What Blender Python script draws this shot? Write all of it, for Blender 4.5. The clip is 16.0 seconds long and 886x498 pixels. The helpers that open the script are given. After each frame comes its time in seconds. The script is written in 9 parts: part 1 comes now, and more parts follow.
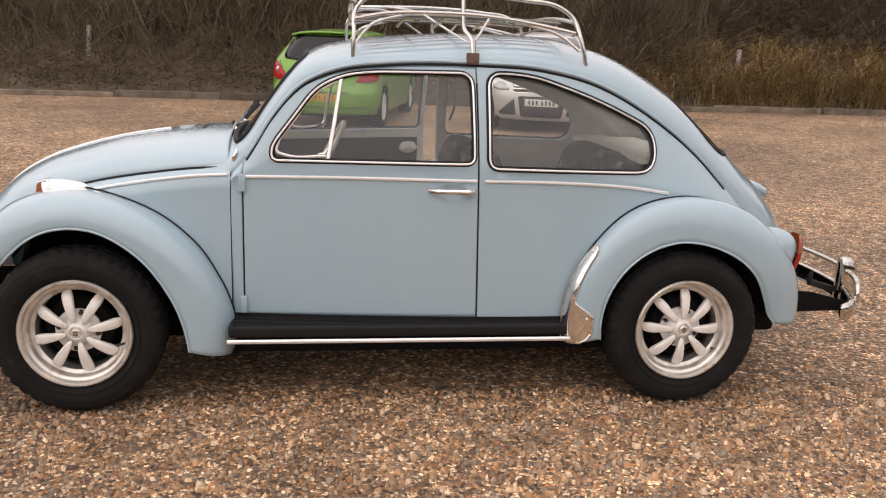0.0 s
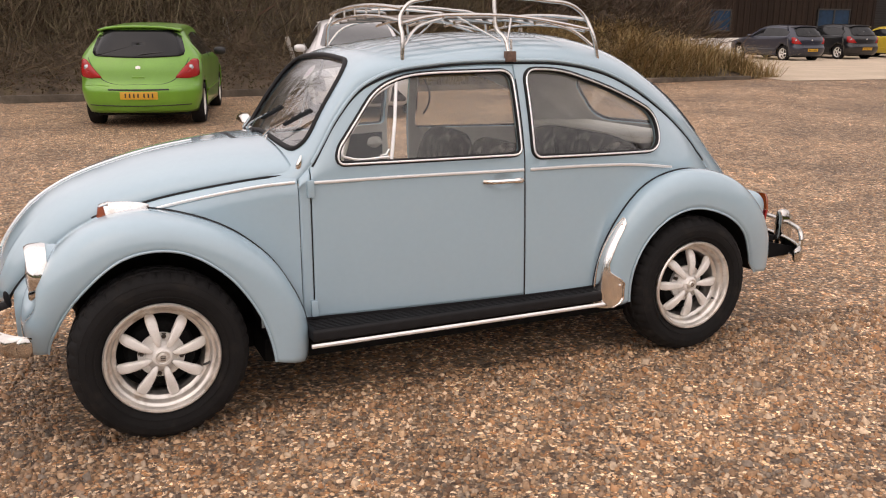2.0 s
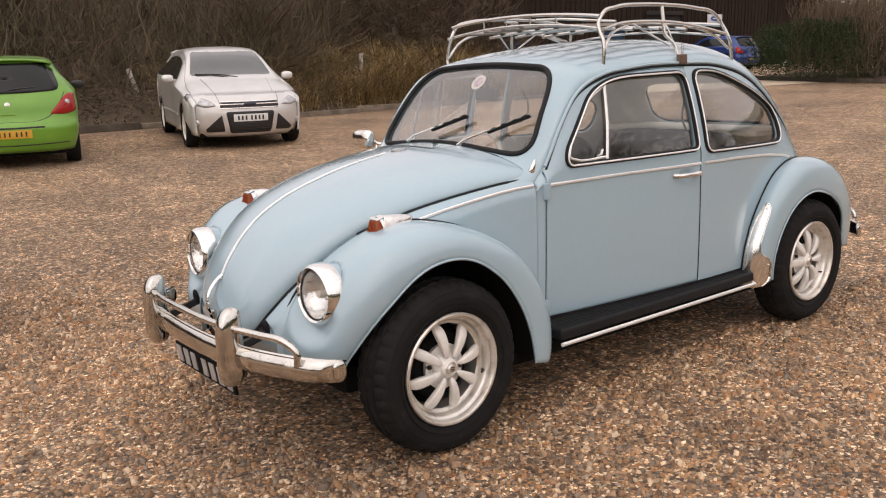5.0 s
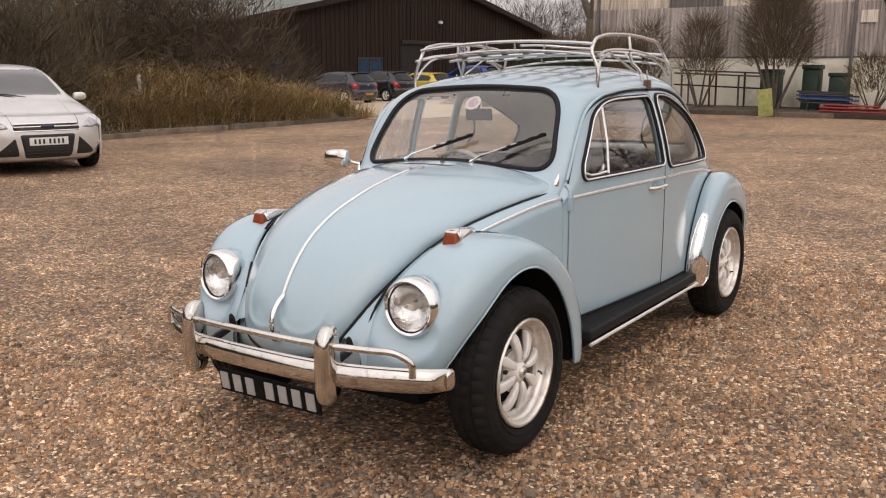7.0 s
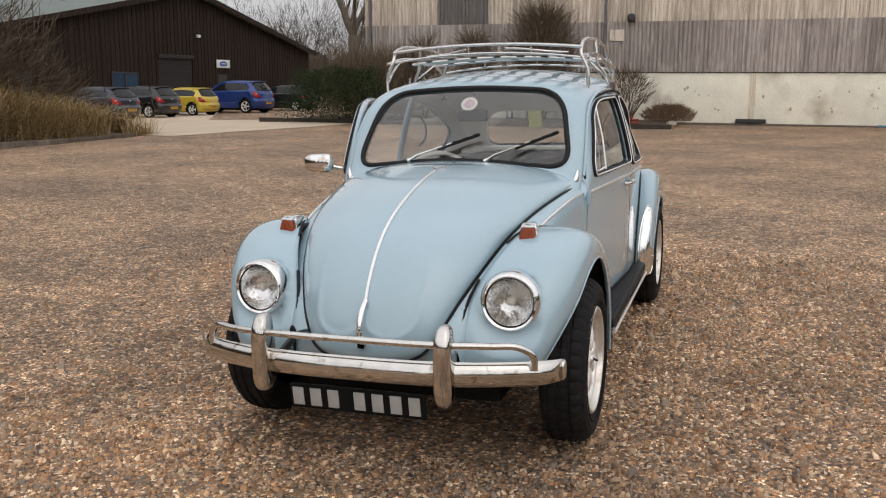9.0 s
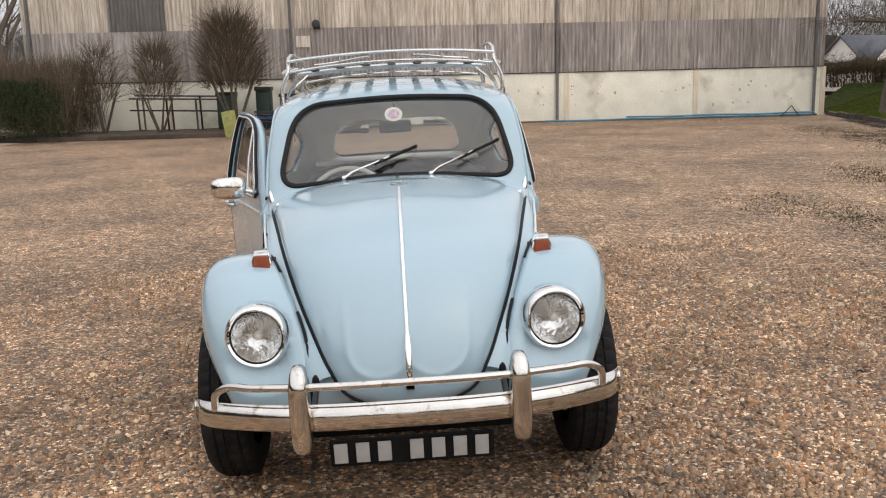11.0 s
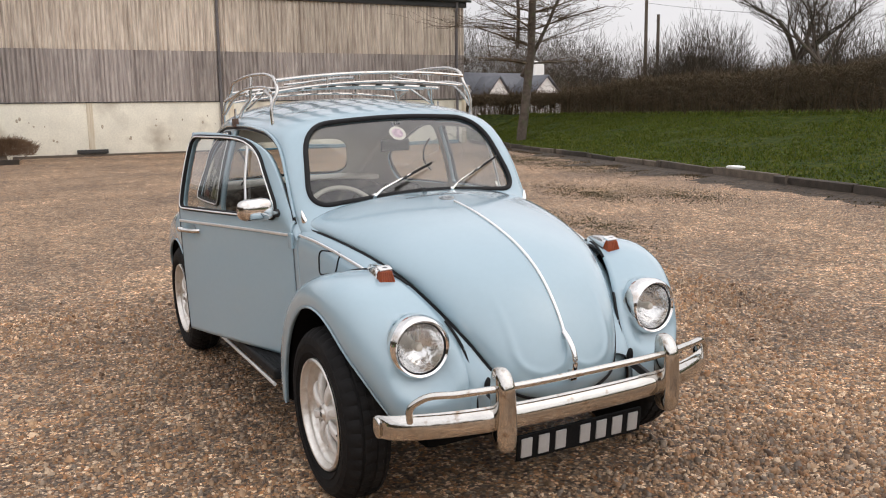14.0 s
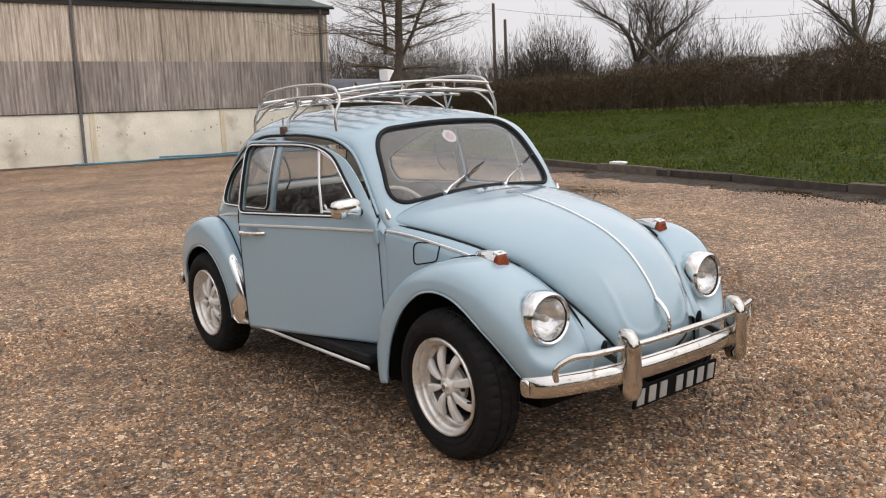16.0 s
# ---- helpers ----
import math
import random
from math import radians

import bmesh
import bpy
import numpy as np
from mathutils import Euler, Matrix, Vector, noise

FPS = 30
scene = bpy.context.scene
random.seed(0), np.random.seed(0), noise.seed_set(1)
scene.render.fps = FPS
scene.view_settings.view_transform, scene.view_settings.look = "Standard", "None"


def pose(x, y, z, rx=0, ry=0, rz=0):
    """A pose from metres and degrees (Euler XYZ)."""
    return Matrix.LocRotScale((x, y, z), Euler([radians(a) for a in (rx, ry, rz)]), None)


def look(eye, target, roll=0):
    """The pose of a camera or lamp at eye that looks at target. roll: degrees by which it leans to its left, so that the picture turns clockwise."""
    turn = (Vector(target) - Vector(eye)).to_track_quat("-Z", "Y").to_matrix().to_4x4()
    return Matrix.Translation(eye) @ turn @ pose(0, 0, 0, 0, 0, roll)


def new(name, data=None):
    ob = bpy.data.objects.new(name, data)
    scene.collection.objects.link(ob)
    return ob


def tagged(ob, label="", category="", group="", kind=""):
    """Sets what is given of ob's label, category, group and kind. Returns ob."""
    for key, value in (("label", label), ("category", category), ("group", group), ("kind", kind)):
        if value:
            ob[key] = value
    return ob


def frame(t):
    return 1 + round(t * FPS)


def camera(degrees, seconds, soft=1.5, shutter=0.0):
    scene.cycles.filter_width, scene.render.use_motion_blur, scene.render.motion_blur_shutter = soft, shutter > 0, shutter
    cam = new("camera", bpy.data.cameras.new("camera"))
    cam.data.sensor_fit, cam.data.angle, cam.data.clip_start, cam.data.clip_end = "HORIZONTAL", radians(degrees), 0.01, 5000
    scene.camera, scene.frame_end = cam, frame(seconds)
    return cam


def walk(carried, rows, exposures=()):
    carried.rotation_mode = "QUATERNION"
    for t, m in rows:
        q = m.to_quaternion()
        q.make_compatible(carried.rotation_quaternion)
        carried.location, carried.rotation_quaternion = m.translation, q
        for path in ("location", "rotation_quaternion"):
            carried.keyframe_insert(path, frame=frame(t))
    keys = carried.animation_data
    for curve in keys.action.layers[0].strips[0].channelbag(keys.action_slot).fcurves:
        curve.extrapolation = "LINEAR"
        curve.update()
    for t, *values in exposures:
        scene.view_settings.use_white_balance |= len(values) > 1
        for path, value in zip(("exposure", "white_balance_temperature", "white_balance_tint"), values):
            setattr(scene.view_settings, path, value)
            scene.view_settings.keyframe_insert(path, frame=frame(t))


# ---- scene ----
cam = camera(53.7, 16.0, 1.1)
PATH = [
    (0, (-0.288, -3.919, 1.489), (-0.012, -2.0, 0.997), 2.2),
    (0.5, (-0.62, -3.849, 1.454), (-0.292, -1.94, 0.959), 1.1),
    (1, (-0.862, -3.695, 1.474), (-0.417, -1.804, 0.996), -0.5),
    (1.5, (-1.116, -3.722, 1.482), (-0.48, -1.887, 1.005), -0.4),
    (2, (-1.465, -3.804, 1.541), (-0.679, -2.039, 1.023), 0.4),
    (2.5, (-1.72, -3.739, 1.488), (-0.871, -1.996, 0.997), 0.8),
    (3, (-2.022, -3.587, 1.508), (-1.044, -1.901, 1.059), 0.4),
    (3.5, (-2.371, -3.549, 1.499), (-1.296, -1.918, 1.065), 1.0),
    (4, (-2.69, -3.459, 1.505), (-1.579, -1.859, 1.053), 2.7),
    (4.5, (-2.872, -3.196, 1.454), (-1.727, -1.621, 0.999), 0.9),
    (4.7, (-2.924, -3.111, 1.468), (-1.752, -1.556, 1.011), 0.0),
    (6.8, (-3.829, -2.3, 1.464), (-2.295, -1.088, 1.043), -0.4),
    (7, (-3.917, -2.236, 1.456), (-2.31, -1.117, 1.048), 0.3),
    (7.5, (-4.197, -2.04, 1.458), (-2.471, -1.102, 1.085), 1.2),
    (8, (-4.319, -1.791, 1.394), (-2.578, -0.877, 1.034), 0.0),
    (8.5, (-4.355, -1.473, 1.399), (-2.581, -0.62, 1.042), -0.9),
    (9, (-4.452, -1.194, 1.381), (-2.589, -0.567, 1.011), 0.3),
    (9.5, (-4.488, -0.867, 1.429), (-2.557, -0.525, 1.038), 1.0),
    (9.7, (-4.463, -0.742, 1.393), (-2.522, -0.46, 1.001), 0.8),
    (11.8, (-4.304, 0.508, 1.411), (-2.345, 0.228, 1.124), -2.2),
    (12, (-4.277, 0.632, 1.413), (-2.318, 0.32, 1.156), -2.2),
    (12.5, (-4.342, 0.961, 1.422), (-2.423, 0.458, 1.167), -0.9),
    (13, (-4.345, 1.205, 1.428), (-2.473, 0.559, 1.147), -1.1),
    (13.5, (-4.162, 1.455, 1.405), (-2.326, 0.715, 1.121), -1.7),
    (14, (-4.122, 1.726, 1.391), (-2.367, 0.821, 1.078), -0.9),
    (14.5, (-4.111, 2.059, 1.404), (-2.419, 1.061, 1.033), -0.2),
    (15, (-3.974, 2.302, 1.365), (-2.294, 1.264, 1.048), -1.9),
    (15.5, (-3.87, 2.533, 1.401), (-2.222, 1.434, 1.125), -2.7),
    (16, (-3.953, 2.792, 1.415), (-2.378, 1.599, 1.104), -2.3),
]
# the camera starts a little warm and dims as it faces the pale barn
TONES = [(0, 0.32, 7000, 19), (2, 0.32, 7000, 20), (4.5, 0.24, 6950, 18), (7.5, 0.12, 6850, 16), (8.7, -0.04, 6500, 12), (9.5, 0.14, 6400, 11), (12, 0.26, 6400, 12), (14.5, 0.26, 6450, 13), (16, 0.18, 6450, 13)]
walk(cam, [(t, look(eye, target, roll)) for t, eye, target, roll in PATH], TONES)

# ---- world and light: a bright overcast winter day ----
SLOPE = radians(-1.5)          # the yard falls gently across the parked car


def overcast_world():
    w = bpy.data.worlds.new("overcast_sky")
    w.use_nodes = True
    nt = w.node_tree
    bg = nt.nodes["Background"]
    sky = nt.nodes.new("ShaderNodeTexSky")
    sky.sky_type, sky.sun_disc = "NISHITA", False
    sky.sun_elevation, sky.sun_rotation = radians(47), radians(230)
    sky.air_density, sky.dust_density, sky.ozone_density = 1.0, 4.0, 1.0
    dim = nt.nodes.new("ShaderNodeVectorMath")
    dim.operation = "SCALE"
    dim.inputs["Scale"].default_value = 0.10
    nt.links.new(sky.outputs[0], dim.inputs[0])
    tc = nt.nodes.new("ShaderNodeTexCoord")
    cloud = nt.nodes.new("ShaderNodeTexNoise")
    cloud.inputs["Scale"].default_value, cloud.inputs["Detail"].default_value = 2.2, 5
    nt.links.new(tc.outputs["Generated"], cloud.inputs["Vector"])
    ramp = nt.nodes.new("ShaderNodeValToRGB")
    ramp.color_ramp.elements[0].position, ramp.color_ramp.elements[0].color = 0.3, (0.70, 0.70, 0.71, 1)
    ramp.color_ramp.elements[1].position, ramp.color_ramp.elements[1].color = 0.7, (0.95, 0.93, 0.92, 1)
    nt.links.new(cloud.outputs["Fac"], ramp.inputs[0])
    mix = nt.nodes.new("ShaderNodeMix")
    mix.data_type = "RGBA"
    mix.inputs["Factor"].default_value = 0.85
    nt.links.new(dim.outputs[0], mix.inputs["A"])
    nt.links.new(ramp.outputs[0], mix.inputs["B"])
    # an overcast sky is brighter overhead and towards the hidden sun
    rise = nt.nodes.new("ShaderNodeVectorMath")
    rise.operation = "DOT_PRODUCT"
    rise.inputs[1].default_value = (-0.16, -0.04, 0.42)
    nt.links.new(tc.outputs["Generated"], rise.inputs[0])
    lift = nt.nodes.new("ShaderNodeMath")
    lift.operation, lift.use_clamp = "ADD", False
    lift.inputs[1].default_value = 0.96
    nt.links.new(rise.outputs["Value"], lift.inputs[0])
    glow = nt.nodes.new("ShaderNodeVectorMath")
    glow.operation = "SCALE"
    nt.links.new(mix.outputs["Result"], glow.inputs[0])
    nt.links.new(lift.outputs[0], glow.inputs["Scale"])
    nt.links.new(glow.outputs[0], bg.inputs["Color"])
    bg.inputs["Strength"].default_value = 1.0
    scene.world = w
    lamp = bpy.data.lights.new("sun", "SUN")
    lamp.energy, lamp.angle, lamp.color = 0.5, radians(150), (1.0, 0.97, 0.92)
    ob = new("sun", lamp)
    ob.matrix_basis = look((-14, -12, 20), (0, 0, 0))


overcast_world()
# ---- small tools ----
def hermite(pts):
    """A smooth function through (x, value) pairs."""
    p = np.array(pts, float)
    x, y = p[:, 0], p[:, 1]
    d = np.diff(y) / np.diff(x)
    m = np.r_[d[0], (d[1:] * np.diff(x)[:-1] + d[:-1] * np.diff(x)[1:]) / (x[2:] - x[:-2]), d[-1]]

    def f(q):
        q = np.asarray(q, float)
        i = np.clip(np.searchsorted(x, q) - 1, 0, len(x) - 2)
        h = x[i + 1] - x[i]
        t = np.clip((q - x[i]) / h, 0, 1)
        return ((2 * t**3 - 3 * t**2 + 1) * y[i] + (t**3 - 2 * t**2 + t) * h * m[i]
                + (3 * t**2 - 2 * t**3) * y[i + 1] + (t**3 - t**2) * h * m[i + 1])
    return f


def smooth_path(pts, n=60, closed=False):
    """A rounded path through the points, n samples, even by knot."""
    p = np.array(pts, float)
    if closed:
        p = np.vstack([p, p[:1]])
    seg = np.r_[0, np.cumsum(np.linalg.norm(np.diff(p, axis=0), axis=1))]
    if closed:
        pp = np.vstack([p[-3:-1], p, p[1:3]])
        ss = np.r_[seg[-3:-1] - seg[-1], seg, seg[1:3] + seg[-1]]
        q = np.linspace(0, seg[-1], n, endpoint=False)
    else:
        pp, ss, q = p, seg, np.linspace(0, seg[-1], n)
    return np.stack([hermite(np.c_[ss, pp[:, k]])(q) for k in range(p.shape[1])], 1)


def rounded(pts, radii, n=6):
    """A 2D outline with rounded corners."""
    out, p = [], [np.array(q, float) for q in pts]
    if not hasattr(radii, "__len__"):
        radii = [radii] * len(p)
    for i, q in enumerate(p):
        a, b = p[i - 1] - q, p[(i + 1) % len(p)] - q
        ra = min(radii[i], 0.48 * np.linalg.norm(a), 0.48 * np.linalg.norm(b))
        a, b = q + a / np.linalg.norm(a) * ra, q + b / np.linalg.norm(b) * ra
        for t in np.linspace(0, 1, n):
            out.append((1 - t) ** 2 * a + 2 * t * (1 - t) * q + t * t * b)
    return np.array(out)


def even(poly, n=180):
    """The closed outline with n evenly spaced points."""
    p = np.vstack([poly, poly[:1]])
    d = np.r_[0, np.cumsum(np.linalg.norm(np.diff(p, axis=0), axis=1))]
    q = np.linspace(0, d[-1], n, endpoint=False)
    return np.stack([np.interp(q, d, p[:, 0]), np.interp(q, d, p[:, 1])], 1)


def inside(poly, x, y):
    poly = np.asarray(poly)
    x, y = np.asarray(x, float), np.asarray(y, float)
    hit = np.zeros(x.shape, bool)
    for (x0, y0), (x1, y1) in zip(poly, np.roll(poly, -1, 0)):
        if y0 != y1:
            hit ^= ((y0 > y) != (y1 > y)) & (x < (x1 - x0) * (y - y0) / (y1 - y0) + x0)
    return hit


def nearest(poly, x, y):
    """The nearest places on the outline, and their distances."""
    poly = np.asarray(poly)
    best = np.full(x.shape, 1e9)
    bx, by = x.copy(), y.copy()
    for (x0, y0), (x1, y1) in zip(poly, np.roll(poly, -1, 0)):
        dx, dy = x1 - x0, y1 - y0
        t = np.clip(((x - x0) * dx + (y - y0) * dy) / max(dx * dx + dy * dy, 1e-12), 0, 1)
        qx, qy = x0 + t * dx, y0 + t * dy
        d = np.hypot(qx - x, qy - y)
        m = d < best
        best[m], bx[m], by[m] = d[m], qx[m], qy[m]
    return bx, by, best


def mesh_of(name, verts, faces, mats=(), smooth=True, sharp=40):
    me = bpy.data.meshes.new(name)
    me.from_pydata([tuple(map(float, v)) for v in verts], [], [tuple(map(int, f)) for f in faces])
    me.validate()
    for m in (mats if isinstance(mats, (list, tuple)) else [mats]):
        me.materials.append(m)
    if smooth:
        me.shade_smooth()
        me.set_sharp_from_angle(angle=radians(sharp))
    me.update()
    return me


def solid(name, shape, material, parent=None, label="", smooth=True, sharp=40):
    """Links (verts, faces) as one mesh object, under parent where one is given."""
    ob = new(name, mesh_of(name, shape[0], shape[1], material, smooth, sharp))
    if parent is not None:
        ob.parent = parent
    if label:
        tagged(ob, label)
    return ob


def join(*shapes):
    vs, fs, n = [], [], 0
    for v, f in shapes:
        vs.extend([tuple(q) for q in v])
        fs.extend([tuple(i + n for i in q) for q in f])
        n += len(v)
    return vs, fs


def moved(shape, m):
    return [tuple(m @ Vector(v)) for v in shape[0]], shape[1]


def mirrored(shape):
    return [(v[0], -v[1], v[2]) for v in shape[0]], [tuple(reversed(f)) for f in shape[1]]


def tube(path, radius, seg=8, closed=False, flat=None, caps=True):
    """A round bar along a path; radius a number or one for each point. flat: (wide, high, up) for an oval bar."""
    p = np.array(path, float)
    n = len(p)
    r = np.broadcast_to(np.asarray(radius, float), (n,))
    if closed:
        tan = np.roll(p, -1, 0) - np.roll(p, 1, 0)
    else:
        tan = np.gradient(p, axis=0)
    tan /= np.linalg.norm(tan, axis=1)[:, None] + 1e-12
    up = np.array(flat[2], float) if flat else (np.array([0, 0, 1.0]) if abs(tan[0][2]) < 0.9 else np.array([1.0, 0, 0]))
    vs = []
    nrm = np.cross(tan[0], up)
    nrm /= np.linalg.norm(nrm)
    a = np.linspace(0, 2 * np.pi, seg, endpoint=False)
    for i in range(n):
        if flat:
            nrm = np.cross(tan[i], up)
        else:
            nrm = nrm - tan[i] * (nrm @ tan[i])
        nrm = nrm / (np.linalg.norm(nrm) + 1e-12)
        bi = np.cross(nrm, tan[i])
        wide, high = (flat[0], flat[1]) if flat else (r[i], r[i])
        vs.extend(p[i] + np.cos(t) * wide * nrm + np.sin(t) * high * bi for t in a)
    fs = []
    for i in range(n if closed else n - 1):
        j = (i + 1) % n
        for k in range(seg):
            l = (k + 1) % seg
            fs.append((i * seg + k, i * seg + l, j * seg + l, j * seg + k))
    if caps and not closed:
        fs.append(tuple(range(seg - 1, -1, -1)))
        fs.append(tuple(range((n - 1) * seg, n * seg)))
    return vs, fs


def lathe(profile, seg=48, axis="y", wob=None):
    """A turned body: profile rows of (radius, along)."""
    vs, fs, n = [], [], len(profile)
    for k in range(seg):
        a = 2 * math.pi * k / seg
        for i, (r, h) in enumerate(profile):
            if wob:
                r = wob(i, k, r)
            c, s = r * math.cos(a), r * math.sin(a)
            vs.append({"y": (c, h, s), "x": (h, c, s), "z": (c, s, h)}[axis])
    for k in range(seg):
        l = (k + 1) % seg
        for i in range(n - 1):
            q = (k * n + i, k * n + i + 1, l * n + i + 1, l * n + i)
            fs.append(q if axis != "y" else tuple(reversed(q)))
    return vs, fs


def block(x0, x1, y0, y1, z0, z1, bevel=0.0, seg=2):
    bm = bmesh.new()
    bmesh.ops.create_cube(bm, size=1)
    for v in bm.verts:
        v.co = ((x0 + x1) / 2 + v.co.x * (x1 - x0), (y0 + y1) / 2 + v.co.y * (y1 - y0), (z0 + z1) / 2 + v.co.z * (z1 - z0))
    if bevel:
        bmesh.ops.bevel(bm, geom=bm.edges[:], offset=bevel, segments=seg, affect="EDGES", profile=0.6)
    bm.verts.index_update()
    out = [tuple(v.co) for v in bm.verts], [tuple(v.index for v in f.verts) for f in bm.faces]
    bm.free()
    return out


def sheet(fn, us, vs_):
    """A grid of quads from fn(u, v)."""
    nu, nv = len(us), len(vs_)
    v = [tuple(fn(a, b)) for a in us for b in vs_]
    f = [(i * nv + j, (i + 1) * nv + j, (i + 1) * nv + j + 1, i * nv + j + 1) for i in range(nu - 1) for j in range(nv - 1)]
    return v, f


def blob(rx, ry, rz, nu=16, nv=10, p=1.0):
    """A closed rounded body; p under 1 is boxier."""
    def pw(t):
        return math.copysign(abs(t) ** p, t)
    vs = [(0, 0, -rz)]
    for j in range(1, nv):
        b = -math.pi / 2 + math.pi * j / nv
        for i in range(nu):
            a = 2 * math.pi * i / nu
            vs.append((rx * pw(math.cos(b)) * pw(math.cos(a)), ry * pw(math.cos(b)) * pw(math.sin(a)), rz * pw(math.sin(b))))
    vs.append((0, 0, rz))
    fs = [(0, 1 + (i + 1) % nu, 1 + i) for i in range(nu)]
    for j in range(nv - 2):
        for i in range(nu):
            a, b = 1 + j * nu + i, 1 + j * nu + (i + 1) % nu
            fs.append((a, b, b + nu, a + nu))
    top, base = len(vs) - 1, 1 + (nv - 2) * nu
    fs += [(base + i, base + (i + 1) % nu, top) for i in range(nu)]
    return vs, fs


def thicken(ob, t, inner=0, offset=-1.0):
    mod = ob.modifiers.new("thickness", "SOLIDIFY")
    mod.thickness, mod.offset, mod.material_offset, mod.material_offset_rim = t, offset, inner, 0
    mod.use_even_offset = False
    return ob


def empty(name, m=None, parent=None):
    ob = new(name)
    if m is not None:
        ob.matrix_basis = m
    if parent is not None:
        ob.parent = parent
    return ob
# ---- materials ----
def material(name, color, rough=0.5, metal=0.0, vary=0.12, scale=6.0, bump=0.0, bump_scale=80.0, coat=0.0, random=0.0,
             stain=None, stain_scale=1.5, stain_amount=0.5, **more):
    """Base colour with grain at two scales, relief, and a share of stains of another colour."""
    m = bpy.data.materials.new(name)
    m.use_nodes = True
    nt = m.node_tree
    b = nt.nodes["Principled BSDF"]
    tc = nt.nodes.new("ShaderNodeTexCoord")
    b.inputs["Roughness"].default_value, b.inputs["Metallic"].default_value = rough, metal
    b.inputs["Coat Weight"].default_value, b.inputs["Coat Roughness"].default_value = coat, 0.06

    def noise_of(s, detail=4):
        n = nt.nodes.new("ShaderNodeTexNoise")
        n.inputs["Scale"].default_value, n.inputs["Detail"].default_value = s, detail
        nt.links.new(tc.outputs["Object"], n.inputs["Vector"])
        return n.outputs["Fac"]

    def mixed(kind, fac, a, c):
        x = nt.nodes.new("ShaderNodeMix")
        x.data_type, x.blend_type = "RGBA", kind
        for key, value in (("Factor", fac), ("A", a), ("B", c)):
            if hasattr(value, "is_linked"):
                nt.links.new(value, x.inputs[key])
            else:
                x.inputs[key].default_value = value if key == "Factor" else (*value, 1)
        return x.outputs["Result"]

    def ramped(fac, p0, p1, c0, c1):
        r = nt.nodes.new("ShaderNodeValToRGB")
        r.color_ramp.elements[0].position, r.color_ramp.elements[1].position = p0, p1
        r.color_ramp.elements[0].color, r.color_ramp.elements[1].color = (*c0, 1), (*c1, 1)
        nt.links.new(fac, r.inputs[0])
        return r.outputs[0]

    lo, hi = 1 - vary, 1 + vary
    col = mixed("MULTIPLY", 1.0, color, ramped(noise_of(scale), 0.3, 0.7, (lo, lo, lo), (hi, hi, hi)))
    fine = 1 - vary * 0.7
    col = mixed("MULTIPLY", 1.0, col, ramped(noise_of(scale * 14, 3), 0.3, 0.7, (fine, fine, fine), (1 + min(0.06, vary),) * 3))
    if stain:
        col = mixed("MIX", ramped(noise_of(stain_scale, 6), 0.62 - 0.3 * stain_amount, 0.75, (0, 0, 0), (1, 1, 1)), col, stain)
    if random:
        info = nt.nodes.new("ShaderNodeObjectInfo")
        col = mixed("MULTIPLY", 1.0, col, ramped(info.outputs["Random"], 0, 1, (1 - random,) * 3, (1 + random,) * 3))
    nt.links.new(col, b.inputs["Base Color"])
    if bump:
        bp = nt.nodes.new("ShaderNodeBump")
        bp.inputs["Strength"].default_value, bp.inputs["Distance"].default_value = bump, 0.01
        nt.links.new(noise_of(bump_scale, 5), bp.inputs["Height"])
        nt.links.new(bp.outputs["Normal"], b.inputs["Normal"])
    for key, value in more.items():
        b.inputs[key.replace("_", " ")].default_value = value
    return m


def glass_material(name, tint=(1, 1, 1), rough=0.0, gloss_base=0.075, bend=2.2):
    """Thin clear glass: a see-through sheet with a Fresnel-driven gloss."""
    m = bpy.data.materials.new(name)
    m.use_nodes = True
    nt = m.node_tree
    nt.nodes.remove(nt.nodes["Principled BSDF"])
    clear, gloss, mix = (nt.nodes.new(k) for k in ("ShaderNodeBsdfTransparent", "ShaderNodeBsdfGlossy", "ShaderNodeMixShader"))
    facing = nt.nodes.new("ShaderNodeLayerWeight")
    facing.inputs["Blend"].default_value = 0.5
    power, fres = nt.nodes.new("ShaderNodeMath"), nt.nodes.new("ShaderNodeMath")
    power.operation, fres.operation = "POWER", "MULTIPLY_ADD"
    power.inputs[1].default_value = bend
    fres.inputs[1].default_value, fres.inputs[2].default_value = 0.90, gloss_base
    nt.links.new(facing.outputs["Facing"], power.inputs[0])
    nt.links.new(power.outputs[0], fres.inputs[0])
    clear.inputs["Color"].default_value = (*tint, 1)
    gloss.inputs["Roughness"].default_value = rough
    nt.links.new(fres.outputs[0], mix.inputs["Fac"])
    nt.links.new(clear.outputs[0], mix.inputs[1])
    nt.links.new(gloss.outputs[0], mix.inputs[2])
    nt.links.new(mix.outputs[0], nt.nodes["Material Output"].inputs["Surface"])
    return m


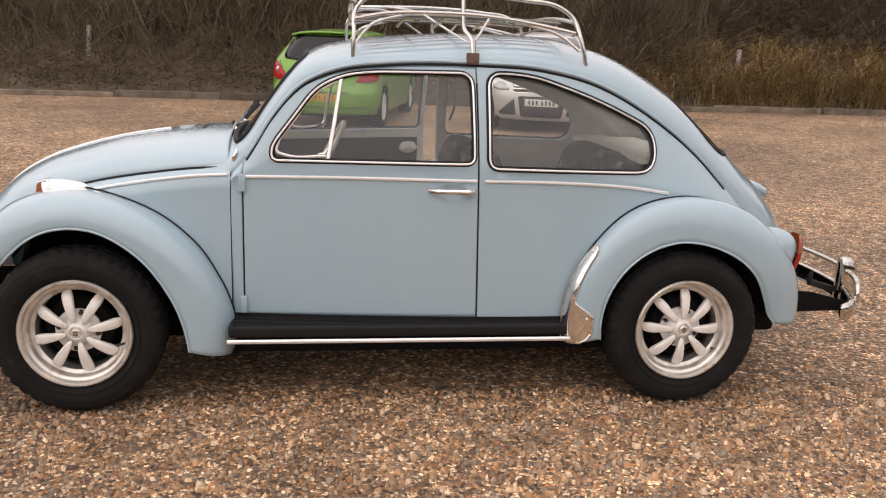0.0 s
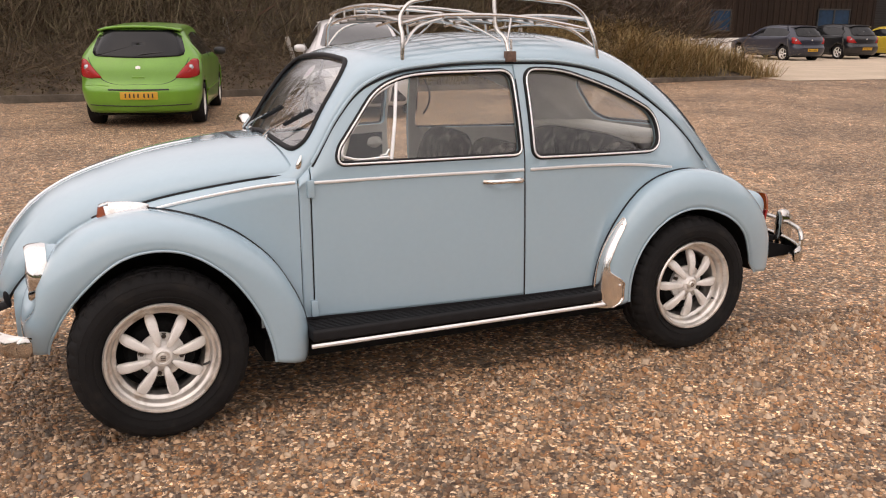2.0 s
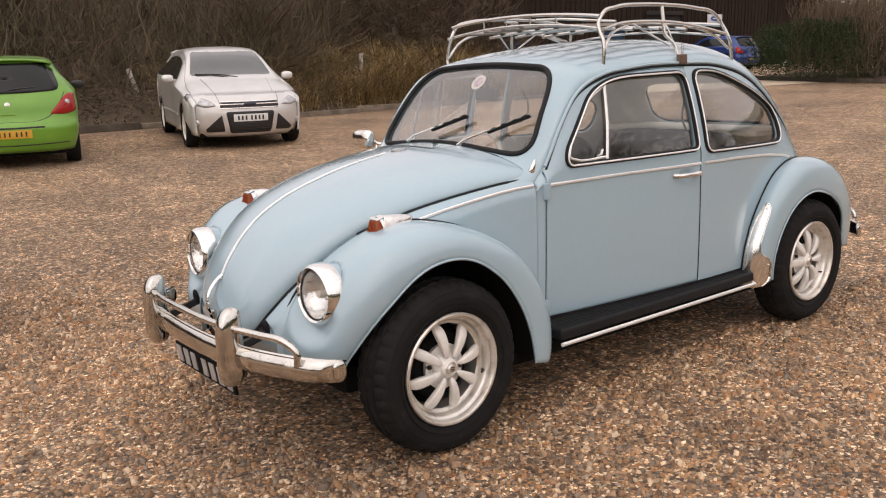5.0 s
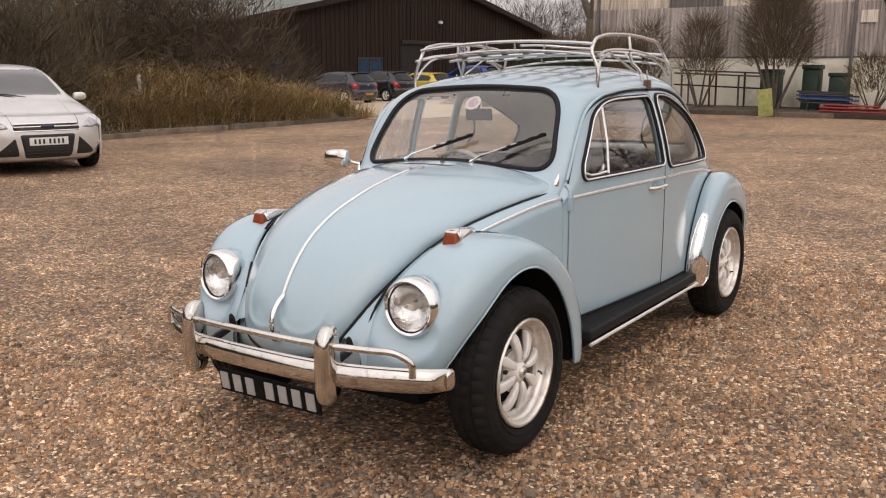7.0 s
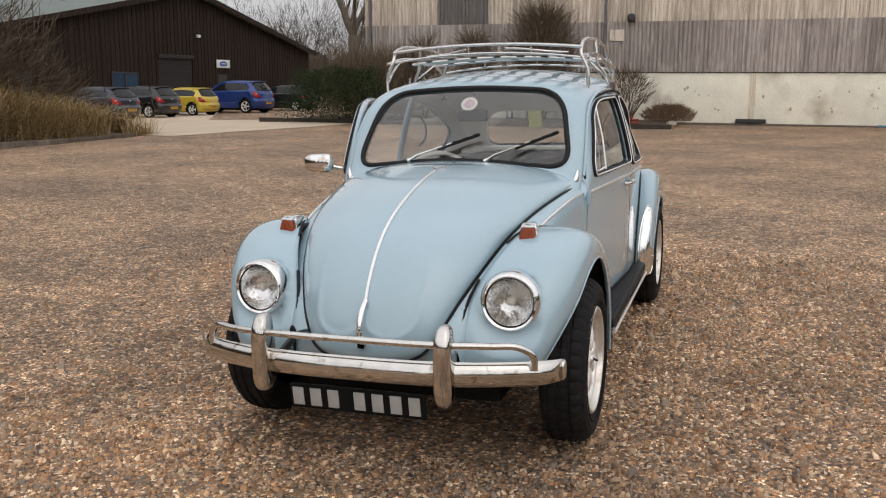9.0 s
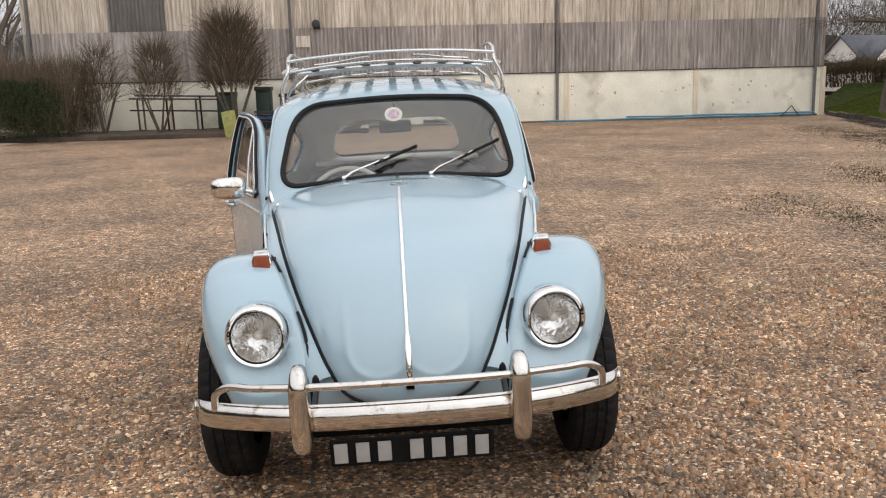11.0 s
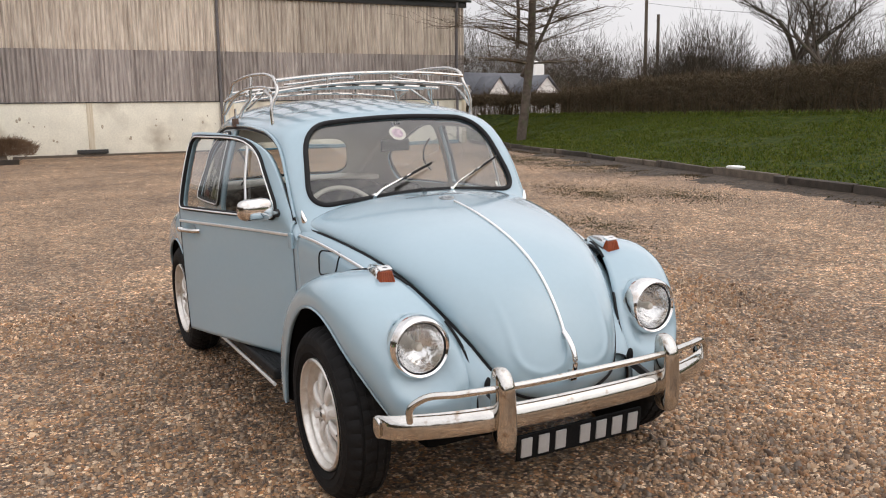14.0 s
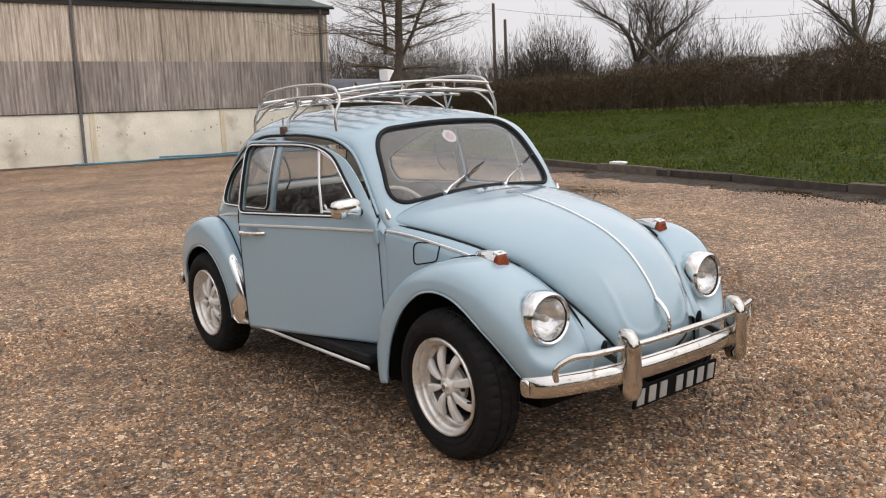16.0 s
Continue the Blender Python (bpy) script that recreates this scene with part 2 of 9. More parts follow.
M = {}
M["trim"] = material("bright_trim_strip", (0.90, 0.90, 0.89), 0.30, 0.55, vary=0.05, scale=20)
M["paint"] = material("pale_blue_paint", (0.352, 0.483, 0.553), 0.22, vary=0.012, scale=3, coat=0.9, bump=0.003, bump_scale=18)
M["paint_in"] = material("cream_lining", (0.70, 0.67, 0.61), 0.8, vary=0.08, scale=8, bump=0.1, bump_scale=300)
M["under"] = material("black_underseal", (0.008, 0.008, 0.008), 0.9, vary=0.3, scale=10, bump=0.3, bump_scale=60, Specular_IOR_Level=0.15)
M["chrome"] = material("worn_chrome", (0.84, 0.83, 0.81), 0.07, 1.0, vary=0.06, scale=12, stain=(0.50, 0.42, 0.34), stain_scale=9, stain_amount=0.15)
M["dull_chrome"] = material("worn_grey_emblem", (0.50, 0.52, 0.53), 0.35, 0.9, vary=0.1, scale=40)
M["plate"] = material("brushed_chrome_plate", (0.88, 0.87, 0.85), 0.13, 1.0, vary=0.04, scale=8)
M["chrome_old"] = material("dull_bumper_chrome", (0.62, 0.60, 0.565), 0.075, 1.0, vary=0.06, scale=15, stain=(0.34, 0.26, 0.19), stain_scale=22, stain_amount=0.10)
M["nut"] = material("dark_wheel_nut", (0.10, 0.09, 0.08), 0.4, 0.8, vary=0.2, scale=40)
M["alloy"] = material("painted_alloy", (0.80, 0.78, 0.74), 0.38, 0.15, vary=0.08, scale=20, bump=0.08, bump_scale=150)
M["alloy_lip"] = material("polished_alloy_lip", (0.76, 0.73, 0.68), 0.34, 0.7, vary=0.10, scale=25, stain=(0.45, 0.38, 0.31), stain_scale=20, stain_amount=0.3)
M["rubber"] = material("black_rubber", (0.011, 0.011, 0.012), 0.6, vary=0.2, scale=15, bump=0.1, bump_scale=200, Specular_IOR_Level=0.25)
M["tyre"] = material("tyre_rubber", (0.010, 0.0095, 0.0095), 0.8, vary=0.25, scale=9, bump=0.15, bump_scale=150, stain=(0.022, 0.019, 0.016), stain_scale=12, stain_amount=0.2, Specular_IOR_Level=0.25)
M["glass"] = glass_material("window_glass", (0.90, 0.92, 0.91))
M["lens"] = glass_material("lamp_glass", (0.95, 0.95, 0.95), 0.02, 0.05, 4.0)
M["reflector"] = material("lamp_reflector", (0.84, 0.84, 0.83), 0.10, 1.0, vary=0.10, scale=30, bump=0.55, bump_scale=32)
M["amber"] = material("amber_plastic", (0.33, 0.060, 0.011), 0.22, vary=0.10, scale=40, bump=0.3, bump_scale=150, Transmission_Weight=0.15)
M["red_lens"] = material("red_plastic", (0.35, 0.012, 0.012), 0.25, vary=0.10, scale=40, bump=0.2, bump_scale=150)
M["black"] = material("black_plastic", (0.015, 0.015, 0.016), 0.5, vary=0.15, scale=15)
M["white_text"] = material("white_pressed_digits", (0.38, 0.38, 0.37), 0.5, vary=0.06, scale=30)
M["seat"] = material("dark_patterned_fabric", (0.055, 0.047, 0.042), 0.9, vary=0.5, scale=35, bump=0.5, bump_scale=120, stain=(0.26, 0.23, 0.20), stain_scale=26, stain_amount=0.45)
M["vinyl"] = material("black_vinyl", (0.03, 0.03, 0.03), 0.55, vary=0.15, scale=12, bump=0.1, bump_scale=250)
M["cream"] = material("cream_plastic", (0.68, 0.64, 0.56), 0.45, vary=0.05, scale=12)
M["carpet"] = material("charcoal_carpet", (0.03, 0.028, 0.027), 0.95, vary=0.3, scale=30, bump=0.4, bump_scale=300)
M["rust"] = material("brown_clamp", (0.16, 0.10, 0.075), 0.7, 0.2, vary=0.3, scale=60)
M["rack"] = material("brushed_steel_tube", (0.62, 0.60, 0.57), 0.22, 0.95, vary=0.08, scale=25)
M["slat"] = material("weathered_slats", (0.22, 0.18, 0.15), 0.7, vary=0.25, scale=15, bump=0.2, bump_scale=90)
def gravel_material(name, stones, islands=False):
    """Mixed washed gravel: stones of many colours, with damp and dusty patches metres across."""
    m = bpy.data.materials.new(name)
    m.use_nodes = True
    nt = m.node_tree
    b = nt.nodes["Principled BSDF"]
    b.inputs["Roughness"].default_value = 0.72
    tc = nt.nodes.new("ShaderNodeTexCoord")
    ramp = nt.nodes.new("ShaderNodeValToRGB")
    ramp.color_ramp.interpolation = "LINEAR" if islands else "CONSTANT"
    el = ramp.color_ramp.elements
    while len(el) < len(stones):
        el.new(0.5)
    for k, c in enumerate(stones):
        el[k].position, el[k].color = k / len(stones), (*c, 1)
    if islands:
        geo = nt.nodes.new("ShaderNodeNewGeometry")
        nt.links.new(geo.outputs["Random Per Island"], ramp.inputs[0])
    else:
        vor = nt.nodes.new("ShaderNodeTexVoronoi")
        vor.inputs["Scale"].default_value, vor.inputs["Randomness"].default_value = 62, 1
        nt.links.new(vor.outputs["Color"], ramp.inputs[0])
        bump = nt.nodes.new("ShaderNodeBump")
        bump.inputs["Strength"].default_value, bump.inputs["Distance"].default_value, bump.invert = 0.75, 0.013, True
        rim = nt.nodes.new("ShaderNodeTexVoronoi")
        rim.feature = "DISTANCE_TO_EDGE"
        rim.inputs["Scale"].default_value, rim.inputs["Randomness"].default_value = 62, 1
        crook = nt.nodes.new("ShaderNodeTexNoise")
        crook.inputs["Scale"].default_value, crook.inputs["Detail"].default_value = 90, 2
        nt.links.new(tc.outputs["Object"], crook.inputs["Vector"])
        bent = nt.nodes.new("ShaderNodeVectorMath")
        bent.operation = "MULTIPLY_ADD"
        bent.inputs[1].default_value = (0.012, 0.012, 0.012)
        nt.links.new(crook.outputs["Color"], bent.inputs[0])
        nt.links.new(tc.outputs["Object"], bent.inputs[2])
        nt.links.new(bent.outputs[0], rim.inputs["Vector"])
        nt.links.new(bent.outputs[0], vor.inputs["Vector"])
        gap = nt.nodes.new("ShaderNodeValToRGB")
        gap.color_ramp.elements[0].position, gap.color_ramp.elements[1].position = 0.01, 0.11
        nt.links.new(rim.outputs["Distance"], gap.inputs[0])
        bump.invert = False
        nt.links.new(gap.outputs[0], bump.inputs["Height"])
        nt.links.new(bump.outputs["Normal"], b.inputs["Normal"])
    out = ramp.outputs[0]
    if not islands:
        # larger stones and clusters among the small ones
        big = nt.nodes.new("ShaderNodeTexVoronoi")
        big.inputs["Scale"].default_value = 21
        nt.links.new(tc.outputs["Object"], big.inputs["Vector"])
        tone = nt.nodes.new("ShaderNodeValToRGB")
        tone.color_ramp.elements[0].position, tone.color_ramp.elements[1].position = 0.15, 0.85
        tone.color_ramp.elements[0].color, tone.color_ramp.elements[1].color = (0.66, 0.66, 0.67, 1), (1.50, 1.47, 1.42, 1)
        nt.links.new(big.outputs["Color"], tone.inputs[0])
        x = nt.nodes.new("ShaderNodeMix")
        x.data_type, x.blend_type = "RGBA", "MULTIPLY"
        x.inputs["Factor"].default_value = 1.0
        nt.links.new(out, x.inputs["A"])
        nt.links.new(tone.outputs[0], x.inputs["B"])
        # brown painted between the stones, for fines and the shade in the gaps
        gap_shade = nt.nodes.new("ShaderNodeMix")
        gap_shade.data_type = "RGBA"
        gap_shade.inputs["A"].default_value = (0.185, 0.128, 0.085, 1)
        nt.links.new(gap.outputs[0], gap_shade.inputs["Factor"])
        nt.links.new(x.outputs["Result"], gap_shade.inputs["B"])
        out = gap_shade.outputs["Result"]
    for scale, lo, hi in ((0.45, (0.74, 0.73, 0.73), (1.20, 1.16, 1.11)), (1.7, (0.84, 0.83, 0.82), (1.10, 1.09, 1.08)), (9.0, (0.80, 0.79, 0.78), (1.14, 1.13, 1.12)), (70, (0.8, 0.8, 0.8), (1.15, 1.15, 1.15))):
        n = nt.nodes.new("ShaderNodeTexNoise")
        n.inputs["Scale"].default_value, n.inputs["Detail"].default_value = scale, 4
        nt.links.new(tc.outputs["Object"], n.inputs["Vector"])
        r = nt.nodes.new("ShaderNodeValToRGB")
        r.color_ramp.elements[0].position, r.color_ramp.elements[1].position = 0.33, 0.62
        r.color_ramp.elements[0].color, r.color_ramp.elements[1].color = (*lo, 1), (*hi, 1)
        nt.links.new(n.outputs["Fac"], r.inputs[0])
        x = nt.nodes.new("ShaderNodeMix")
        x.data_type, x.blend_type = "RGBA", "MULTIPLY"
        x.inputs["Factor"].default_value = 1.0
        nt.links.new(out, x.inputs["A"])
        nt.links.new(r.outputs[0], x.inputs["B"])
        out = x.outputs["Result"]
    nt.links.new(out, b.inputs["Base Color"])
    return m


def streaked(name, base, streak, pale, rough=0.85, tall=0.5, fine=9.0):
    """Weathered sheeting or boards: stains that run down it."""
    m = bpy.data.materials.new(name)
    m.use_nodes = True
    nt = m.node_tree
    b = nt.nodes["Principled BSDF"]
    b.inputs["Roughness"].default_value, b.inputs["Specular IOR Level"].default_value = rough, 0.2
    tc = nt.nodes.new("ShaderNodeTexCoord")
    info = nt.nodes.new("ShaderNodeObjectInfo")
    shift = nt.nodes.new("ShaderNodeVectorMath")
    shift.operation = "MULTIPLY_ADD"
    shift.inputs[1].default_value, shift.inputs[2].default_value = (1, 1, 1), (0, 0, 0)
    off = nt.nodes.new("ShaderNodeVectorMath")
    off.operation = "SCALE"
    off.inputs[0].default_value = (37, 53, 11)
    nt.links.new(info.outputs["Random"], off.inputs["Scale"])
    nt.links.new(tc.outputs["Object"], shift.inputs[0])
    nt.links.new(off.outputs[0], shift.inputs[2])
    out = None
    for scale, stretch, lo, hi, c in ((fine, tall, 0.42, 0.66, streak), (fine * 0.45, tall * 2.2, 0.5, 0.72, pale), (fine * 3, tall * 3, 0.45, 0.75, streak)):
        mp = nt.nodes.new("ShaderNodeMapping")
        mp.inputs["Scale"].default_value = (scale, scale, stretch)
        nt.links.new(shift.outputs[0], mp.inputs[0])
        n = nt.nodes.new("ShaderNodeTexNoise")
        n.inputs["Scale"].default_value, n.inputs["Detail"].default_value = 1.0, 5
        nt.links.new(mp.outputs[0], n.inputs["Vector"])
        r = nt.nodes.new("ShaderNodeValToRGB")
        r.color_ramp.elements[0].position, r.color_ramp.elements[1].position = lo, hi
        r.color_ramp.elements[0].color, r.color_ramp.elements[1].color = (0, 0, 0, 1), (0.75, 0.75, 0.75, 1)
        nt.links.new(n.outputs["Fac"], r.inputs[0])
        x = nt.nodes.new("ShaderNodeMix")
        x.data_type = "RGBA"
        nt.links.new(r.outputs[0], x.inputs["Factor"])
        if out is None:
            x.inputs["A"].default_value = (*base, 1)
        else:
            nt.links.new(out, x.inputs["A"])
        x.inputs["B"].default_value = (*c, 1)
        out = x.outputs["Result"]
    x = nt.nodes.new("ShaderNodeMix")
    x.data_type, x.blend_type = "RGBA", "MULTIPLY"
    x.inputs["Factor"].default_value = 1.0
    r = nt.nodes.new("ShaderNodeValToRGB")
    r.color_ramp.elements[0].color, r.color_ramp.elements[1].color = (0.82, 0.80, 0.78, 1), (1.12, 1.1, 1.08, 1)
    nt.links.new(info.outputs["Random"], r.inputs[0])
    nt.links.new(out, x.inputs["A"])
    nt.links.new(r.outputs[0], x.inputs["B"])
    nt.links.new(x.outputs["Result"], b.inputs["Base Color"])
    return m


def foliage(name, colours, rough=0.8):
    """Twigs, blades or leaves, each with a colour of its own."""
    m = bpy.data.materials.new(name)
    m.use_nodes = True
    nt = m.node_tree
    b = nt.nodes["Principled BSDF"]
    b.inputs["Roughness"].default_value, b.inputs["Specular IOR Level"].default_value = rough, 0.15
    geo = nt.nodes.new("ShaderNodeNewGeometry")
    ramp = nt.nodes.new("ShaderNodeValToRGB")
    el = ramp.color_ramp.elements
    while len(el) < len(colours):
        el.new(0.5)
    for k, c in enumerate(colours):
        el[k].position, el[k].color = k / max(1, len(colours) - 1), (*c, 1)
    nt.links.new(geo.outputs["Random Per Island"], ramp.inputs[0])
    nt.links.new(ramp.outputs[0], b.inputs["Base Color"])
    return m


STONES = [(0.171, 0.097, 0.054), (0.414, 0.254, 0.137), (0.243, 0.155, 0.094), (0.600, 0.416, 0.258), (0.088, 0.060, 0.043),
          (0.404, 0.209, 0.094), (0.320, 0.254, 0.189), (0.806, 0.629, 0.446), (0.145, 0.114, 0.089), (0.444, 0.276, 0.150), (0.212, 0.174, 0.139)]
M["gravel"] = gravel_material("washed_gravel", STONES)
M["stones"] = gravel_material("loose_gravel_stones", STONES, True)
M["sand"] = material("pale_sandy_hoggin", (0.52, 0.42, 0.31), 0.9, vary=0.12, scale=0.8, bump=0.3, bump_scale=60, stain=(0.46, 0.37, 0.27), stain_scale=0.3, stain_amount=0.4)
M["earth"] = material("leaf_litter", (0.105, 0.077, 0.052), 0.95, vary=0.45, scale=2.5, bump=0.8, bump_scale=18, stain=(0.12, 0.09, 0.05), stain_scale=3, stain_amount=0.4)
M["mould"] = material("dark_leaf_mould", (0.055, 0.040, 0.028), 0.95, vary=0.5, scale=6, bump=1.0, bump_scale=40, stain=(0.13, 0.095, 0.06), stain_scale=9, stain_amount=0.35)
M["turf"] = material("winter_turf", (0.030, 0.049, 0.007), 0.95, vary=0.6, scale=9, bump=1.0, bump_scale=24, stain=(0.098, 0.098, 0.015), stain_scale=5.5, stain_amount=0.45, Specular_IOR_Level=0.1)
M["blades"] = foliage("grass_blades", [(0.085, 0.125, 0.016), (0.11, 0.15, 0.020), (0.17, 0.165, 0.035), (0.07, 0.105, 0.014), (0.13, 0.155, 0.024)])
M["tuft"] = foliage("turf_tufts", [(0.055, 0.085, 0.010), (0.085, 0.115, 0.014), (0.13, 0.13, 0.022), (0.045, 0.072, 0.009), (0.105, 0.125, 0.017)])
M["moss"] = foliage("dark_moss", [(0.075, 0.068, 0.028), (0.10, 0.082, 0.040), (0.055, 0.048, 0.022), (0.12, 0.092, 0.052)])
M["dry"] = foliage("dry_grass", [(0.350, 0.249, 0.123), (0.504, 0.361, 0.175), (0.238, 0.165, 0.084), (0.378, 0.245, 0.112), (0.182, 0.168, 0.070), (0.588, 0.441, 0.231)])
M["twig"] = foliage("bare_twigs", [(0.099, 0.072, 0.049), (0.146, 0.110, 0.072), (0.067, 0.052, 0.037), (0.185, 0.143, 0.092), (0.112, 0.074, 0.045)])
M["scrub_stem"] = foliage("scrub_stems", [(0.071, 0.052, 0.038), (0.101, 0.076, 0.053), (0.048, 0.037, 0.029), (0.127, 0.098, 0.067), (0.098, 0.055, 0.039)])
M["shoot"] = foliage("fine_shoots", [(0.118, 0.094, 0.059), (0.159, 0.130, 0.080), (0.088, 0.078, 0.045), (0.183, 0.139, 0.085)])
M["twig_dark"] = foliage("hedge_twigs", [(0.085, 0.062, 0.038), (0.13, 0.092, 0.055), (0.06, 0.045, 0.028), (0.11, 0.09, 0.05)])
M["far_twig"] = foliage("far_twigs", [(0.085, 0.068, 0.052), (0.11, 0.088, 0.066), (0.065, 0.054, 0.042), (0.075, 0.072, 0.05)])
M["scrub_leaf"] = foliage("scrub_leaves", [(0.075, 0.054, 0.032), (0.10, 0.072, 0.04), (0.065, 0.064, 0.028), (0.115, 0.064, 0.035), (0.045, 0.038, 0.025)])
M["evergreen"] = foliage("evergreen_leaves", [(0.018, 0.035, 0.014), (0.03, 0.05, 0.02), (0.045, 0.055, 0.022)])
M["bark"] = material("tree_bark", (0.12, 0.095, 0.075), 0.95, vary=0.3, scale=8, bump=0.9, bump_scale=30, stain=(0.10, 0.115, 0.06), stain_scale=3, stain_amount=0.3)
M["sleeper"] = material("weathered_timber", (0.105, 0.082, 0.062), 0.9, vary=0.3, scale=5, bump=0.6, bump_scale=30, random=0.6, stain=(0.06, 0.05, 0.04), stain_scale=4, stain_amount=0.4)
M["pale_timber"] = material("pale_weathered_timber", (0.19, 0.155, 0.118), 0.9, vary=0.35, scale=4, bump=0.6, bump_scale=30, random=0.5, stain=(0.075, 0.06, 0.046), stain_scale=3, stain_amount=0.5)
M["concrete"] = material("painted_concrete", (0.847, 0.813, 0.680), 0.85, vary=0.08, scale=1.2, bump=0.15, bump_scale=20, stain=(0.517, 0.467, 0.360), stain_scale=0.9, stain_amount=0.25, random=0.05)
M["asbestos_hi"] = streaked("cream_cement_sheet", (0.760, 0.690, 0.590), (0.320, 0.262, 0.215), (0.840, 0.770, 0.665))
M["asbestos_lo"] = streaked("grey_cement_sheet", (0.479, 0.438, 0.409), (0.239, 0.213, 0.201), (0.670, 0.626, 0.578))
M["sheet_dark"] = streaked("dark_replacement_sheet", (0.19, 0.18, 0.17), (0.13, 0.12, 0.115), (0.24, 0.225, 0.21))
M["roof_sheet"] = material("green_grey_roof_sheet", (0.14, 0.165, 0.15), 0.7, vary=0.15, scale=2, random=0.08, stain=(0.09, 0.11, 0.085), stain_scale=1, stain_amount=0.3)
M["tarred"] = streaked("dark_stained_boards", (0.030, 0.0195, 0.014), (0.013, 0.0085, 0.0065), (0.075, 0.050, 0.036), 0.8, 0.45, 20)
M["slate"] = material("slate_roof", (0.10, 0.105, 0.12), 0.6, vary=0.15, scale=4)
M["render"] = material("white_render", (0.858, 0.847, 0.814), 0.8, vary=0.05, scale=1)
M["gutter"] = material("dark_gutter", (0.035, 0.035, 0.033), 0.6, vary=0.15, scale=5)
M["pipe_grey"] = material("grey_downpipe", (0.16, 0.15, 0.15), 0.6, vary=0.15, scale=6)
M["blue_pipe"] = material("blue_water_pipe", (0.08, 0.25, 0.36), 0.5, vary=0.15, scale=6)
M["red_plastic"] = material("red_plastic_barrier", (0.26, 0.025, 0.022), 0.5, vary=0.15, scale=6)
M["blue_plastic"] = material("blue_barrier", (0.04, 0.08, 0.22), 0.5, vary=0.15, scale=6)
M["green_tank"] = material("dark_green_tank", (0.012, 0.034, 0.023), 0.5, vary=0.2, scale=4)
M["lichen"] = material("lichened_board", (0.30, 0.30, 0.10), 0.9, vary=0.25, scale=8)
M["guard"] = material("grey_tree_guard", (0.34, 0.31, 0.27), 0.8, vary=0.2, scale=10)
M["dark_glass"] = material("dark_car_glass", (0.013, 0.014, 0.015), 0.08, vary=0.1, scale=3, Specular_IOR_Level=0.32)
# the panes' blue reflection is painted into their colour
M["blue_glass"] = material("pane_with_painted_reflection", (0.018, 0.048, 0.094), 0.15, vary=0.3, scale=3)
M["shutter"] = material("grey_roller_shutter", (0.025, 0.022, 0.020), 0.6, 0.3, vary=0.15, scale=4)
M["sign_white"] = material("white_sign_face", (0.75, 0.76, 0.77), 0.4, vary=0.03, scale=5)
M["sign_blue"] = material("blue_sign_print", (0.03, 0.10, 0.35), 0.4, vary=0.05, scale=5)
M["plate_yellow"] = material("yellow_plate", (0.60, 0.33, 0.03), 0.4, vary=0.08, scale=20)
M["plate_white"] = material("white_plate", (0.70, 0.70, 0.68), 0.4, vary=0.05, scale=20)
M["lamp_clear"] = material("clear_lamp_cover", (0.50, 0.51, 0.52), 0.12, 0.55, vary=0.3, scale=18, coat=0.6)


def car_paint(name, c, metal=0.25):
    return material(name, c, 0.3, metal, vary=0.05, scale=5, coat=0.7)


M["lime"] = car_paint("lime_green_paint", (0.14, 0.34, 0.03), 0.1)
M["silver"] = car_paint("silver_paint", (0.62, 0.61, 0.60), 0.35)
M["navy"] = car_paint("navy_paint", (0.018, 0.022, 0.040))
M["ink"] = car_paint("black_paint", (0.010, 0.011, 0.013))
M["yellow"] = car_paint("yellow_paint", (0.60, 0.44, 0.05), 0.05)
M["cobalt"] = car_paint("cobalt_paint", (0.012, 0.045, 0.22))
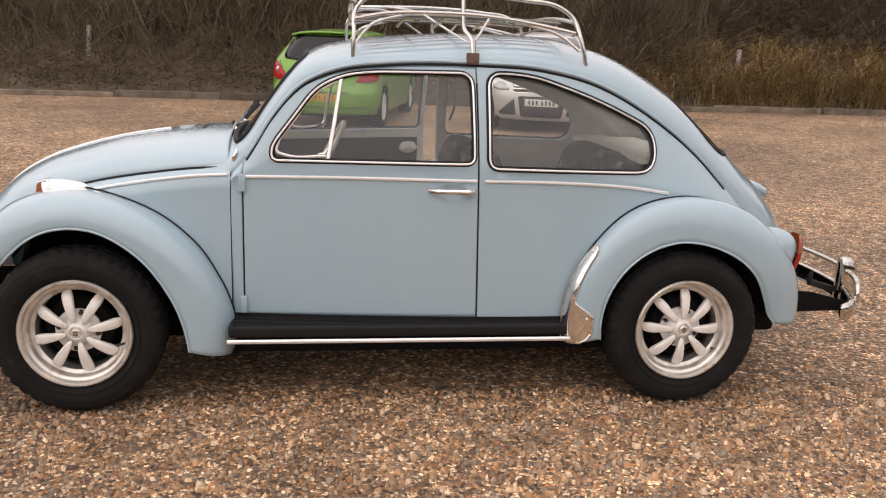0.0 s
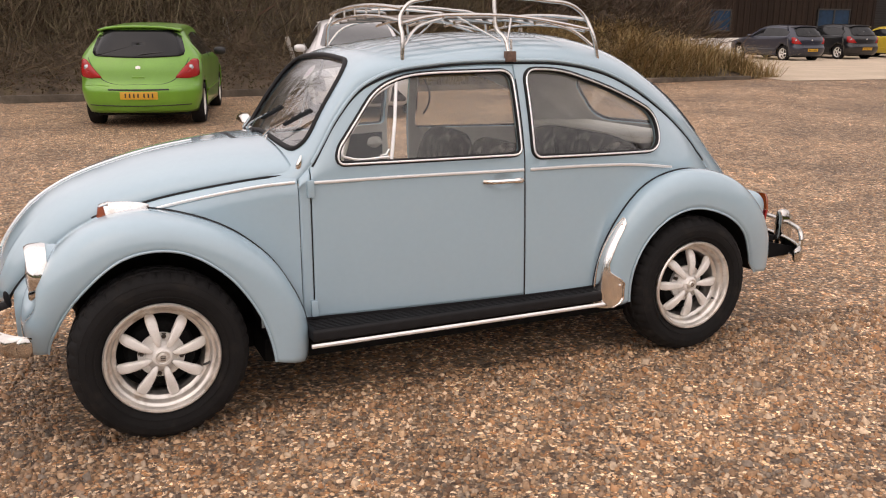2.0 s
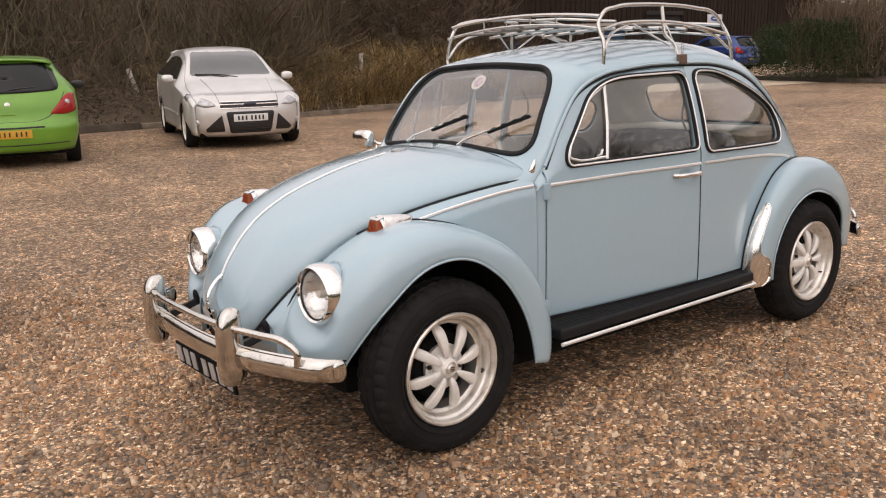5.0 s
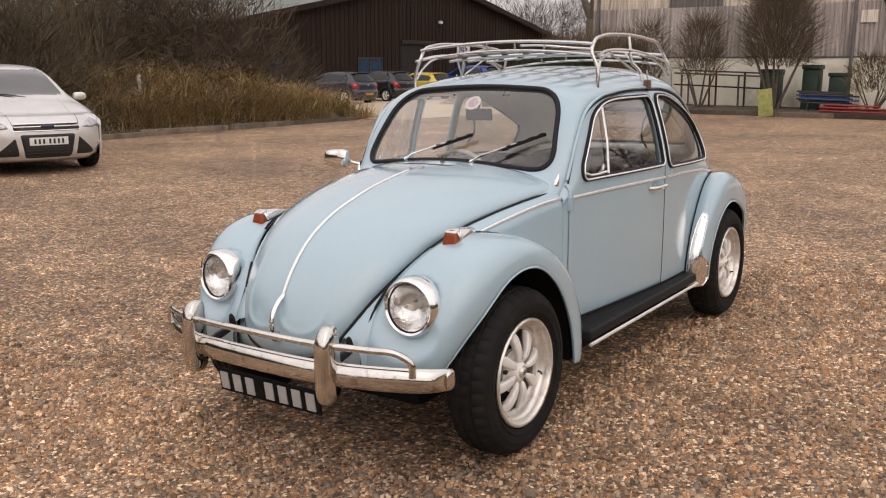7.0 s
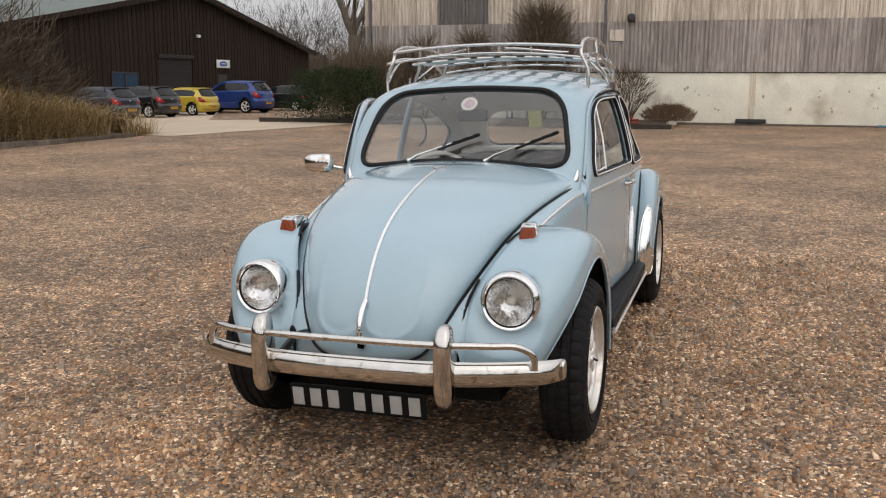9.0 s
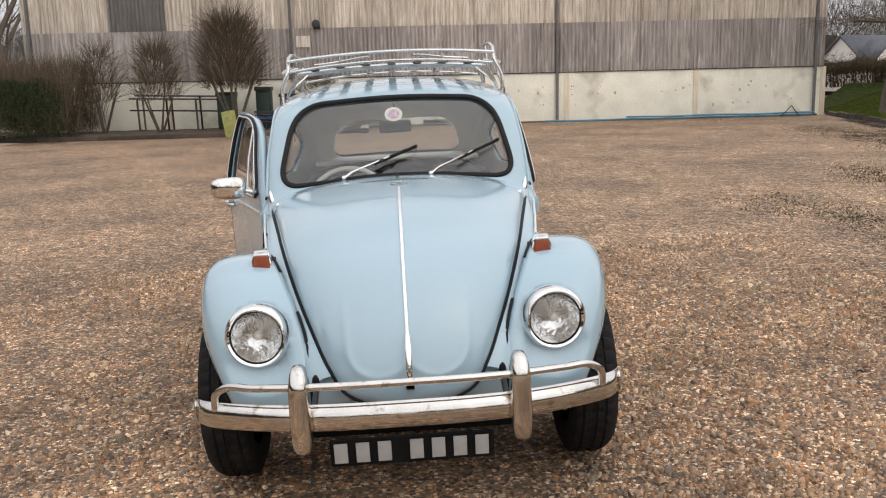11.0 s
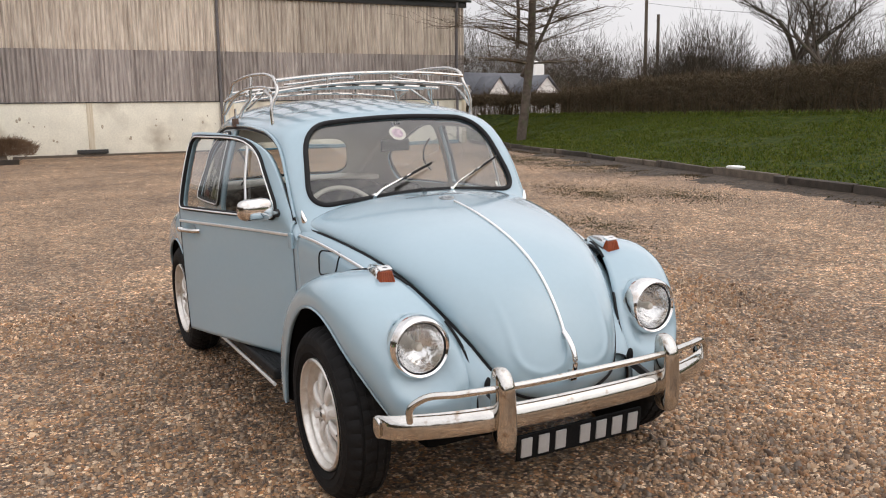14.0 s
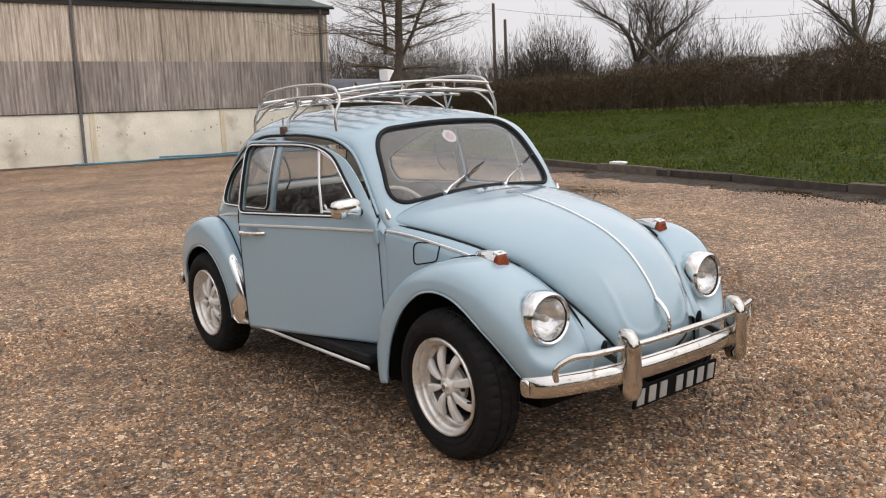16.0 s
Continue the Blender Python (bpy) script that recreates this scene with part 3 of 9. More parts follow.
# ---- lofted car skins ----
class Skin:
    """A car's outer surface as sections across its length: sill, belt, drip rail and crown as smooth functions of x."""

    def __init__(self, crown, drip, drip_half, belt, belt_half, sill=0.33, power=((-9, 2.1), (9, 2.1)), bulge=0.012, tuck=0.02):
        self.zc, self.zd0, self.d, self.zb0, self.w, self.p = (hermite(k) for k in (crown, drip, drip_half, belt, belt_half, power))
        self.z0, self.bulge, self.tuck = sill, bulge, tuck

    def zd(self, x):
        return np.minimum(self.zd0(x), self.zc(x) - 0.01)

    def zb(self, x):
        return np.minimum(self.zb0(x), self.zd(x) - 0.03)

    def point(self, x, v):
        """v from 0 at the sill over 1 at the belt and 2 at the drip rail to 3 at the crown; y is the half width."""
        x, v = np.asarray(x, float), np.asarray(v, float)
        zb, zd, zc, w, d = self.zb(x), self.zd(x), self.zc(x), self.w(x), self.d(x)
        t = np.clip(v, 0, 1)
        z, y = self.z0 + (zb - self.z0) * t, w * (1 - self.tuck * (1 - t) ** 2)
        t = np.clip(v - 1, 0, 1)
        mid = v > 1
        z, y = np.where(mid, zb + (zd - zb) * t, z), np.where(mid, w + (d - w) * t + self.bulge * 4 * t * (1 - t), y)
        a = np.clip(v - 2, 0, 1) * np.pi / 2
        top, e = v > 2, 2 / self.p(x)
        y = np.where(top, d * np.cos(a).clip(1e-9) ** e, y)
        z = np.where(top, zd + (zc - zd) * np.sin(a).clip(1e-9) ** e, z)
        return x, y, z

    def side(self, x, z):
        """The half width at (x, z) below the drip rail."""
        zb, zd = self.zb(x), self.zd(x)
        v = np.where(z <= zb, (z - self.z0) / (zb - self.z0), 1 + (z - zb) / (zd - zb))
        return self.point(x, np.clip(v, -0.5, 2))[1]

    def crown_z(self, x, y):
        p, zd = self.p(x), self.zd(x)
        return zd + (self.zc(x) - zd) * np.clip(1 - (np.abs(y) / self.d(x)) ** p, 0, 1) ** (1 / p)

    def front_x(self, y, z, lo, hi):
        """The x between lo and hi at which the crown is z high at y."""
        up = self.crown_z(hi, y) > self.crown_z(lo, y)
        for _ in range(40):
            mid = (lo + hi) / 2
            if (self.crown_z(mid, y) < z) == up:
                lo = mid
            else:
                hi = mid
        return (lo + hi) / 2

    def grid(self, xs, nl=10, nm=36, nr=40, snaps=(), half=None, rake=None):
        """The whole skin as a grid; vertices near the snap outlines, given in (x, z), are drawn onto them. rake: where and how
        far the columns lean back. Also returns which faces lie below the drip rail, and their column and row parameters."""
        if half is None:
            half = np.r_[np.linspace(0, 1, nl), np.linspace(1, 2, nm)[1:], np.linspace(2, 3, nr)[1:]]
        nr = int((half > 2.0001).sum()) + 1
        gx, gv = np.meshgrid(xs, half, indexing="ij")
        x, y, z = self.point(gx, gv)
        if rake:
            x = x + rake[1] * (z - 0.9) * np.exp(-(((x - rake[0]) / 0.14) ** 2))
        tol = 0.62 * np.median(np.diff(xs))
        for poly in snaps:
            qx, qz, dist = nearest(poly, x, z)
            m = (dist < tol) & (gv < 2.0)
            x, z = np.where(m, qx, x), np.where(m, qz, z)
            y = np.where(m, self.side(x, z), y)
        left = np.stack([x, -y, z], -1)
        right = np.stack([x, y, z], -1)[:, ::-1][:, 1:]
        pts = np.concatenate([left, right], 1)
        nx, nv = pts.shape[:2]
        i, j = np.meshgrid(np.arange(nx - 1), np.arange(nv - 1), indexing="ij")
        a = i * nv + j
        faces = np.stack([a, a + nv, a + nv + 1, a + 1], -1).reshape(-1, 4)
        low = (j < len(half) - nr) | (j >= nv - 1 - (len(half) - nr))
        verts = pts.reshape(-1, 3)
        self.cell_x = ((xs[:-1] + xs[1:]) / 2)[i].reshape(-1)
        rows = np.r_[half, half[::-1][1:]]
        self.cell_v = ((rows[:-1] + rows[1:]) / 2)[j].reshape(-1)
        return verts, faces, verts[faces].mean(1), low.reshape(-1)


def pick(verts, faces, keep, shift=None):
    """The faces kept, with their own vertices alone."""
    f = faces[keep]
    used, inv = np.unique(f, return_inverse=True)
    v = verts[used].copy()
    if shift is not None:
        v = v + shift(v)
    return v, inv.reshape(f.shape)


def trimmed(skin, verts, faces, inner, outer, poly, front=None):
    """Draw the vertices between two sets of faces onto the outline: in (x, z) on a side, or in (y, z) between two x."""
    v = verts.copy()
    for k in np.intersect1d(np.unique(faces[inner]), np.unique(faces[outer])):
        x, y, z = v[k]
        if front is None:
            qx, qz, _ = nearest(poly, np.array([x]), np.array([z]))
            v[k] = (qx[0], math.copysign(float(skin.side(qx[0], qz[0])), y), qz[0])
        else:
            qy, qz, _ = nearest(poly, np.array([y]), np.array([z]))
            v[k] = (skin.front_x(abs(float(qy[0])), float(qz[0]), *front), qy[0], qz[0])
    return v


# ---- the old pale-blue saloon ----
BODY = Skin(
    crown=[(-0.74, 1.005), (-0.68, 1.024), (-0.63, 1.04), (-0.60, 1.068), (-0.5, 1.195), (-0.41, 1.31), (-0.37, 1.35), (-0.31, 1.385),
           (-0.2, 1.415), (0, 1.443), (0.36, 1.463), (0.76, 1.443), (0.96, 1.388), (1.10, 1.318), (1.26, 1.22), (1.41, 1.106),
           (1.56, 0.97), (1.69, 0.86), (1.81, 0.72), (1.875, 0.60), (1.90, 0.5)],
    drip=[(-0.74, 0.88), (-0.63, 0.905), (-0.58, 0.955), (-0.474, 1.125), (-0.37, 1.243), (-0.30, 1.283), (-0.22, 1.311), (-0.05, 1.335),
          (0.31, 1.345), (0.56, 1.333), (0.79, 1.280), (1.03, 1.160), (1.266, 0.990), (1.40, 0.866), (1.55, 0.728), (1.7, 0.585), (1.9, 0.44)],
    drip_half=[(-0.74, 0.555), (-0.62, 0.565), (-0.5, 0.562), (-0.37, 0.548), (-0.2, 0.55), (0, 0.56), (0.3, 0.567), (0.6, 0.563), (0.8, 0.555),
               (1.03, 0.535), (1.27, 0.50), (1.4, 0.47), (1.55, 0.43), (1.7, 0.38), (1.9, 0.24)],
    belt=[(-0.74, 0.87), (-0.5, 0.905), (0.9, 0.905), (1.1, 0.87), (1.27, 0.80), (1.4, 0.72), (1.55, 0.60), (1.7, 0.48), (1.9, 0.36)],
    belt_half=[(-0.74, 0.572), (-0.62, 0.588), (-0.4, 0.615), (-0.1, 0.645), (0.3, 0.672), (0.6, 0.675), (0.9, 0.66), (1.1, 0.635), (1.27, 0.60),
               (1.4, 0.56), (1.55, 0.49), (1.7, 0.40), (1.9, 0.25)],
    power=[(-0.74, 2.0), (-0.64, 2.2), (-0.55, 2.7), (-0.4, 2.7), (-0.25, 2.2), (0.5, 2.1), (1.9, 2.0)])

_drip = [(x, float(BODY.zd(x)) - 0.016) for x in np.linspace(-0.555, 0.29, 40)]
DOOR = np.array([(-0.585, 0.347), (-0.585, 0.6), (-0.585, 0.885)] + _drip + [(0.304, 1.30), (0.309, 0.905), (0.318, 0.6), (0.323, 0.36), (0.31, 0.347)])
DOOR_WINDOW = rounded([(-0.474, 0.966), (-0.468, 1.02), (-0.305, 1.236), (-0.2, 1.284), (-0.08, 1.298), (0.28, 1.303), (0.29, 0.97)],
                      [0.04, 0.07, 0.1, 0.08, 0.1, 0.05, 0.03])
SIDE_WINDOW = rounded([(0.355, 0.956), (0.35, 1.305), (0.52, 1.300), (0.79, 1.212), (1.03, 1.10), (1.02, 0.945)], [0.035, 0.05, 0.2, 0.25, 0.13, 0.08])
SCREEN = rounded([(-0.515, 1.005), (-0.44, 1.345), (0, 1.372), (0.44, 1.345), (0.515, 1.005), (0, 1.05)], [0.10, 0.13, 0.3, 0.13, 0.10, 0.4], 10)
BACKLIGHT = rounded([(-0.44, 0.985), (-0.36, 1.235), (0.36, 1.235), (0.44, 0.985)], 0.11, 8)


DOOR_WINDOW, SIDE_WINDOW, SCREEN, BACKLIGHT = even(DOOR_WINDOW), even(SIDE_WINDOW), even(SCREEN), even(BACKLIGHT)
DOOR_X, DOOR_V, RAKE = (-0.586, 0.313), (0.030, 1.955), (0.313, -0.027)


def grown(poly, d):
    """The outline moved outward by d."""
    p = np.asarray(poly, float)
    t = np.roll(p, -1, 0) - np.roll(p, 1, 0)
    n = np.stack([t[:, 1], -t[:, 0]], 1) / (np.linalg.norm(t, axis=1)[:, None] + 1e-12)
    area = 0.5 * np.sum(p[:, 0] * np.roll(p[:, 1], -1) - np.roll(p[:, 0], -1) * p[:, 1])
    return p + n * d * (1 if area > 0 else -1)


def side_path(poly, s, out=0.0):
    p = np.asarray(poly)
    return np.stack([p[:, 0], s * (BODY.side(p[:, 0], p[:, 1]) + out), p[:, 1]], 1)


def face_path(poly, lo, hi, out=0.0):
    return np.array([(BODY.front_x(abs(y), z, lo, hi), y, z) for y, z in poly]) + np.array([(-out if hi < 0.5 else out), 0, out])


car = empty("vintage_car", pose(0, 0, 0, math.degrees(SLOPE), 0, 0))
tagged(car, "pale blue two-door vintage saloon with chrome bumpers on the gravel", "car")


def body_shell():
    xs = np.r_[np.linspace(-0.735, DOOR_X[0], 15)[:-1], np.linspace(DOOR_X[0], DOOR_X[1], 84)[:-1], np.linspace(DOOR_X[1], 1.895, 146)]
    half = np.r_[0, np.linspace(DOOR_V[0], 1, 14), np.linspace(1, DOOR_V[1], 40)[1:], np.linspace(2, 3, 44)]
    verts, faces, mid, low = BODY.grid(xs, half=half, rake=RAKE)
    door = low & (BODY.cell_x > DOOR_X[0]) & (BODY.cell_x < DOOR_X[1]) & (BODY.cell_v > DOOR_V[0]) & (BODY.cell_v < DOOR_V[1])
    quarter = inside(SIDE_WINDOW, mid[:, 0], mid[:, 2]) & low
    front = inside(SCREEN, mid[:, 1], mid[:, 2]) & ~low & (mid[:, 0] < -0.25)
    back = inside(BACKLIGHT, mid[:, 1], mid[:, 2]) & ~low & (mid[:, 0] > 1.0)
    for hole, edge, span in ((quarter, SIDE_WINDOW, None), (front, SCREEN, (-0.66, -0.28)), (back, BACKLIGHT, (1.0, 1.8))):
        verts = trimmed(BODY, verts, faces, hole, ~hole, edge, span)
    # wheel housings cut out of the sides
    well = low & (mid[:, 0] > 0) & (np.hypot(mid[:, 0] - 1.19, mid[:, 2] - 0.34) < 0.36)
    shell = solid("body_shell", pick(verts, faces, ~(door | quarter | front | back | well | (low & (mid[:, 0] < -0.632)))), [M["paint"], M["paint_in"]], car, "pale blue painted steel body")
    thicken(shell, 0.022, 1)
    inset = lambda v: np.stack([0 * v[:, 0], -np.sign(v[:, 1]) * 0.012, 0 * v[:, 0]], 1)
    for s in (-1, 1):
        ob = solid("side_window", pick(verts, faces, quarter & (mid[:, 1] * s > 0), inset), M["glass"], car, "clear rear side glass")
        ob.visible_shadow = False
        rim = solid("window_seal", tube(side_path(grown(SIDE_WINDOW, 0.004), s, 0.002), 0.0115, 8, True), M["rubber"], ob, "black rubber seal")
        solid("window_trim", tube(side_path(grown(SIDE_WINDOW, 0.004), s, 0.0115), 0.0042, 6, True), M["trim"], ob, "thin bright strip")
    ob = solid("windscreen", pick(verts, faces, front, lambda v: np.stack([0 * v[:, 0] + 0.006, 0 * v[:, 0], 0 * v[:, 0] - 0.006], 1)), M["glass"], car, "clear windscreen with a round sticker")
    ob.visible_shadow = False
    solid("windscreen_seal", tube(face_path(SCREEN, -0.66, -0.28, 0.0), 0.018, 10, True, (0.0118, 0.010, (-0.7, 0, 0.7))), M["rubber"], ob, "thick black rubber seal")
    ob = solid("rear_window", pick(verts, faces, back, lambda v: np.stack([0 * v[:, 0] - 0.006, 0 * v[:, 0], 0 * v[:, 0] - 0.006], 1)), M["glass"], car, "clear rear window glass")
    ob.visible_shadow = False
    solid("rear_seal", tube(face_path(BACKLIGHT, 1.0, 1.8, -0.003), 0.009, 8, True), M["rubber"], ob, "black rubber seal")
    return verts, faces, mid, low


SHELL = body_shell()


def drip_rails():
    for s in (-1, 1):
        x = np.linspace(-0.57, 1.40, 90)
        y, z = BODY.d(x), BODY.zd(x)
        solid("drip_rail", tube(np.stack([x, s * (y + 0.006), z + 0.001], 1), 0.0075, 8), M["paint"], car)
        solid("gutter_seal", tube(np.stack([x, s * (BODY.side(x, z - 0.012) + 0.001), z - 0.012], 1), 0.0045, 6), M["rubber"], car, "black seam under the drip rail")


drip_rails()


def trim_strip(x0, x1, s, parent, shift=(0, 0, 0), n=30, zf=None):
    x = np.linspace(x0, x1, n)
    z = zf(x)
    p = np.stack([x, s * (BODY.side(x, z) + 0.004), z], 1) - np.array(shift)
    return solid("trim_strip", tube(p, 0.008, 8, False, (0.005, 0.0064, (0, 0, 1))), M["trim"], parent, "bright waist strip")


waist = hermite([(-0.62, 0.896), (-0.3, 0.902), (0.3, 0.902), (0.65, 0.899), (0.9, 0.885), (1.10, 0.858)])


def car_door(s):
    """One door with its window, strips, handle and hinges, hung on its hinge line."""
    verts, faces, mid, low = SHELL
    hinge = Vector((-0.588, s * 0.592, 0.0))
    turn = 14.2 if s > 0 else 0.0
    xs = np.linspace(DOOR_X[0] + 0.005, DOOR_X[1] - 0.005, 130)
    half = np.r_[np.linspace(DOOR_V[0] + 0.008, 1, 40), np.linspace(1, DOOR_V[1] - 0.008, 60)[1:], 2.0, 2.5, 3.0]
    dv, df, dm, dl = BODY.grid(xs, half=half, rake=RAKE)
    mine = dl & (BODY.cell_v < DOOR_V[1] - 0.008) & (dm[:, 1] * s > 0)
    pane = inside(DOOR_WINDOW, dm[:, 0], dm[:, 2]) & mine
    dv = trimmed(BODY, dv, df, pane, mine & ~pane, DOOR_WINDOW)
    off = np.array(hinge)
    # the dished recess behind the handle
    hx, hz = 0.215, 0.865
    depth = 0.016 * np.exp(-(((dv[:, 0] - hx) / 0.045) ** 2 + ((dv[:, 2] - hz) / 0.020) ** 2) ** 2)
    dv2 = dv.copy()
    dv2[:, 1] -= np.sign(dv[:, 1]) * depth
    v, f = pick(dv2, df, mine & ~pane)
    d = solid("door", (v - off, f), [M["paint"], M["paint_in"]], car, "pale blue door standing ajar" if s > 0 else "pale blue closed door")
    d.matrix_basis = pose(*hinge, 0, 0, turn)
    thicken(d, 0.03, 1)
    v, f = pick(dv, df, pane, lambda q: np.stack([0 * q[:, 0], -np.sign(q[:, 1]) * 0.012, 0 * q[:, 0]], 1))
    g = solid("door_glass", (v - off, f), M["glass"], d, "clear wind-down glass")
    g.visible_shadow = False
    solid("window_seal", (np.array(tube(side_path(grown(DOOR_WINDOW, 0.003), s, 0.002), 0.0108, 8, True)[0]) - off, tube(side_path(grown(DOOR_WINDOW, 0.003), s, 0.002), 0.0108, 8, True)[1]), M["rubber"], d, "black rubber seal")
    rail = tube(side_path(grown(DOOR_WINDOW, 0.003), s, 0.0108), 0.0042, 6, True)
    solid("window_trim", (np.array(rail[0]) - off, rail[1]), M["trim"], d, "thin bright strip")
    bar = np.array([(-0.214, 1.277), (-0.238, 1.12), (-0.264, 0.965)])
    t = tube(side_path(bar, s, 0.001), 0.008, 8, False, (0.005, 0.0075, (1, 0, 0)))
    solid("vent_bar", (np.array(t[0]) - off, t[1]), M["trim"], d, "bright quarter-light bar")
    frame_ = np.array([(-0.228, 1.262), (-0.300, 1.222), (-0.395, 1.105), (-0.448, 1.030), (-0.455, 0.995), (-0.425, 0.983), (-0.270, 0.982)])
    t = tube(side_path(smooth_path(np.c_[frame_, 0 * frame_[:, 0]], 50)[:, :2], s, -0.002), 0.0055, 6)
    solid("vent_frame", (np.array(t[0]) - off, t[1]), M["trim"], d, "bright quarter-light frame")
    t = tube(side_path(np.array([(-0.30, 0.985), (-0.275, 0.99), (-0.262, 1.01)]), s, -0.02), 0.006, 6)
    solid("vent_catch", (np.array(t[0]) - off, t[1]), M["chrome"], d, "small chrome catch")
    trim_strip(-0.575, 0.304, s, d, hinge, 40, waist)
    # black strips laid in the shut lines give the door gaps their shade
    edge = np.array([(DOOR_X[1] + RAKE[1] * (z - 0.9), z) for z in np.linspace(0.352, 1.27, 30)])
    for name_, pts in (("rear_seal", edge), ("front_seal", np.array([(DOOR_X[0], z) for z in np.linspace(0.352, 0.885, 20)]))):
        t = tube(side_path(pts, s, -0.004), 0.0045, 6)
        if s < 0:
            solid(name_, t, M["rubber"], car, "black strip added for the shade in the door gap")
        else:
            solid(name_, (np.array(t[0]) - off, t[1]), M["rubber"], d, "black strip added for the shade in the door gap")
    # handle: a slim chrome bar on two feet
    y = s * (float(BODY.side(hx, hz)))
    bar = smooth_path([(0.125, y - s * 0.004, 0.862), (0.15, y + s * 0.018, 0.862), (0.22, y + s * 0.026, 0.862), (0.285, y + s * 0.024, 0.862), (0.298, y - s * 0.002, 0.862)], 24)
    t = tube(bar, 0.009, 10, False, (0.008, 0.0095, (0, 0, 1)))
    solid("door_handle", (np.array(t[0]) - off, t[1]), M["chrome"], d, "slim chrome pull handle")
    t = moved(blob(0.026, 0.012, 0.0125, 14, 10, 0.7), pose(0.272, y + s * 0.022, 0.862))
    solid("handle_grip", (np.array(t[0]) - off, t[1]), M["chrome"], d)
    t = join(moved(lathe([(0.0, -0.004), (0.010, -0.004), (0.012, 0.002), (0.010, 0.006), (0, 0.006)], 16, "y"), pose(0.278, y + s * 0.030, 0.862)))
    solid("lock_button", (np.array(t[0]) - off, t[1]), M["chrome"], d)
    for hz2 in (0.874, 0.392):
        yy = float(BODY.side(-0.585, hz2))
        t = moved(block(-0.014, 0.014, -0.012, 0.012, -0.034, 0.034, 0.006), pose(-0.586, s * (yy + 0.004), hz2))
        solid("hinge", (np.array(t[0]) - off, t[1]), M["paint"], d, "painted outer hinge")
    # inner card and pull
    def card(a, b):
        x, z = -0.53 + 0.80 * a, 0.42 + 0.50 * b
        return (x, s * (float(BODY.side(x, z)) - 0.034), z)
    q = sheet(card, np.linspace(0, 1, 12), np.linspace(0, 1, 8))
    solid("door_card", (np.array(q[0]) - off, q[1]), M["vinyl"], d, "dark vinyl door card")
    if s > 0:
        mirror(d, off)
    return d


def mirror(d, off):
    """Chrome door mirror on a short arm at the front of the opened door."""
    x, z = -0.49, 0.985
    y = float(BODY.side(x, z))
    arm = smooth_path([(x, y - 0.005, z), (x - 0.02, y + 0.03, z + 0.006), (x - 0.025, y + 0.075, z + 0.018)], 12)
    t = tube(arm, 0.008, 8)
    a = solid("mirror_arm", (np.array(t[0]) - off, t[1]), M["chrome"], d, "chrome mirror arm")
    t = moved(lathe([(0, -0.006), (0.018, -0.006), (0.018, 0.006), (0, 0.008)], 20, "y"), pose(x, y + 0.004, z))
    solid("mirror_foot", (np.array(t[0]) - off, t[1]), M["black"], d)
    shell = blob(0.042, 0.075, 0.046, 24, 14, 0.62)
    shell = ([(v[0] * (1.0 if v[0] < 0 else 0.35), v[1], v[2] * (1 - 1.6 * v[1] if v[1] < 0 else 1)) for v in shell[0]], shell[1])
    t = moved(shell, pose(x - 0.03, y + 0.125, z + 0.03, 0, 0, -14))
    h = solid("mirror_shell", (np.array(t[0]) - off, t[1]), M["chrome"], d, "chrome door mirror shell")
    t = moved(block(0.012, 0.017, -0.062, 0.062, -0.036, 0.036, 0.004), pose(x - 0.03, y + 0.125, z + 0.03, 0, 0, -14))
    solid("mirror_glass", (np.array(t[0]) - off, t[1]), M["reflector"], h)


for s in (-1, 1):
    car_door(s)
    for x0, x1 in ((0.336, 1.09),):
        trim_strip(x0, x1, s, car, (0, 0, 0), 40, waist)


# ---- bonnet, scuttle, front panels ----
_bs = np.linspace(0, 1, 10)
CX, CZ = hermite(np.c_[_bs, [-0.655, -0.82, -1.06, -1.25, -1.43, -1.566, -1.668, -1.724, -1.745, -1.735]]), hermite(np.c_[_bs, [1.040, 1.031, 0.997, 0.952, 0.889, 0.806, 0.692, 0.58, 0.48, 0.405]])
EX = hermite(np.c_[_bs, [-0.632, -0.79, -1.0, -1.17, -1.32, -1.46, -1.575, -1.655, -1.70, -1.728]])
EY = hermite(np.c_[_bs, [0.540, 0.515, 0.474, 0.440, 0.403, 0.357, 0.305, 0.254, 0.192, 0.045]])
EZ = hermite(np.c_[_bs, [0.928, 0.916, 0.884, 0.848, 0.796, 0.715, 0.62, 0.525, 0.446, 0.397]])


def bonnet_point(u, v):
    """u from the scuttle to the nose, v from -1 to 1 across."""
    a = abs(v) * math.pi / 2
    k, w = 1 - math.cos(a), math.sin(a)
    x, z = float(CX(u) + (EX(u) - CX(u)) * k), float(CZ(u) + (EZ(u) - CZ(u)) * k)
    # the pressed swage: two rounded lobes that meet at the handle
    side = float(EY(u)) * w
    if z > 0.60:
        d = side - (0.195 + 0.06 * (z - 0.60))
    else:
        d = (math.hypot((side - 0.095) / 0.100, (z - 0.60) / 0.095) - 1) * 0.097
    swage = 0.0048 * math.exp(-(d / 0.013) ** 2) * max(0.0, min(1.0, (0.80 - z) / 0.20)) * (z > 0.47)
    return (x - swage * 0.8, math.copysign(side, v), z + swage * 0.4)


def bonnet_edge(u, s, out=0.0, down=0.0):
    return np.array((float(EX(u)), s * (float(EY(u)) + out), float(EZ(u)) - down))


wing_side = hermite([(-1.75, 0.30), (-1.62, 0.35), (-1.45, 0.43), (-1.2, 0.505), (-0.9, 0.552), (-0.735, 0.572), (-0.60, 0.590)])
_eu = np.linspace(0, 1, 200)


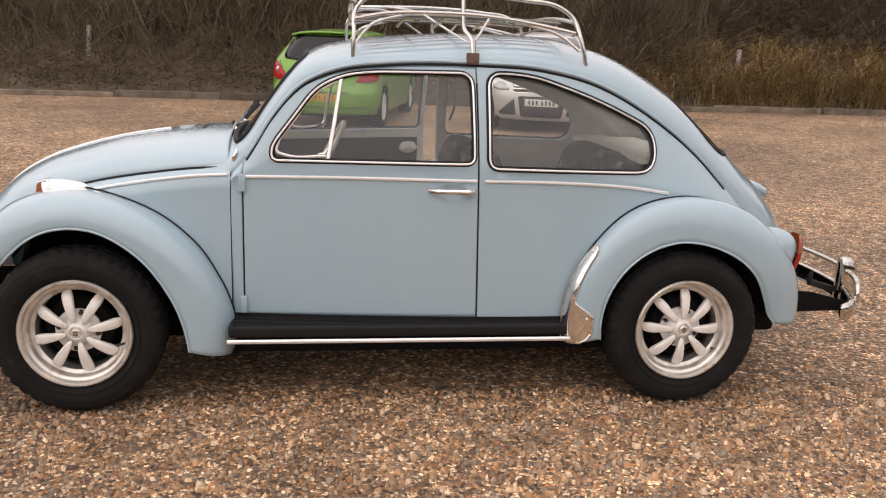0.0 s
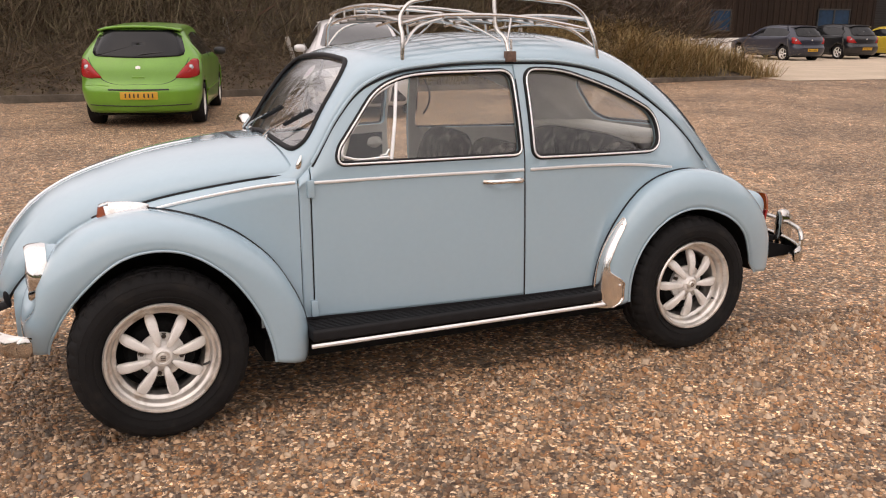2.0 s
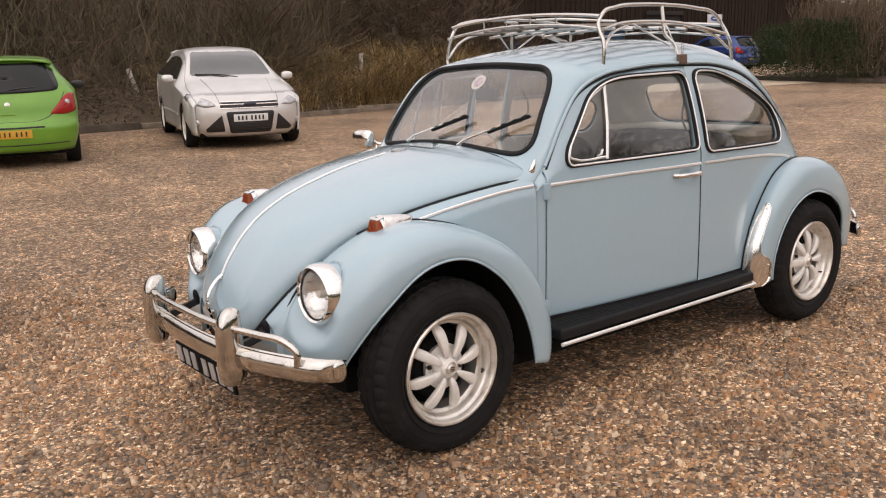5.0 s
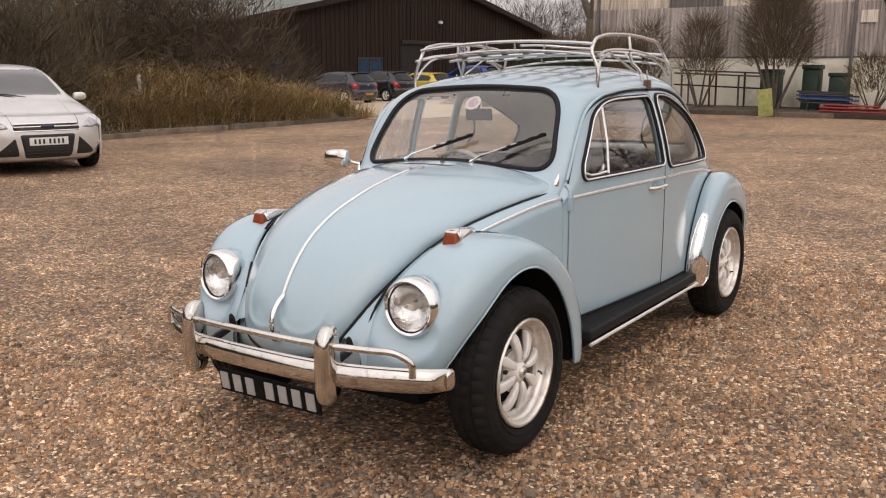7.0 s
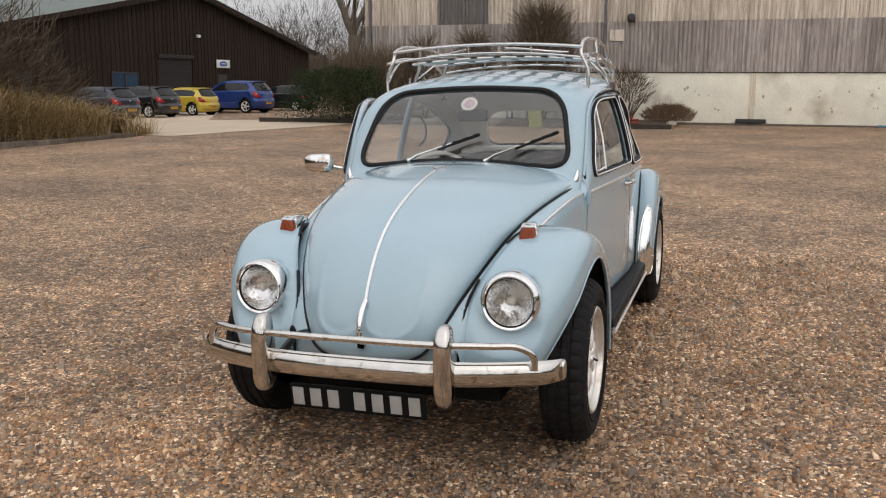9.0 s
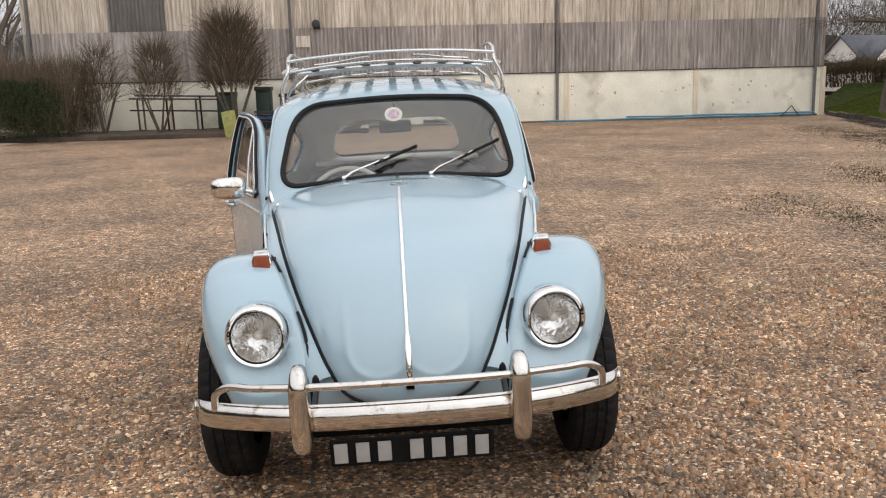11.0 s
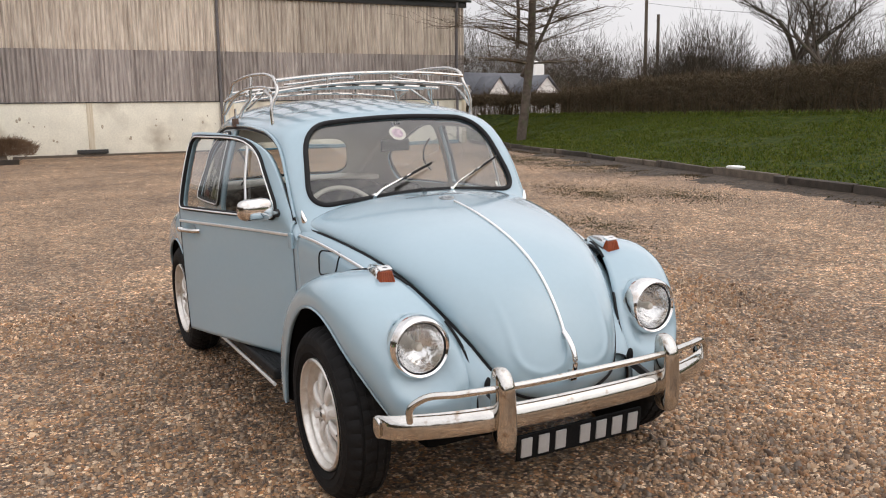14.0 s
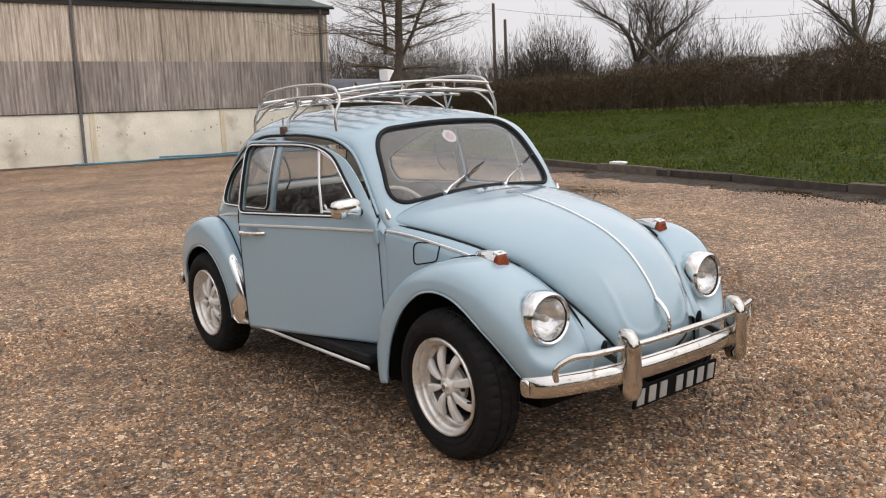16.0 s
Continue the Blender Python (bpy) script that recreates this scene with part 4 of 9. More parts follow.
def quarter_y(x, z):
    """The half width of the panel between bonnet and wing at (x, z)."""
    u = float(np.interp(-x, -EX(_eu), _eu))
    e = bonnet_edge(u, 1, 0.006, 0.005)
    w = max(float(wing_side(e[0])), e[1] + 0.006)
    if z < e[2] - 0.085:
        return w
    k = (max(0.0, e[2] - z) / 0.085) ** (1 / 1.6)
    return e[1] + (w - e[1]) * (1 - (1 - k) ** 2)


def front_end():
    us, vs_ = np.linspace(0, 1, 110), np.linspace(-1, 1, 121)
    v, f = sheet(bonnet_point, us, vs_)
    f = [tuple(reversed(q)) for q in f]
    b = solid("bonnet", (v, f), [M["paint"], M["under"]], car, "pale blue curved bonnet")
    thicken(b, 0.003, 1)
    p = [np.array(bonnet_point(u, 0)) + np.array((-0.002, 0, 0.003)) for u in np.linspace(0.165, 0.74, 50)]
    solid("bonnet_strip", tube(p, 0.008, 8, False, (0.0058, 0.0045, (0, 0, 1))), M["trim"], b, "bright centre strip")
    c = np.array(bonnet_point(0.135, 0))
    at = pose(c[0], 0, c[2] + 0.002, 0, -6, 0)
    badge = solid("bonnet_badge", moved(lathe([(0.033, -0.002), (0.032, 0.003), (0.029, 0.004), (0.026, 0.003), (0.025, -0.002)], 32, "z"), at), M["dull_chrome"], b, "worn grey round emblem")
    for p0, p1 in (((-0.024, 0.010), (0.0, -0.008)), ((0.0, -0.008), (0.024, 0.010)), ((-0.012, -0.022), (0.0, 0.002)), ((0.0, 0.002), (0.012, -0.022))):
        solid("emblem_bar", moved(tube([(-p0[1], p0[0], 0.001), (-p1[1], p1[0], 0.001)], 0.0025, 6), at), M["dull_chrome"], badge)
    for k in range(17):
        y = -0.118 + 0.0163 * k
        e = np.array(bonnet_point(0.088, math.asin(y / float(EY(0.088))) * 2 / math.pi))
        solid("vent_slot", moved(block(-0.0115, 0.0115, -0.0038, 0.0038, -0.003, 0.0012, 0.001), pose(e[0], y, e[2], 0, -3, -18)), M["black"], b, "dark air slot")
    h = [np.array(bonnet_point(u, 0)) + np.array((-o, 0, o * 0.3)) for u, o in ((0.725, 0.004), (0.75, 0.020), (0.80, 0.030), (0.85, 0.027), (0.885, 0.008))]
    solid("bonnet_handle", tube(smooth_path(h, 24), 0.010, 10, False, (0.010, 0.007, (0, 0, 1))), M["chrome"], b, "chrome bonnet handle")
    n = np.array(bonnet_point(0.875, 0))
    solid("bonnet_lock", moved(block(-0.012, 0.010, -0.014, 0.014, -0.020, 0.018, 0.005), pose(n[0] - 0.006, 0, n[2])), M["chrome_old"], b)
    seal = [bonnet_edge(u, s, 0.004, 0.003) for s, q in ((-1, np.linspace(0.015, 1, 60)), (1, np.linspace(1, 0.015, 60))) for u in q]
    solid("bonnet_seal", tube(seal, 0.0055, 6), M["rubber"], b, "black rubber edge seal")
    for s in (-1, 1):
        # painted ledge on which the bonnet's rear corner shuts
        def ledge(u, k):
            return tuple(bonnet_edge(u, s, 0.010 - 0.060 * k, 0.006 - 0.004 * k))
        v, f = sheet(ledge, np.linspace(0.0, 0.22, 16), np.linspace(0, 1, 4))
        thicken(solid("bonnet_ledge", (v, f if s > 0 else [tuple(reversed(q)) for q in f]), M["paint"], car), 0.004)
        def quarter(u, t):
            e = bonnet_edge(u, 1, 0.006, 0.005)
            w = max(float(wing_side(e[0])), e[1] + 0.006)
            k = min(1.0, t / 0.25)
            y = e[1] + (w - e[1]) * (1 - (1 - k) ** 2.0)
            z = e[2] - 0.085 * k ** 1.6 if t < 0.25 else (e[2] - 0.085) + (0.33 - e[2] + 0.085) * (t - 0.25) / 0.75
            return (e[0], s * y, z)
        us2, ts = np.linspace(0, 0.80, 50), np.r_[np.linspace(0, 0.25, 12), np.linspace(0.30, 1, 14)]
        v, f = sheet(quarter, us2, ts)
        if s < 0:
            f = [tuple(reversed(q)) for q in f]
        mids = [np.mean([v[i] for i in q], 0) for q in f]
        f = [q for q, m in zip(f, mids) if math.hypot(m[0] + 1.19, m[2] - 0.34) > 0.40]
        q = solid("front_quarter", (v, f), [M["paint"], M["under"]], car)
        # waist strip running down onto the wing
        p = []
        for u in np.linspace(0.006, 0.41, 40):
            e = quarter(u, 0.125)
            p.append((e[0], e[1] + s * 0.003, e[2] + 0.006))
        solid("trim_strip", tube(p, 0.008, 8, False, (0.005, 0.0060, (0, 0, 1))), M["trim"], car, "bright waist strip")
        # chrome washer cap beside the screen
        c = np.array((-0.612, s * 0.546, 0.968))
        drop = [(0, 0.034), (0.005, 0.026), (0.010, 0.008), (0.0145, -0.014), (0.011, -0.028), (0, -0.034)]
        solid("chrome_cap", moved(lathe(drop, 16, "z"), pose(*c, -s * 10, 12, 0)), M["chrome"], car, "small chrome teardrop cap")
    # filler flap on the driver's side
    flap = even(rounded([(-0.818, 0.760), (-0.825, 0.862), (-0.978, 0.868), (-0.970, 0.790)], 0.028, 6), 60)
    p = [(x, quarter_y(x, z) + 0.0015, z) for x, z in flap]
    solid("filler_flap", tube(p, 0.003, 6, True), M["under"], car, "square fuel flap seam")
    # front apron between the wings
    def apron(a, b):
        y, z = -0.332 + 0.664 * a, 0.60 - 0.24 * b
        x = -1.676 + 0.36 * y * y + 0.10 * max(0, (0.42 - z) / 0.14) ** 1.8 + 0.35 * max(0, z - 0.46)
        return (x, y, z)
    v, f = sheet(apron, np.linspace(0, 1, 30), np.linspace(0, 1, 16))
    solid("front_apron", (v, f), M["paint"], car)
    # washer jet on the scuttle, floor below the body
    solid("washer_jet", moved(join(block(-0.010, 0.010, -0.008, 0.008, -0.010, 0.004, 0.003), moved(blob(0.006, 0.006, 0.005, 10, 6), pose(-0.002, 0, 0.006))), pose(-0.668, 0.004, 1.047)), M["black"], car, "black washer jet")
    solid("floor_pan", join(block(-0.80, 0.95, -0.60, 0.60, 0.190, 0.30, 0.03), block(-1.45, -0.78, -0.42, 0.42, 0.20, 0.31, 0.03), block(0.93, 1.74, -0.42, 0.42, 0.20, 0.31, 0.03)), M["under"], car, "black underside")
    solid("bulkhead", block(-0.70, -0.66, -0.47, 0.47, 0.28, 0.89), M["under"], car)
    solid("luggage_box", block(-1.46, -0.70, -0.33, 0.33, 0.31, 0.70, 0.04), M["under"], car)
    solid("engine_box", block(1.08, 1.66, -0.33, 0.33, 0.26, 0.80, 0.05), M["under"], car)


front_end()


# ---- wings ----
class Wing:
    """A round wing: sections from the body joint to the outer lip, turned about the wheel."""

    def __init__(self, cx, cz, joint_r, joint_y, lip_r, lip_y, crest):
        self.c = (cx, cz)
        self.jr, self.jy, self.ar, self.ay, self.k = (hermite(k) for k in (joint_r, joint_y, lip_r, lip_y, crest))

    def point(self, th, t, lift=0.0):
        jr, jy, ar, ay, k = (float(f(th)) for f in (self.jr, self.jy, self.ar, self.ay, self.k))
        b = ((1 - t) ** 3, 3 * t * (1 - t) ** 2, 3 * t * t * (1 - t), t**3)
        r = b[0] * jr + b[1] * max(k, jr) + b[2] * k + b[3] * ar + lift
        y = b[0] * jy + b[1] * (jy + 0.55 * (ay - jy)) + b[2] * (ay + 0.010) + b[3] * ay + lift * t
        a = radians(th)
        return (self.c[0] + r * math.cos(a), y, self.c[1] + r * math.sin(a))

    def shape(self, t0, t1, v0=0.0, v1=1.0, nu=64, nv=22, lift=0.0):
        return sheet(lambda a, b: self.point(a, b, lift), np.linspace(t0, t1, nu), np.linspace(v0, v1, nv))


FRONT = Wing(-1.19, 0.35,
             [(-15, 0.585), (0, 0.568), (9, 0.549), (19, 0.528), (30, 0.514), (40, 0.500), (49, 0.491), (59, 0.482), (70, 0.476), (84, 0.478), (95, 0.484), (106, 0.484), (120, 0.474), (132, 0.468), (147, 0.462), (162, 0.466), (181, 0.452), (192, 0.44)],
             [(-15, 0.575), (10, 0.575), (40, 0.56), (56, 0.545), (72, 0.525), (87, 0.50), (106, 0.445), (120, 0.405), (132, 0.37), (147, 0.335), (162, 0.325), (192, 0.325)],
             [(-15, 0.425), (-9, 0.41), (21, 0.362), (52, 0.355), (80, 0.367), (101, 0.364), (134, 0.338), (160, 0.345), (180, 0.37), (192, 0.38)],
             [(-15, 0.725), (30, 0.730), (80, 0.728), (110, 0.718), (135, 0.692), (160, 0.635), (180, 0.575), (192, 0.55)],
             [(-15, 0.53), (10, 0.535), (30, 0.518), (50, 0.494), (70, 0.482), (90, 0.490), (106, 0.503), (120, 0.511), (128, 0.506), (147, 0.487), (162, 0.476), (180, 0.452), (192, 0.43)])
REAR = Wing(1.17, 0.35,
            [(-10, 0.535), (0, 0.54), (24, 0.51), (45, 0.50), (60, 0.50), (80, 0.492), (97, 0.493), (119, 0.497), (140, 0.483), (161, 0.486), (187, 0.495), (195, 0.495)],
            [(-10, 0.44), (24, 0.48), (45, 0.53), (60, 0.565), (80, 0.60), (97, 0.63), (119, 0.65), (140, 0.655), (195, 0.655)],
            [(-10, 0.44), (-3, 0.405), (2.5, 0.372), (12, 0.352), (35, 0.338), (74, 0.325), (103, 0.34), (131, 0.35), (157, 0.355), (189, 0.36), (195, 0.362)],
            [(-10, 0.69), (30, 0.745), (90, 0.762), (150, 0.762), (195, 0.745)],
            [(-10, 0.545), (-3, 0.556), (3, 0.566), (14, 0.568), (40, 0.542), (80, 0.512), (110, 0.514), (140, 0.506), (170, 0.497), (195, 0.485)])


def joint_at(wing, th, panel):
    """Where the wing's section leaves the body panel."""
    for t in np.linspace(0, 0.6, 80):
        p = wing.point(th, t)
        if p[1] > panel(p[0], p[2]) + 0.002:
            return np.array(p)
    return np.array(wing.point(th, 0.0))


def wings():
    for s in (-1, 1):
        fix = (lambda q: q) if s > 0 else mirrored
        v, f = FRONT.shape(-14.5, 181, 0, 1, 90, 24)
        f = [tuple(reversed(q)) for q in f]
        # a flat seat round the headlamp
        seat_v = []
        for x, y, z in v:
            k = max(0.0, min(1.0, (0.185 - math.hypot(y - 0.492, z - 0.626)) / 0.072)) * max(0.0, min(1.0, (y - 0.350) / 0.055))
            seat_v.append((x + k * k * (3 - 2 * k) * max(0.0, -1.578 + 0.06 * (z - 0.626) - x), y, z))
        v = seat_v
        f = [q for q in f if math.hypot(np.mean([v[i][1] for i in q]) - 0.492, np.mean([v[i][2] for i in q]) - 0.626) > 0.096 or v[q[0]][0] > -1.5]
        w = solid("front_wing", fix((v, f)), [M["paint"], M["under"]], car, "rounded pale blue front wing")
        thicken(w, 0.012, 1)
        liner = sheet(lambda a, b: (FRONT.c[0] + (float(FRONT.ar(a)) + 0.010) * math.cos(radians(a)), 0.36 + (float(FRONT.ay(a)) - 0.385) * b, FRONT.c[1] + (float(FRONT.ar(a)) + 0.010) * math.sin(radians(a))), np.linspace(-14, 178, 60), np.linspace(0, 1, 3))
        solid("arch_liner", fix(liner), M["under"], w, "black wheel-arch liner")
        lip = [FRONT.point(a, 1.0) for a in np.linspace(-14.5, 181, 70)]
        solid("wing_lip", fix(tube(lip, 0.0048, 6)), M["paint"], w)
        bead = [joint_at(FRONT, a, quarter_y) for a in np.linspace(-2, 112, 70)]
        solid("wing_piping", fix(tube(bead, 0.0055, 6)), M["rubber"], w, "black rubber piping")
        edge = [np.array(FRONT.point(a, 0.0)) + np.array((-0.003, -0.003, 0.0)) for a in np.linspace(134, 181, 24)]
        solid("apron_piping", fix(tube(edge, 0.0055, 6)), M["rubber"], w, "black rubber piping")
        v, f = REAR.shape(-3.5, 190.5, 0, 1, 90, 24)
        f = [tuple(reversed(q)) for q in f]
        w = solid("rear_wing", fix((v, f)), [M["paint"], M["under"]], car, "rounded pale blue rear wing")
        thicken(w, 0.012, 1)
        liner = sheet(lambda a, b: (REAR.c[0] + (float(REAR.ar(a)) + 0.010) * math.cos(radians(a)), 0.40 + (float(REAR.ay(a)) - 0.425) * b, REAR.c[1] + (float(REAR.ar(a)) + 0.010) * math.sin(radians(a))), np.linspace(-3, 190.5, 60), np.linspace(0, 1, 3))
        solid("arch_liner", fix(liner), M["under"], w, "black wheel-arch liner")
        lip = [REAR.point(a, 1.0) for a in np.linspace(-3.5, 190.5, 70)]
        solid("wing_lip", fix(tube(lip, 0.0048, 6)), M["paint"], w)
        bead = [joint_at(REAR, a, lambda x, z: float(BODY.side(x, z))) for a in np.linspace(8, 188, 80)]
        solid("wing_piping", fix(tube(bead, 0.0055, 6)), M["rubber"], w, "black rubber piping")
        # chrome stone guard low on the front of the rear wing
        low = [(141, 0.36), (148, 0.26), (158, 0.19), (170, 0.16), (191, 0.15)]
        high = [(141, 0.43), (142.5, 0.52), (146, 0.56), (158, 0.57), (166, 0.55), (170, 0.62), (173, 0.84), (176, 0.92), (186.5, 0.92), (189, 0.86), (190.5, 0.72)]
        def edge_of(table, a):
            return float(np.interp(a, [q[0] for q in table], [q[1] for q in table]))
        def plate(a, k):
            return REAR.point(a, edge_of(low, a) * (1 - k) + edge_of(high, a) * k, 0.008)
        v, f = sheet(plate, np.linspace(141, 190.5, 60), np.linspace(0, 1, 12))
        g = solid("stone_guard", fix((v, [tuple(reversed(q)) for q in f])), M["plate"], w, "chrome stone guard flaring at its foot")
        thicken(g, 0.003)
        turn = [plate(a, 0) for a in np.linspace(190.5, 141, 40)] + [plate(a, 1) for a in np.linspace(141, 190.5, 60)]
        solid("guard_rim", fix(tube(turn, 0.0035, 6, True)), M["chrome"], g, "rolled chrome edge")
        for a, t in ((144, 0.44), (177, 0.85)):
            p = REAR.point(a, t, 0.009)
            solid("guard_screw", moved(blob(0.006, 0.006, 0.006, 10, 6), pose(p[0], s * p[1], p[2])), M["chrome"], g)
        # running board with ribbed rubber and a bright edge
        rb = solid("running_board", fix(block(-0.635, 0.70, 0.575, 0.725, 0.296, 0.343, 0.014, 3)), M["rubber"], car, "black rubber running board")
        for k in range(7):
            y = 0.60 + 0.017 * k
            solid("tread_rib", fix(block(-0.62, 0.685, y, y + 0.006, 0.342, 0.3455)), M["rubber"], rb)
        def upstand(u, v):
            x = -0.625 + 1.315 * u
            y = 0.570 if v in (0.0, 1.0) else BODY.point(x, 0.045)[1] + 0.0025
            return (x, y, 0.332 if v < 0.5 else 0.3555)
        vu, fu = sheet(upstand, np.linspace(0, 1, 40), (0.0, 0.3, 0.7, 1.0))
        solid("board_upstand", fix((vu, fu)), M["rubber"], rb)
        solid("board_trim", fix(tube([(-0.64, 0.728, 0.283), (0.70, 0.728, 0.283)], 0.010, 10, False, (0.007, 0.0085, (0, 0, 1)))), M["trim"], rb, "bright edge strip")
        solid("sill", fix(block(-0.60, 0.70, 0.52, 0.60, 0.25, 0.346, 0.01)), M["under"], car)


wings()


# ---- wheels ----
def wheel_at(x, y, z, out, spin):
    """A wide tyre on an eight-spoke alloy; the face looks along -y before it is turned."""
    w = empty("wheel", pose(x, y, z, 0, 0, 0 if out < 0 else 180) @ pose(0, 0, 0, 0, spin, 0), car)
    tagged(w, "wide black tyre on a cream-silver eight-spoke alloy wheel")
    prof = [(0.203, -0.070), (0.220, -0.086), (0.243, -0.094), (0.264, -0.095), (0.284, -0.090), (0.298, -0.080), (0.308, -0.067), (0.314, -0.055),
            (0.316, -0.046), (0.310, -0.043), (0.310, -0.037), (0.318, -0.034), (0.319, -0.012), (0.312, -0.009), (0.312, 0.009), (0.319, 0.012), (0.318, 0.034),
            (0.310, 0.037), (0.310, 0.043), (0.316, 0.046), (0.314, 0.055), (0.306, 0.064), (0.284, 0.074), (0.243, 0.076), (0.203, 0.062)]

    def tread(i, k, r):
        return r - 0.007 if (5 <= i <= 8 or 19 <= i <= 21) and k % 4 == 0 else r - (0.005 if 11 <= i <= 16 and k % 4 == 2 else 0)
    solid("tyre", lathe(prof, 160, "y", tread), M["tyre"], w, "wide black tyre", sharp=30)
    ridge = [tuple((r * math.cos(a), -0.0945 + 0.9 * max(0, r - 0.264) ** 1.3, r * math.sin(a)) for a in np.linspace(0, 2 * math.pi, 64, endpoint=False)) for r in (0.232, 0.262, 0.284)]
    for q in ridge:
        solid("sidewall_rib", tube(q, 0.0022, 5, True), M["tyre"], w)
    rim = solid("rim", lathe([(0.156, 0.06), (0.155, 0.0), (0.157, -0.030), (0.163, -0.036), (0.171, -0.038), (0.175, -0.046), (0.177, -0.060), (0.182, -0.065), (0.188, -0.067), (0.190, -0.082), (0.195, -0.090), (0.202, -0.091), (0.207, -0.085), (0.206, -0.070)], 72, "y"),
                M["alloy_lip"], w, "polished alloy rim")
    thicken(rim, 0.004, 0, 1.0)
    for k in range(8):
        a = 2 * math.pi * (k + 0.5) / 8
        sp = blob(0.062, 0.017, 0.0205, 16, 12, 0.60)
        vs = []
        for px, py, pz in sp[0]:
            t = px / 0.062
            fat = 0.86 + 0.30 * t - 0.06 * t * t
            vs.append((0.101 + px, -0.046 + py * fat - 0.012 * (1 - t * t) + 0.014 * t, pz * fat))
        solid("spoke", moved((vs, sp[1]), pose(0, 0, 0, 0, -math.degrees(a), 0)), M["alloy"], w, "bulbous cream-silver spoke")
    solid("hub", lathe([(0.0, -0.070), (0.028, -0.070), (0.034, -0.066), (0.037, -0.058), (0.050, -0.050), (0.058, -0.036), (0.084, -0.032), (0.080, -0.026), (0.080, 0.0)], 40, "y"), M["alloy"], w)
    solid("centre_cap", lathe([(0.0, -0.079), (0.013, -0.079), (0.017, -0.075), (0.018, -0.071), (0.024, -0.073), (0.030, -0.066)], 28, "y"), M["alloy_lip"], w)
    solid("cap_emblem", join(*(block(-0.009, 0.009, -0.0805, -0.078, z - 0.0016, z + 0.0016) for z in (-0.006, 0.0, 0.006))), M["nut"], w)
    for k in range(4):
        a = 2 * math.pi * (k + 0.0) / 4
        solid("wheel_nut", moved(lathe([(0, -0.044), (0.006, -0.044), (0.009, -0.040), (0.009, -0.033), (0.0135, -0.033), (0.0135, -0.030)], 6, "y"), pose(0.070 * math.cos(a), 0, 0.070 * math.sin(a))), M["nut"], w)
    solid("brake_drum", lathe([(0.0, -0.012), (0.115, -0.012), (0.125, 0.0), (0.125, 0.05), (0.172, 0.055), (0.172, 0.06)], 40, "y"), M["under"], w, "dark brake drum")
    solid("valve", tube([(0.172, -0.045, -0.02), (0.166, -0.060, -0.02), (0.146, -0.074, -0.022)], 0.0045, 6), M["black"], w)


wheel_at(-1.187, -0.640, 0.319, -1, 10)
wheel_at(1.166, -0.668, 0.319, -1, 24)
wheel_at(-1.193, 0.640, 0.321, 1, 5)
wheel_at(1.170, 0.664, 0.321, 1, 15)


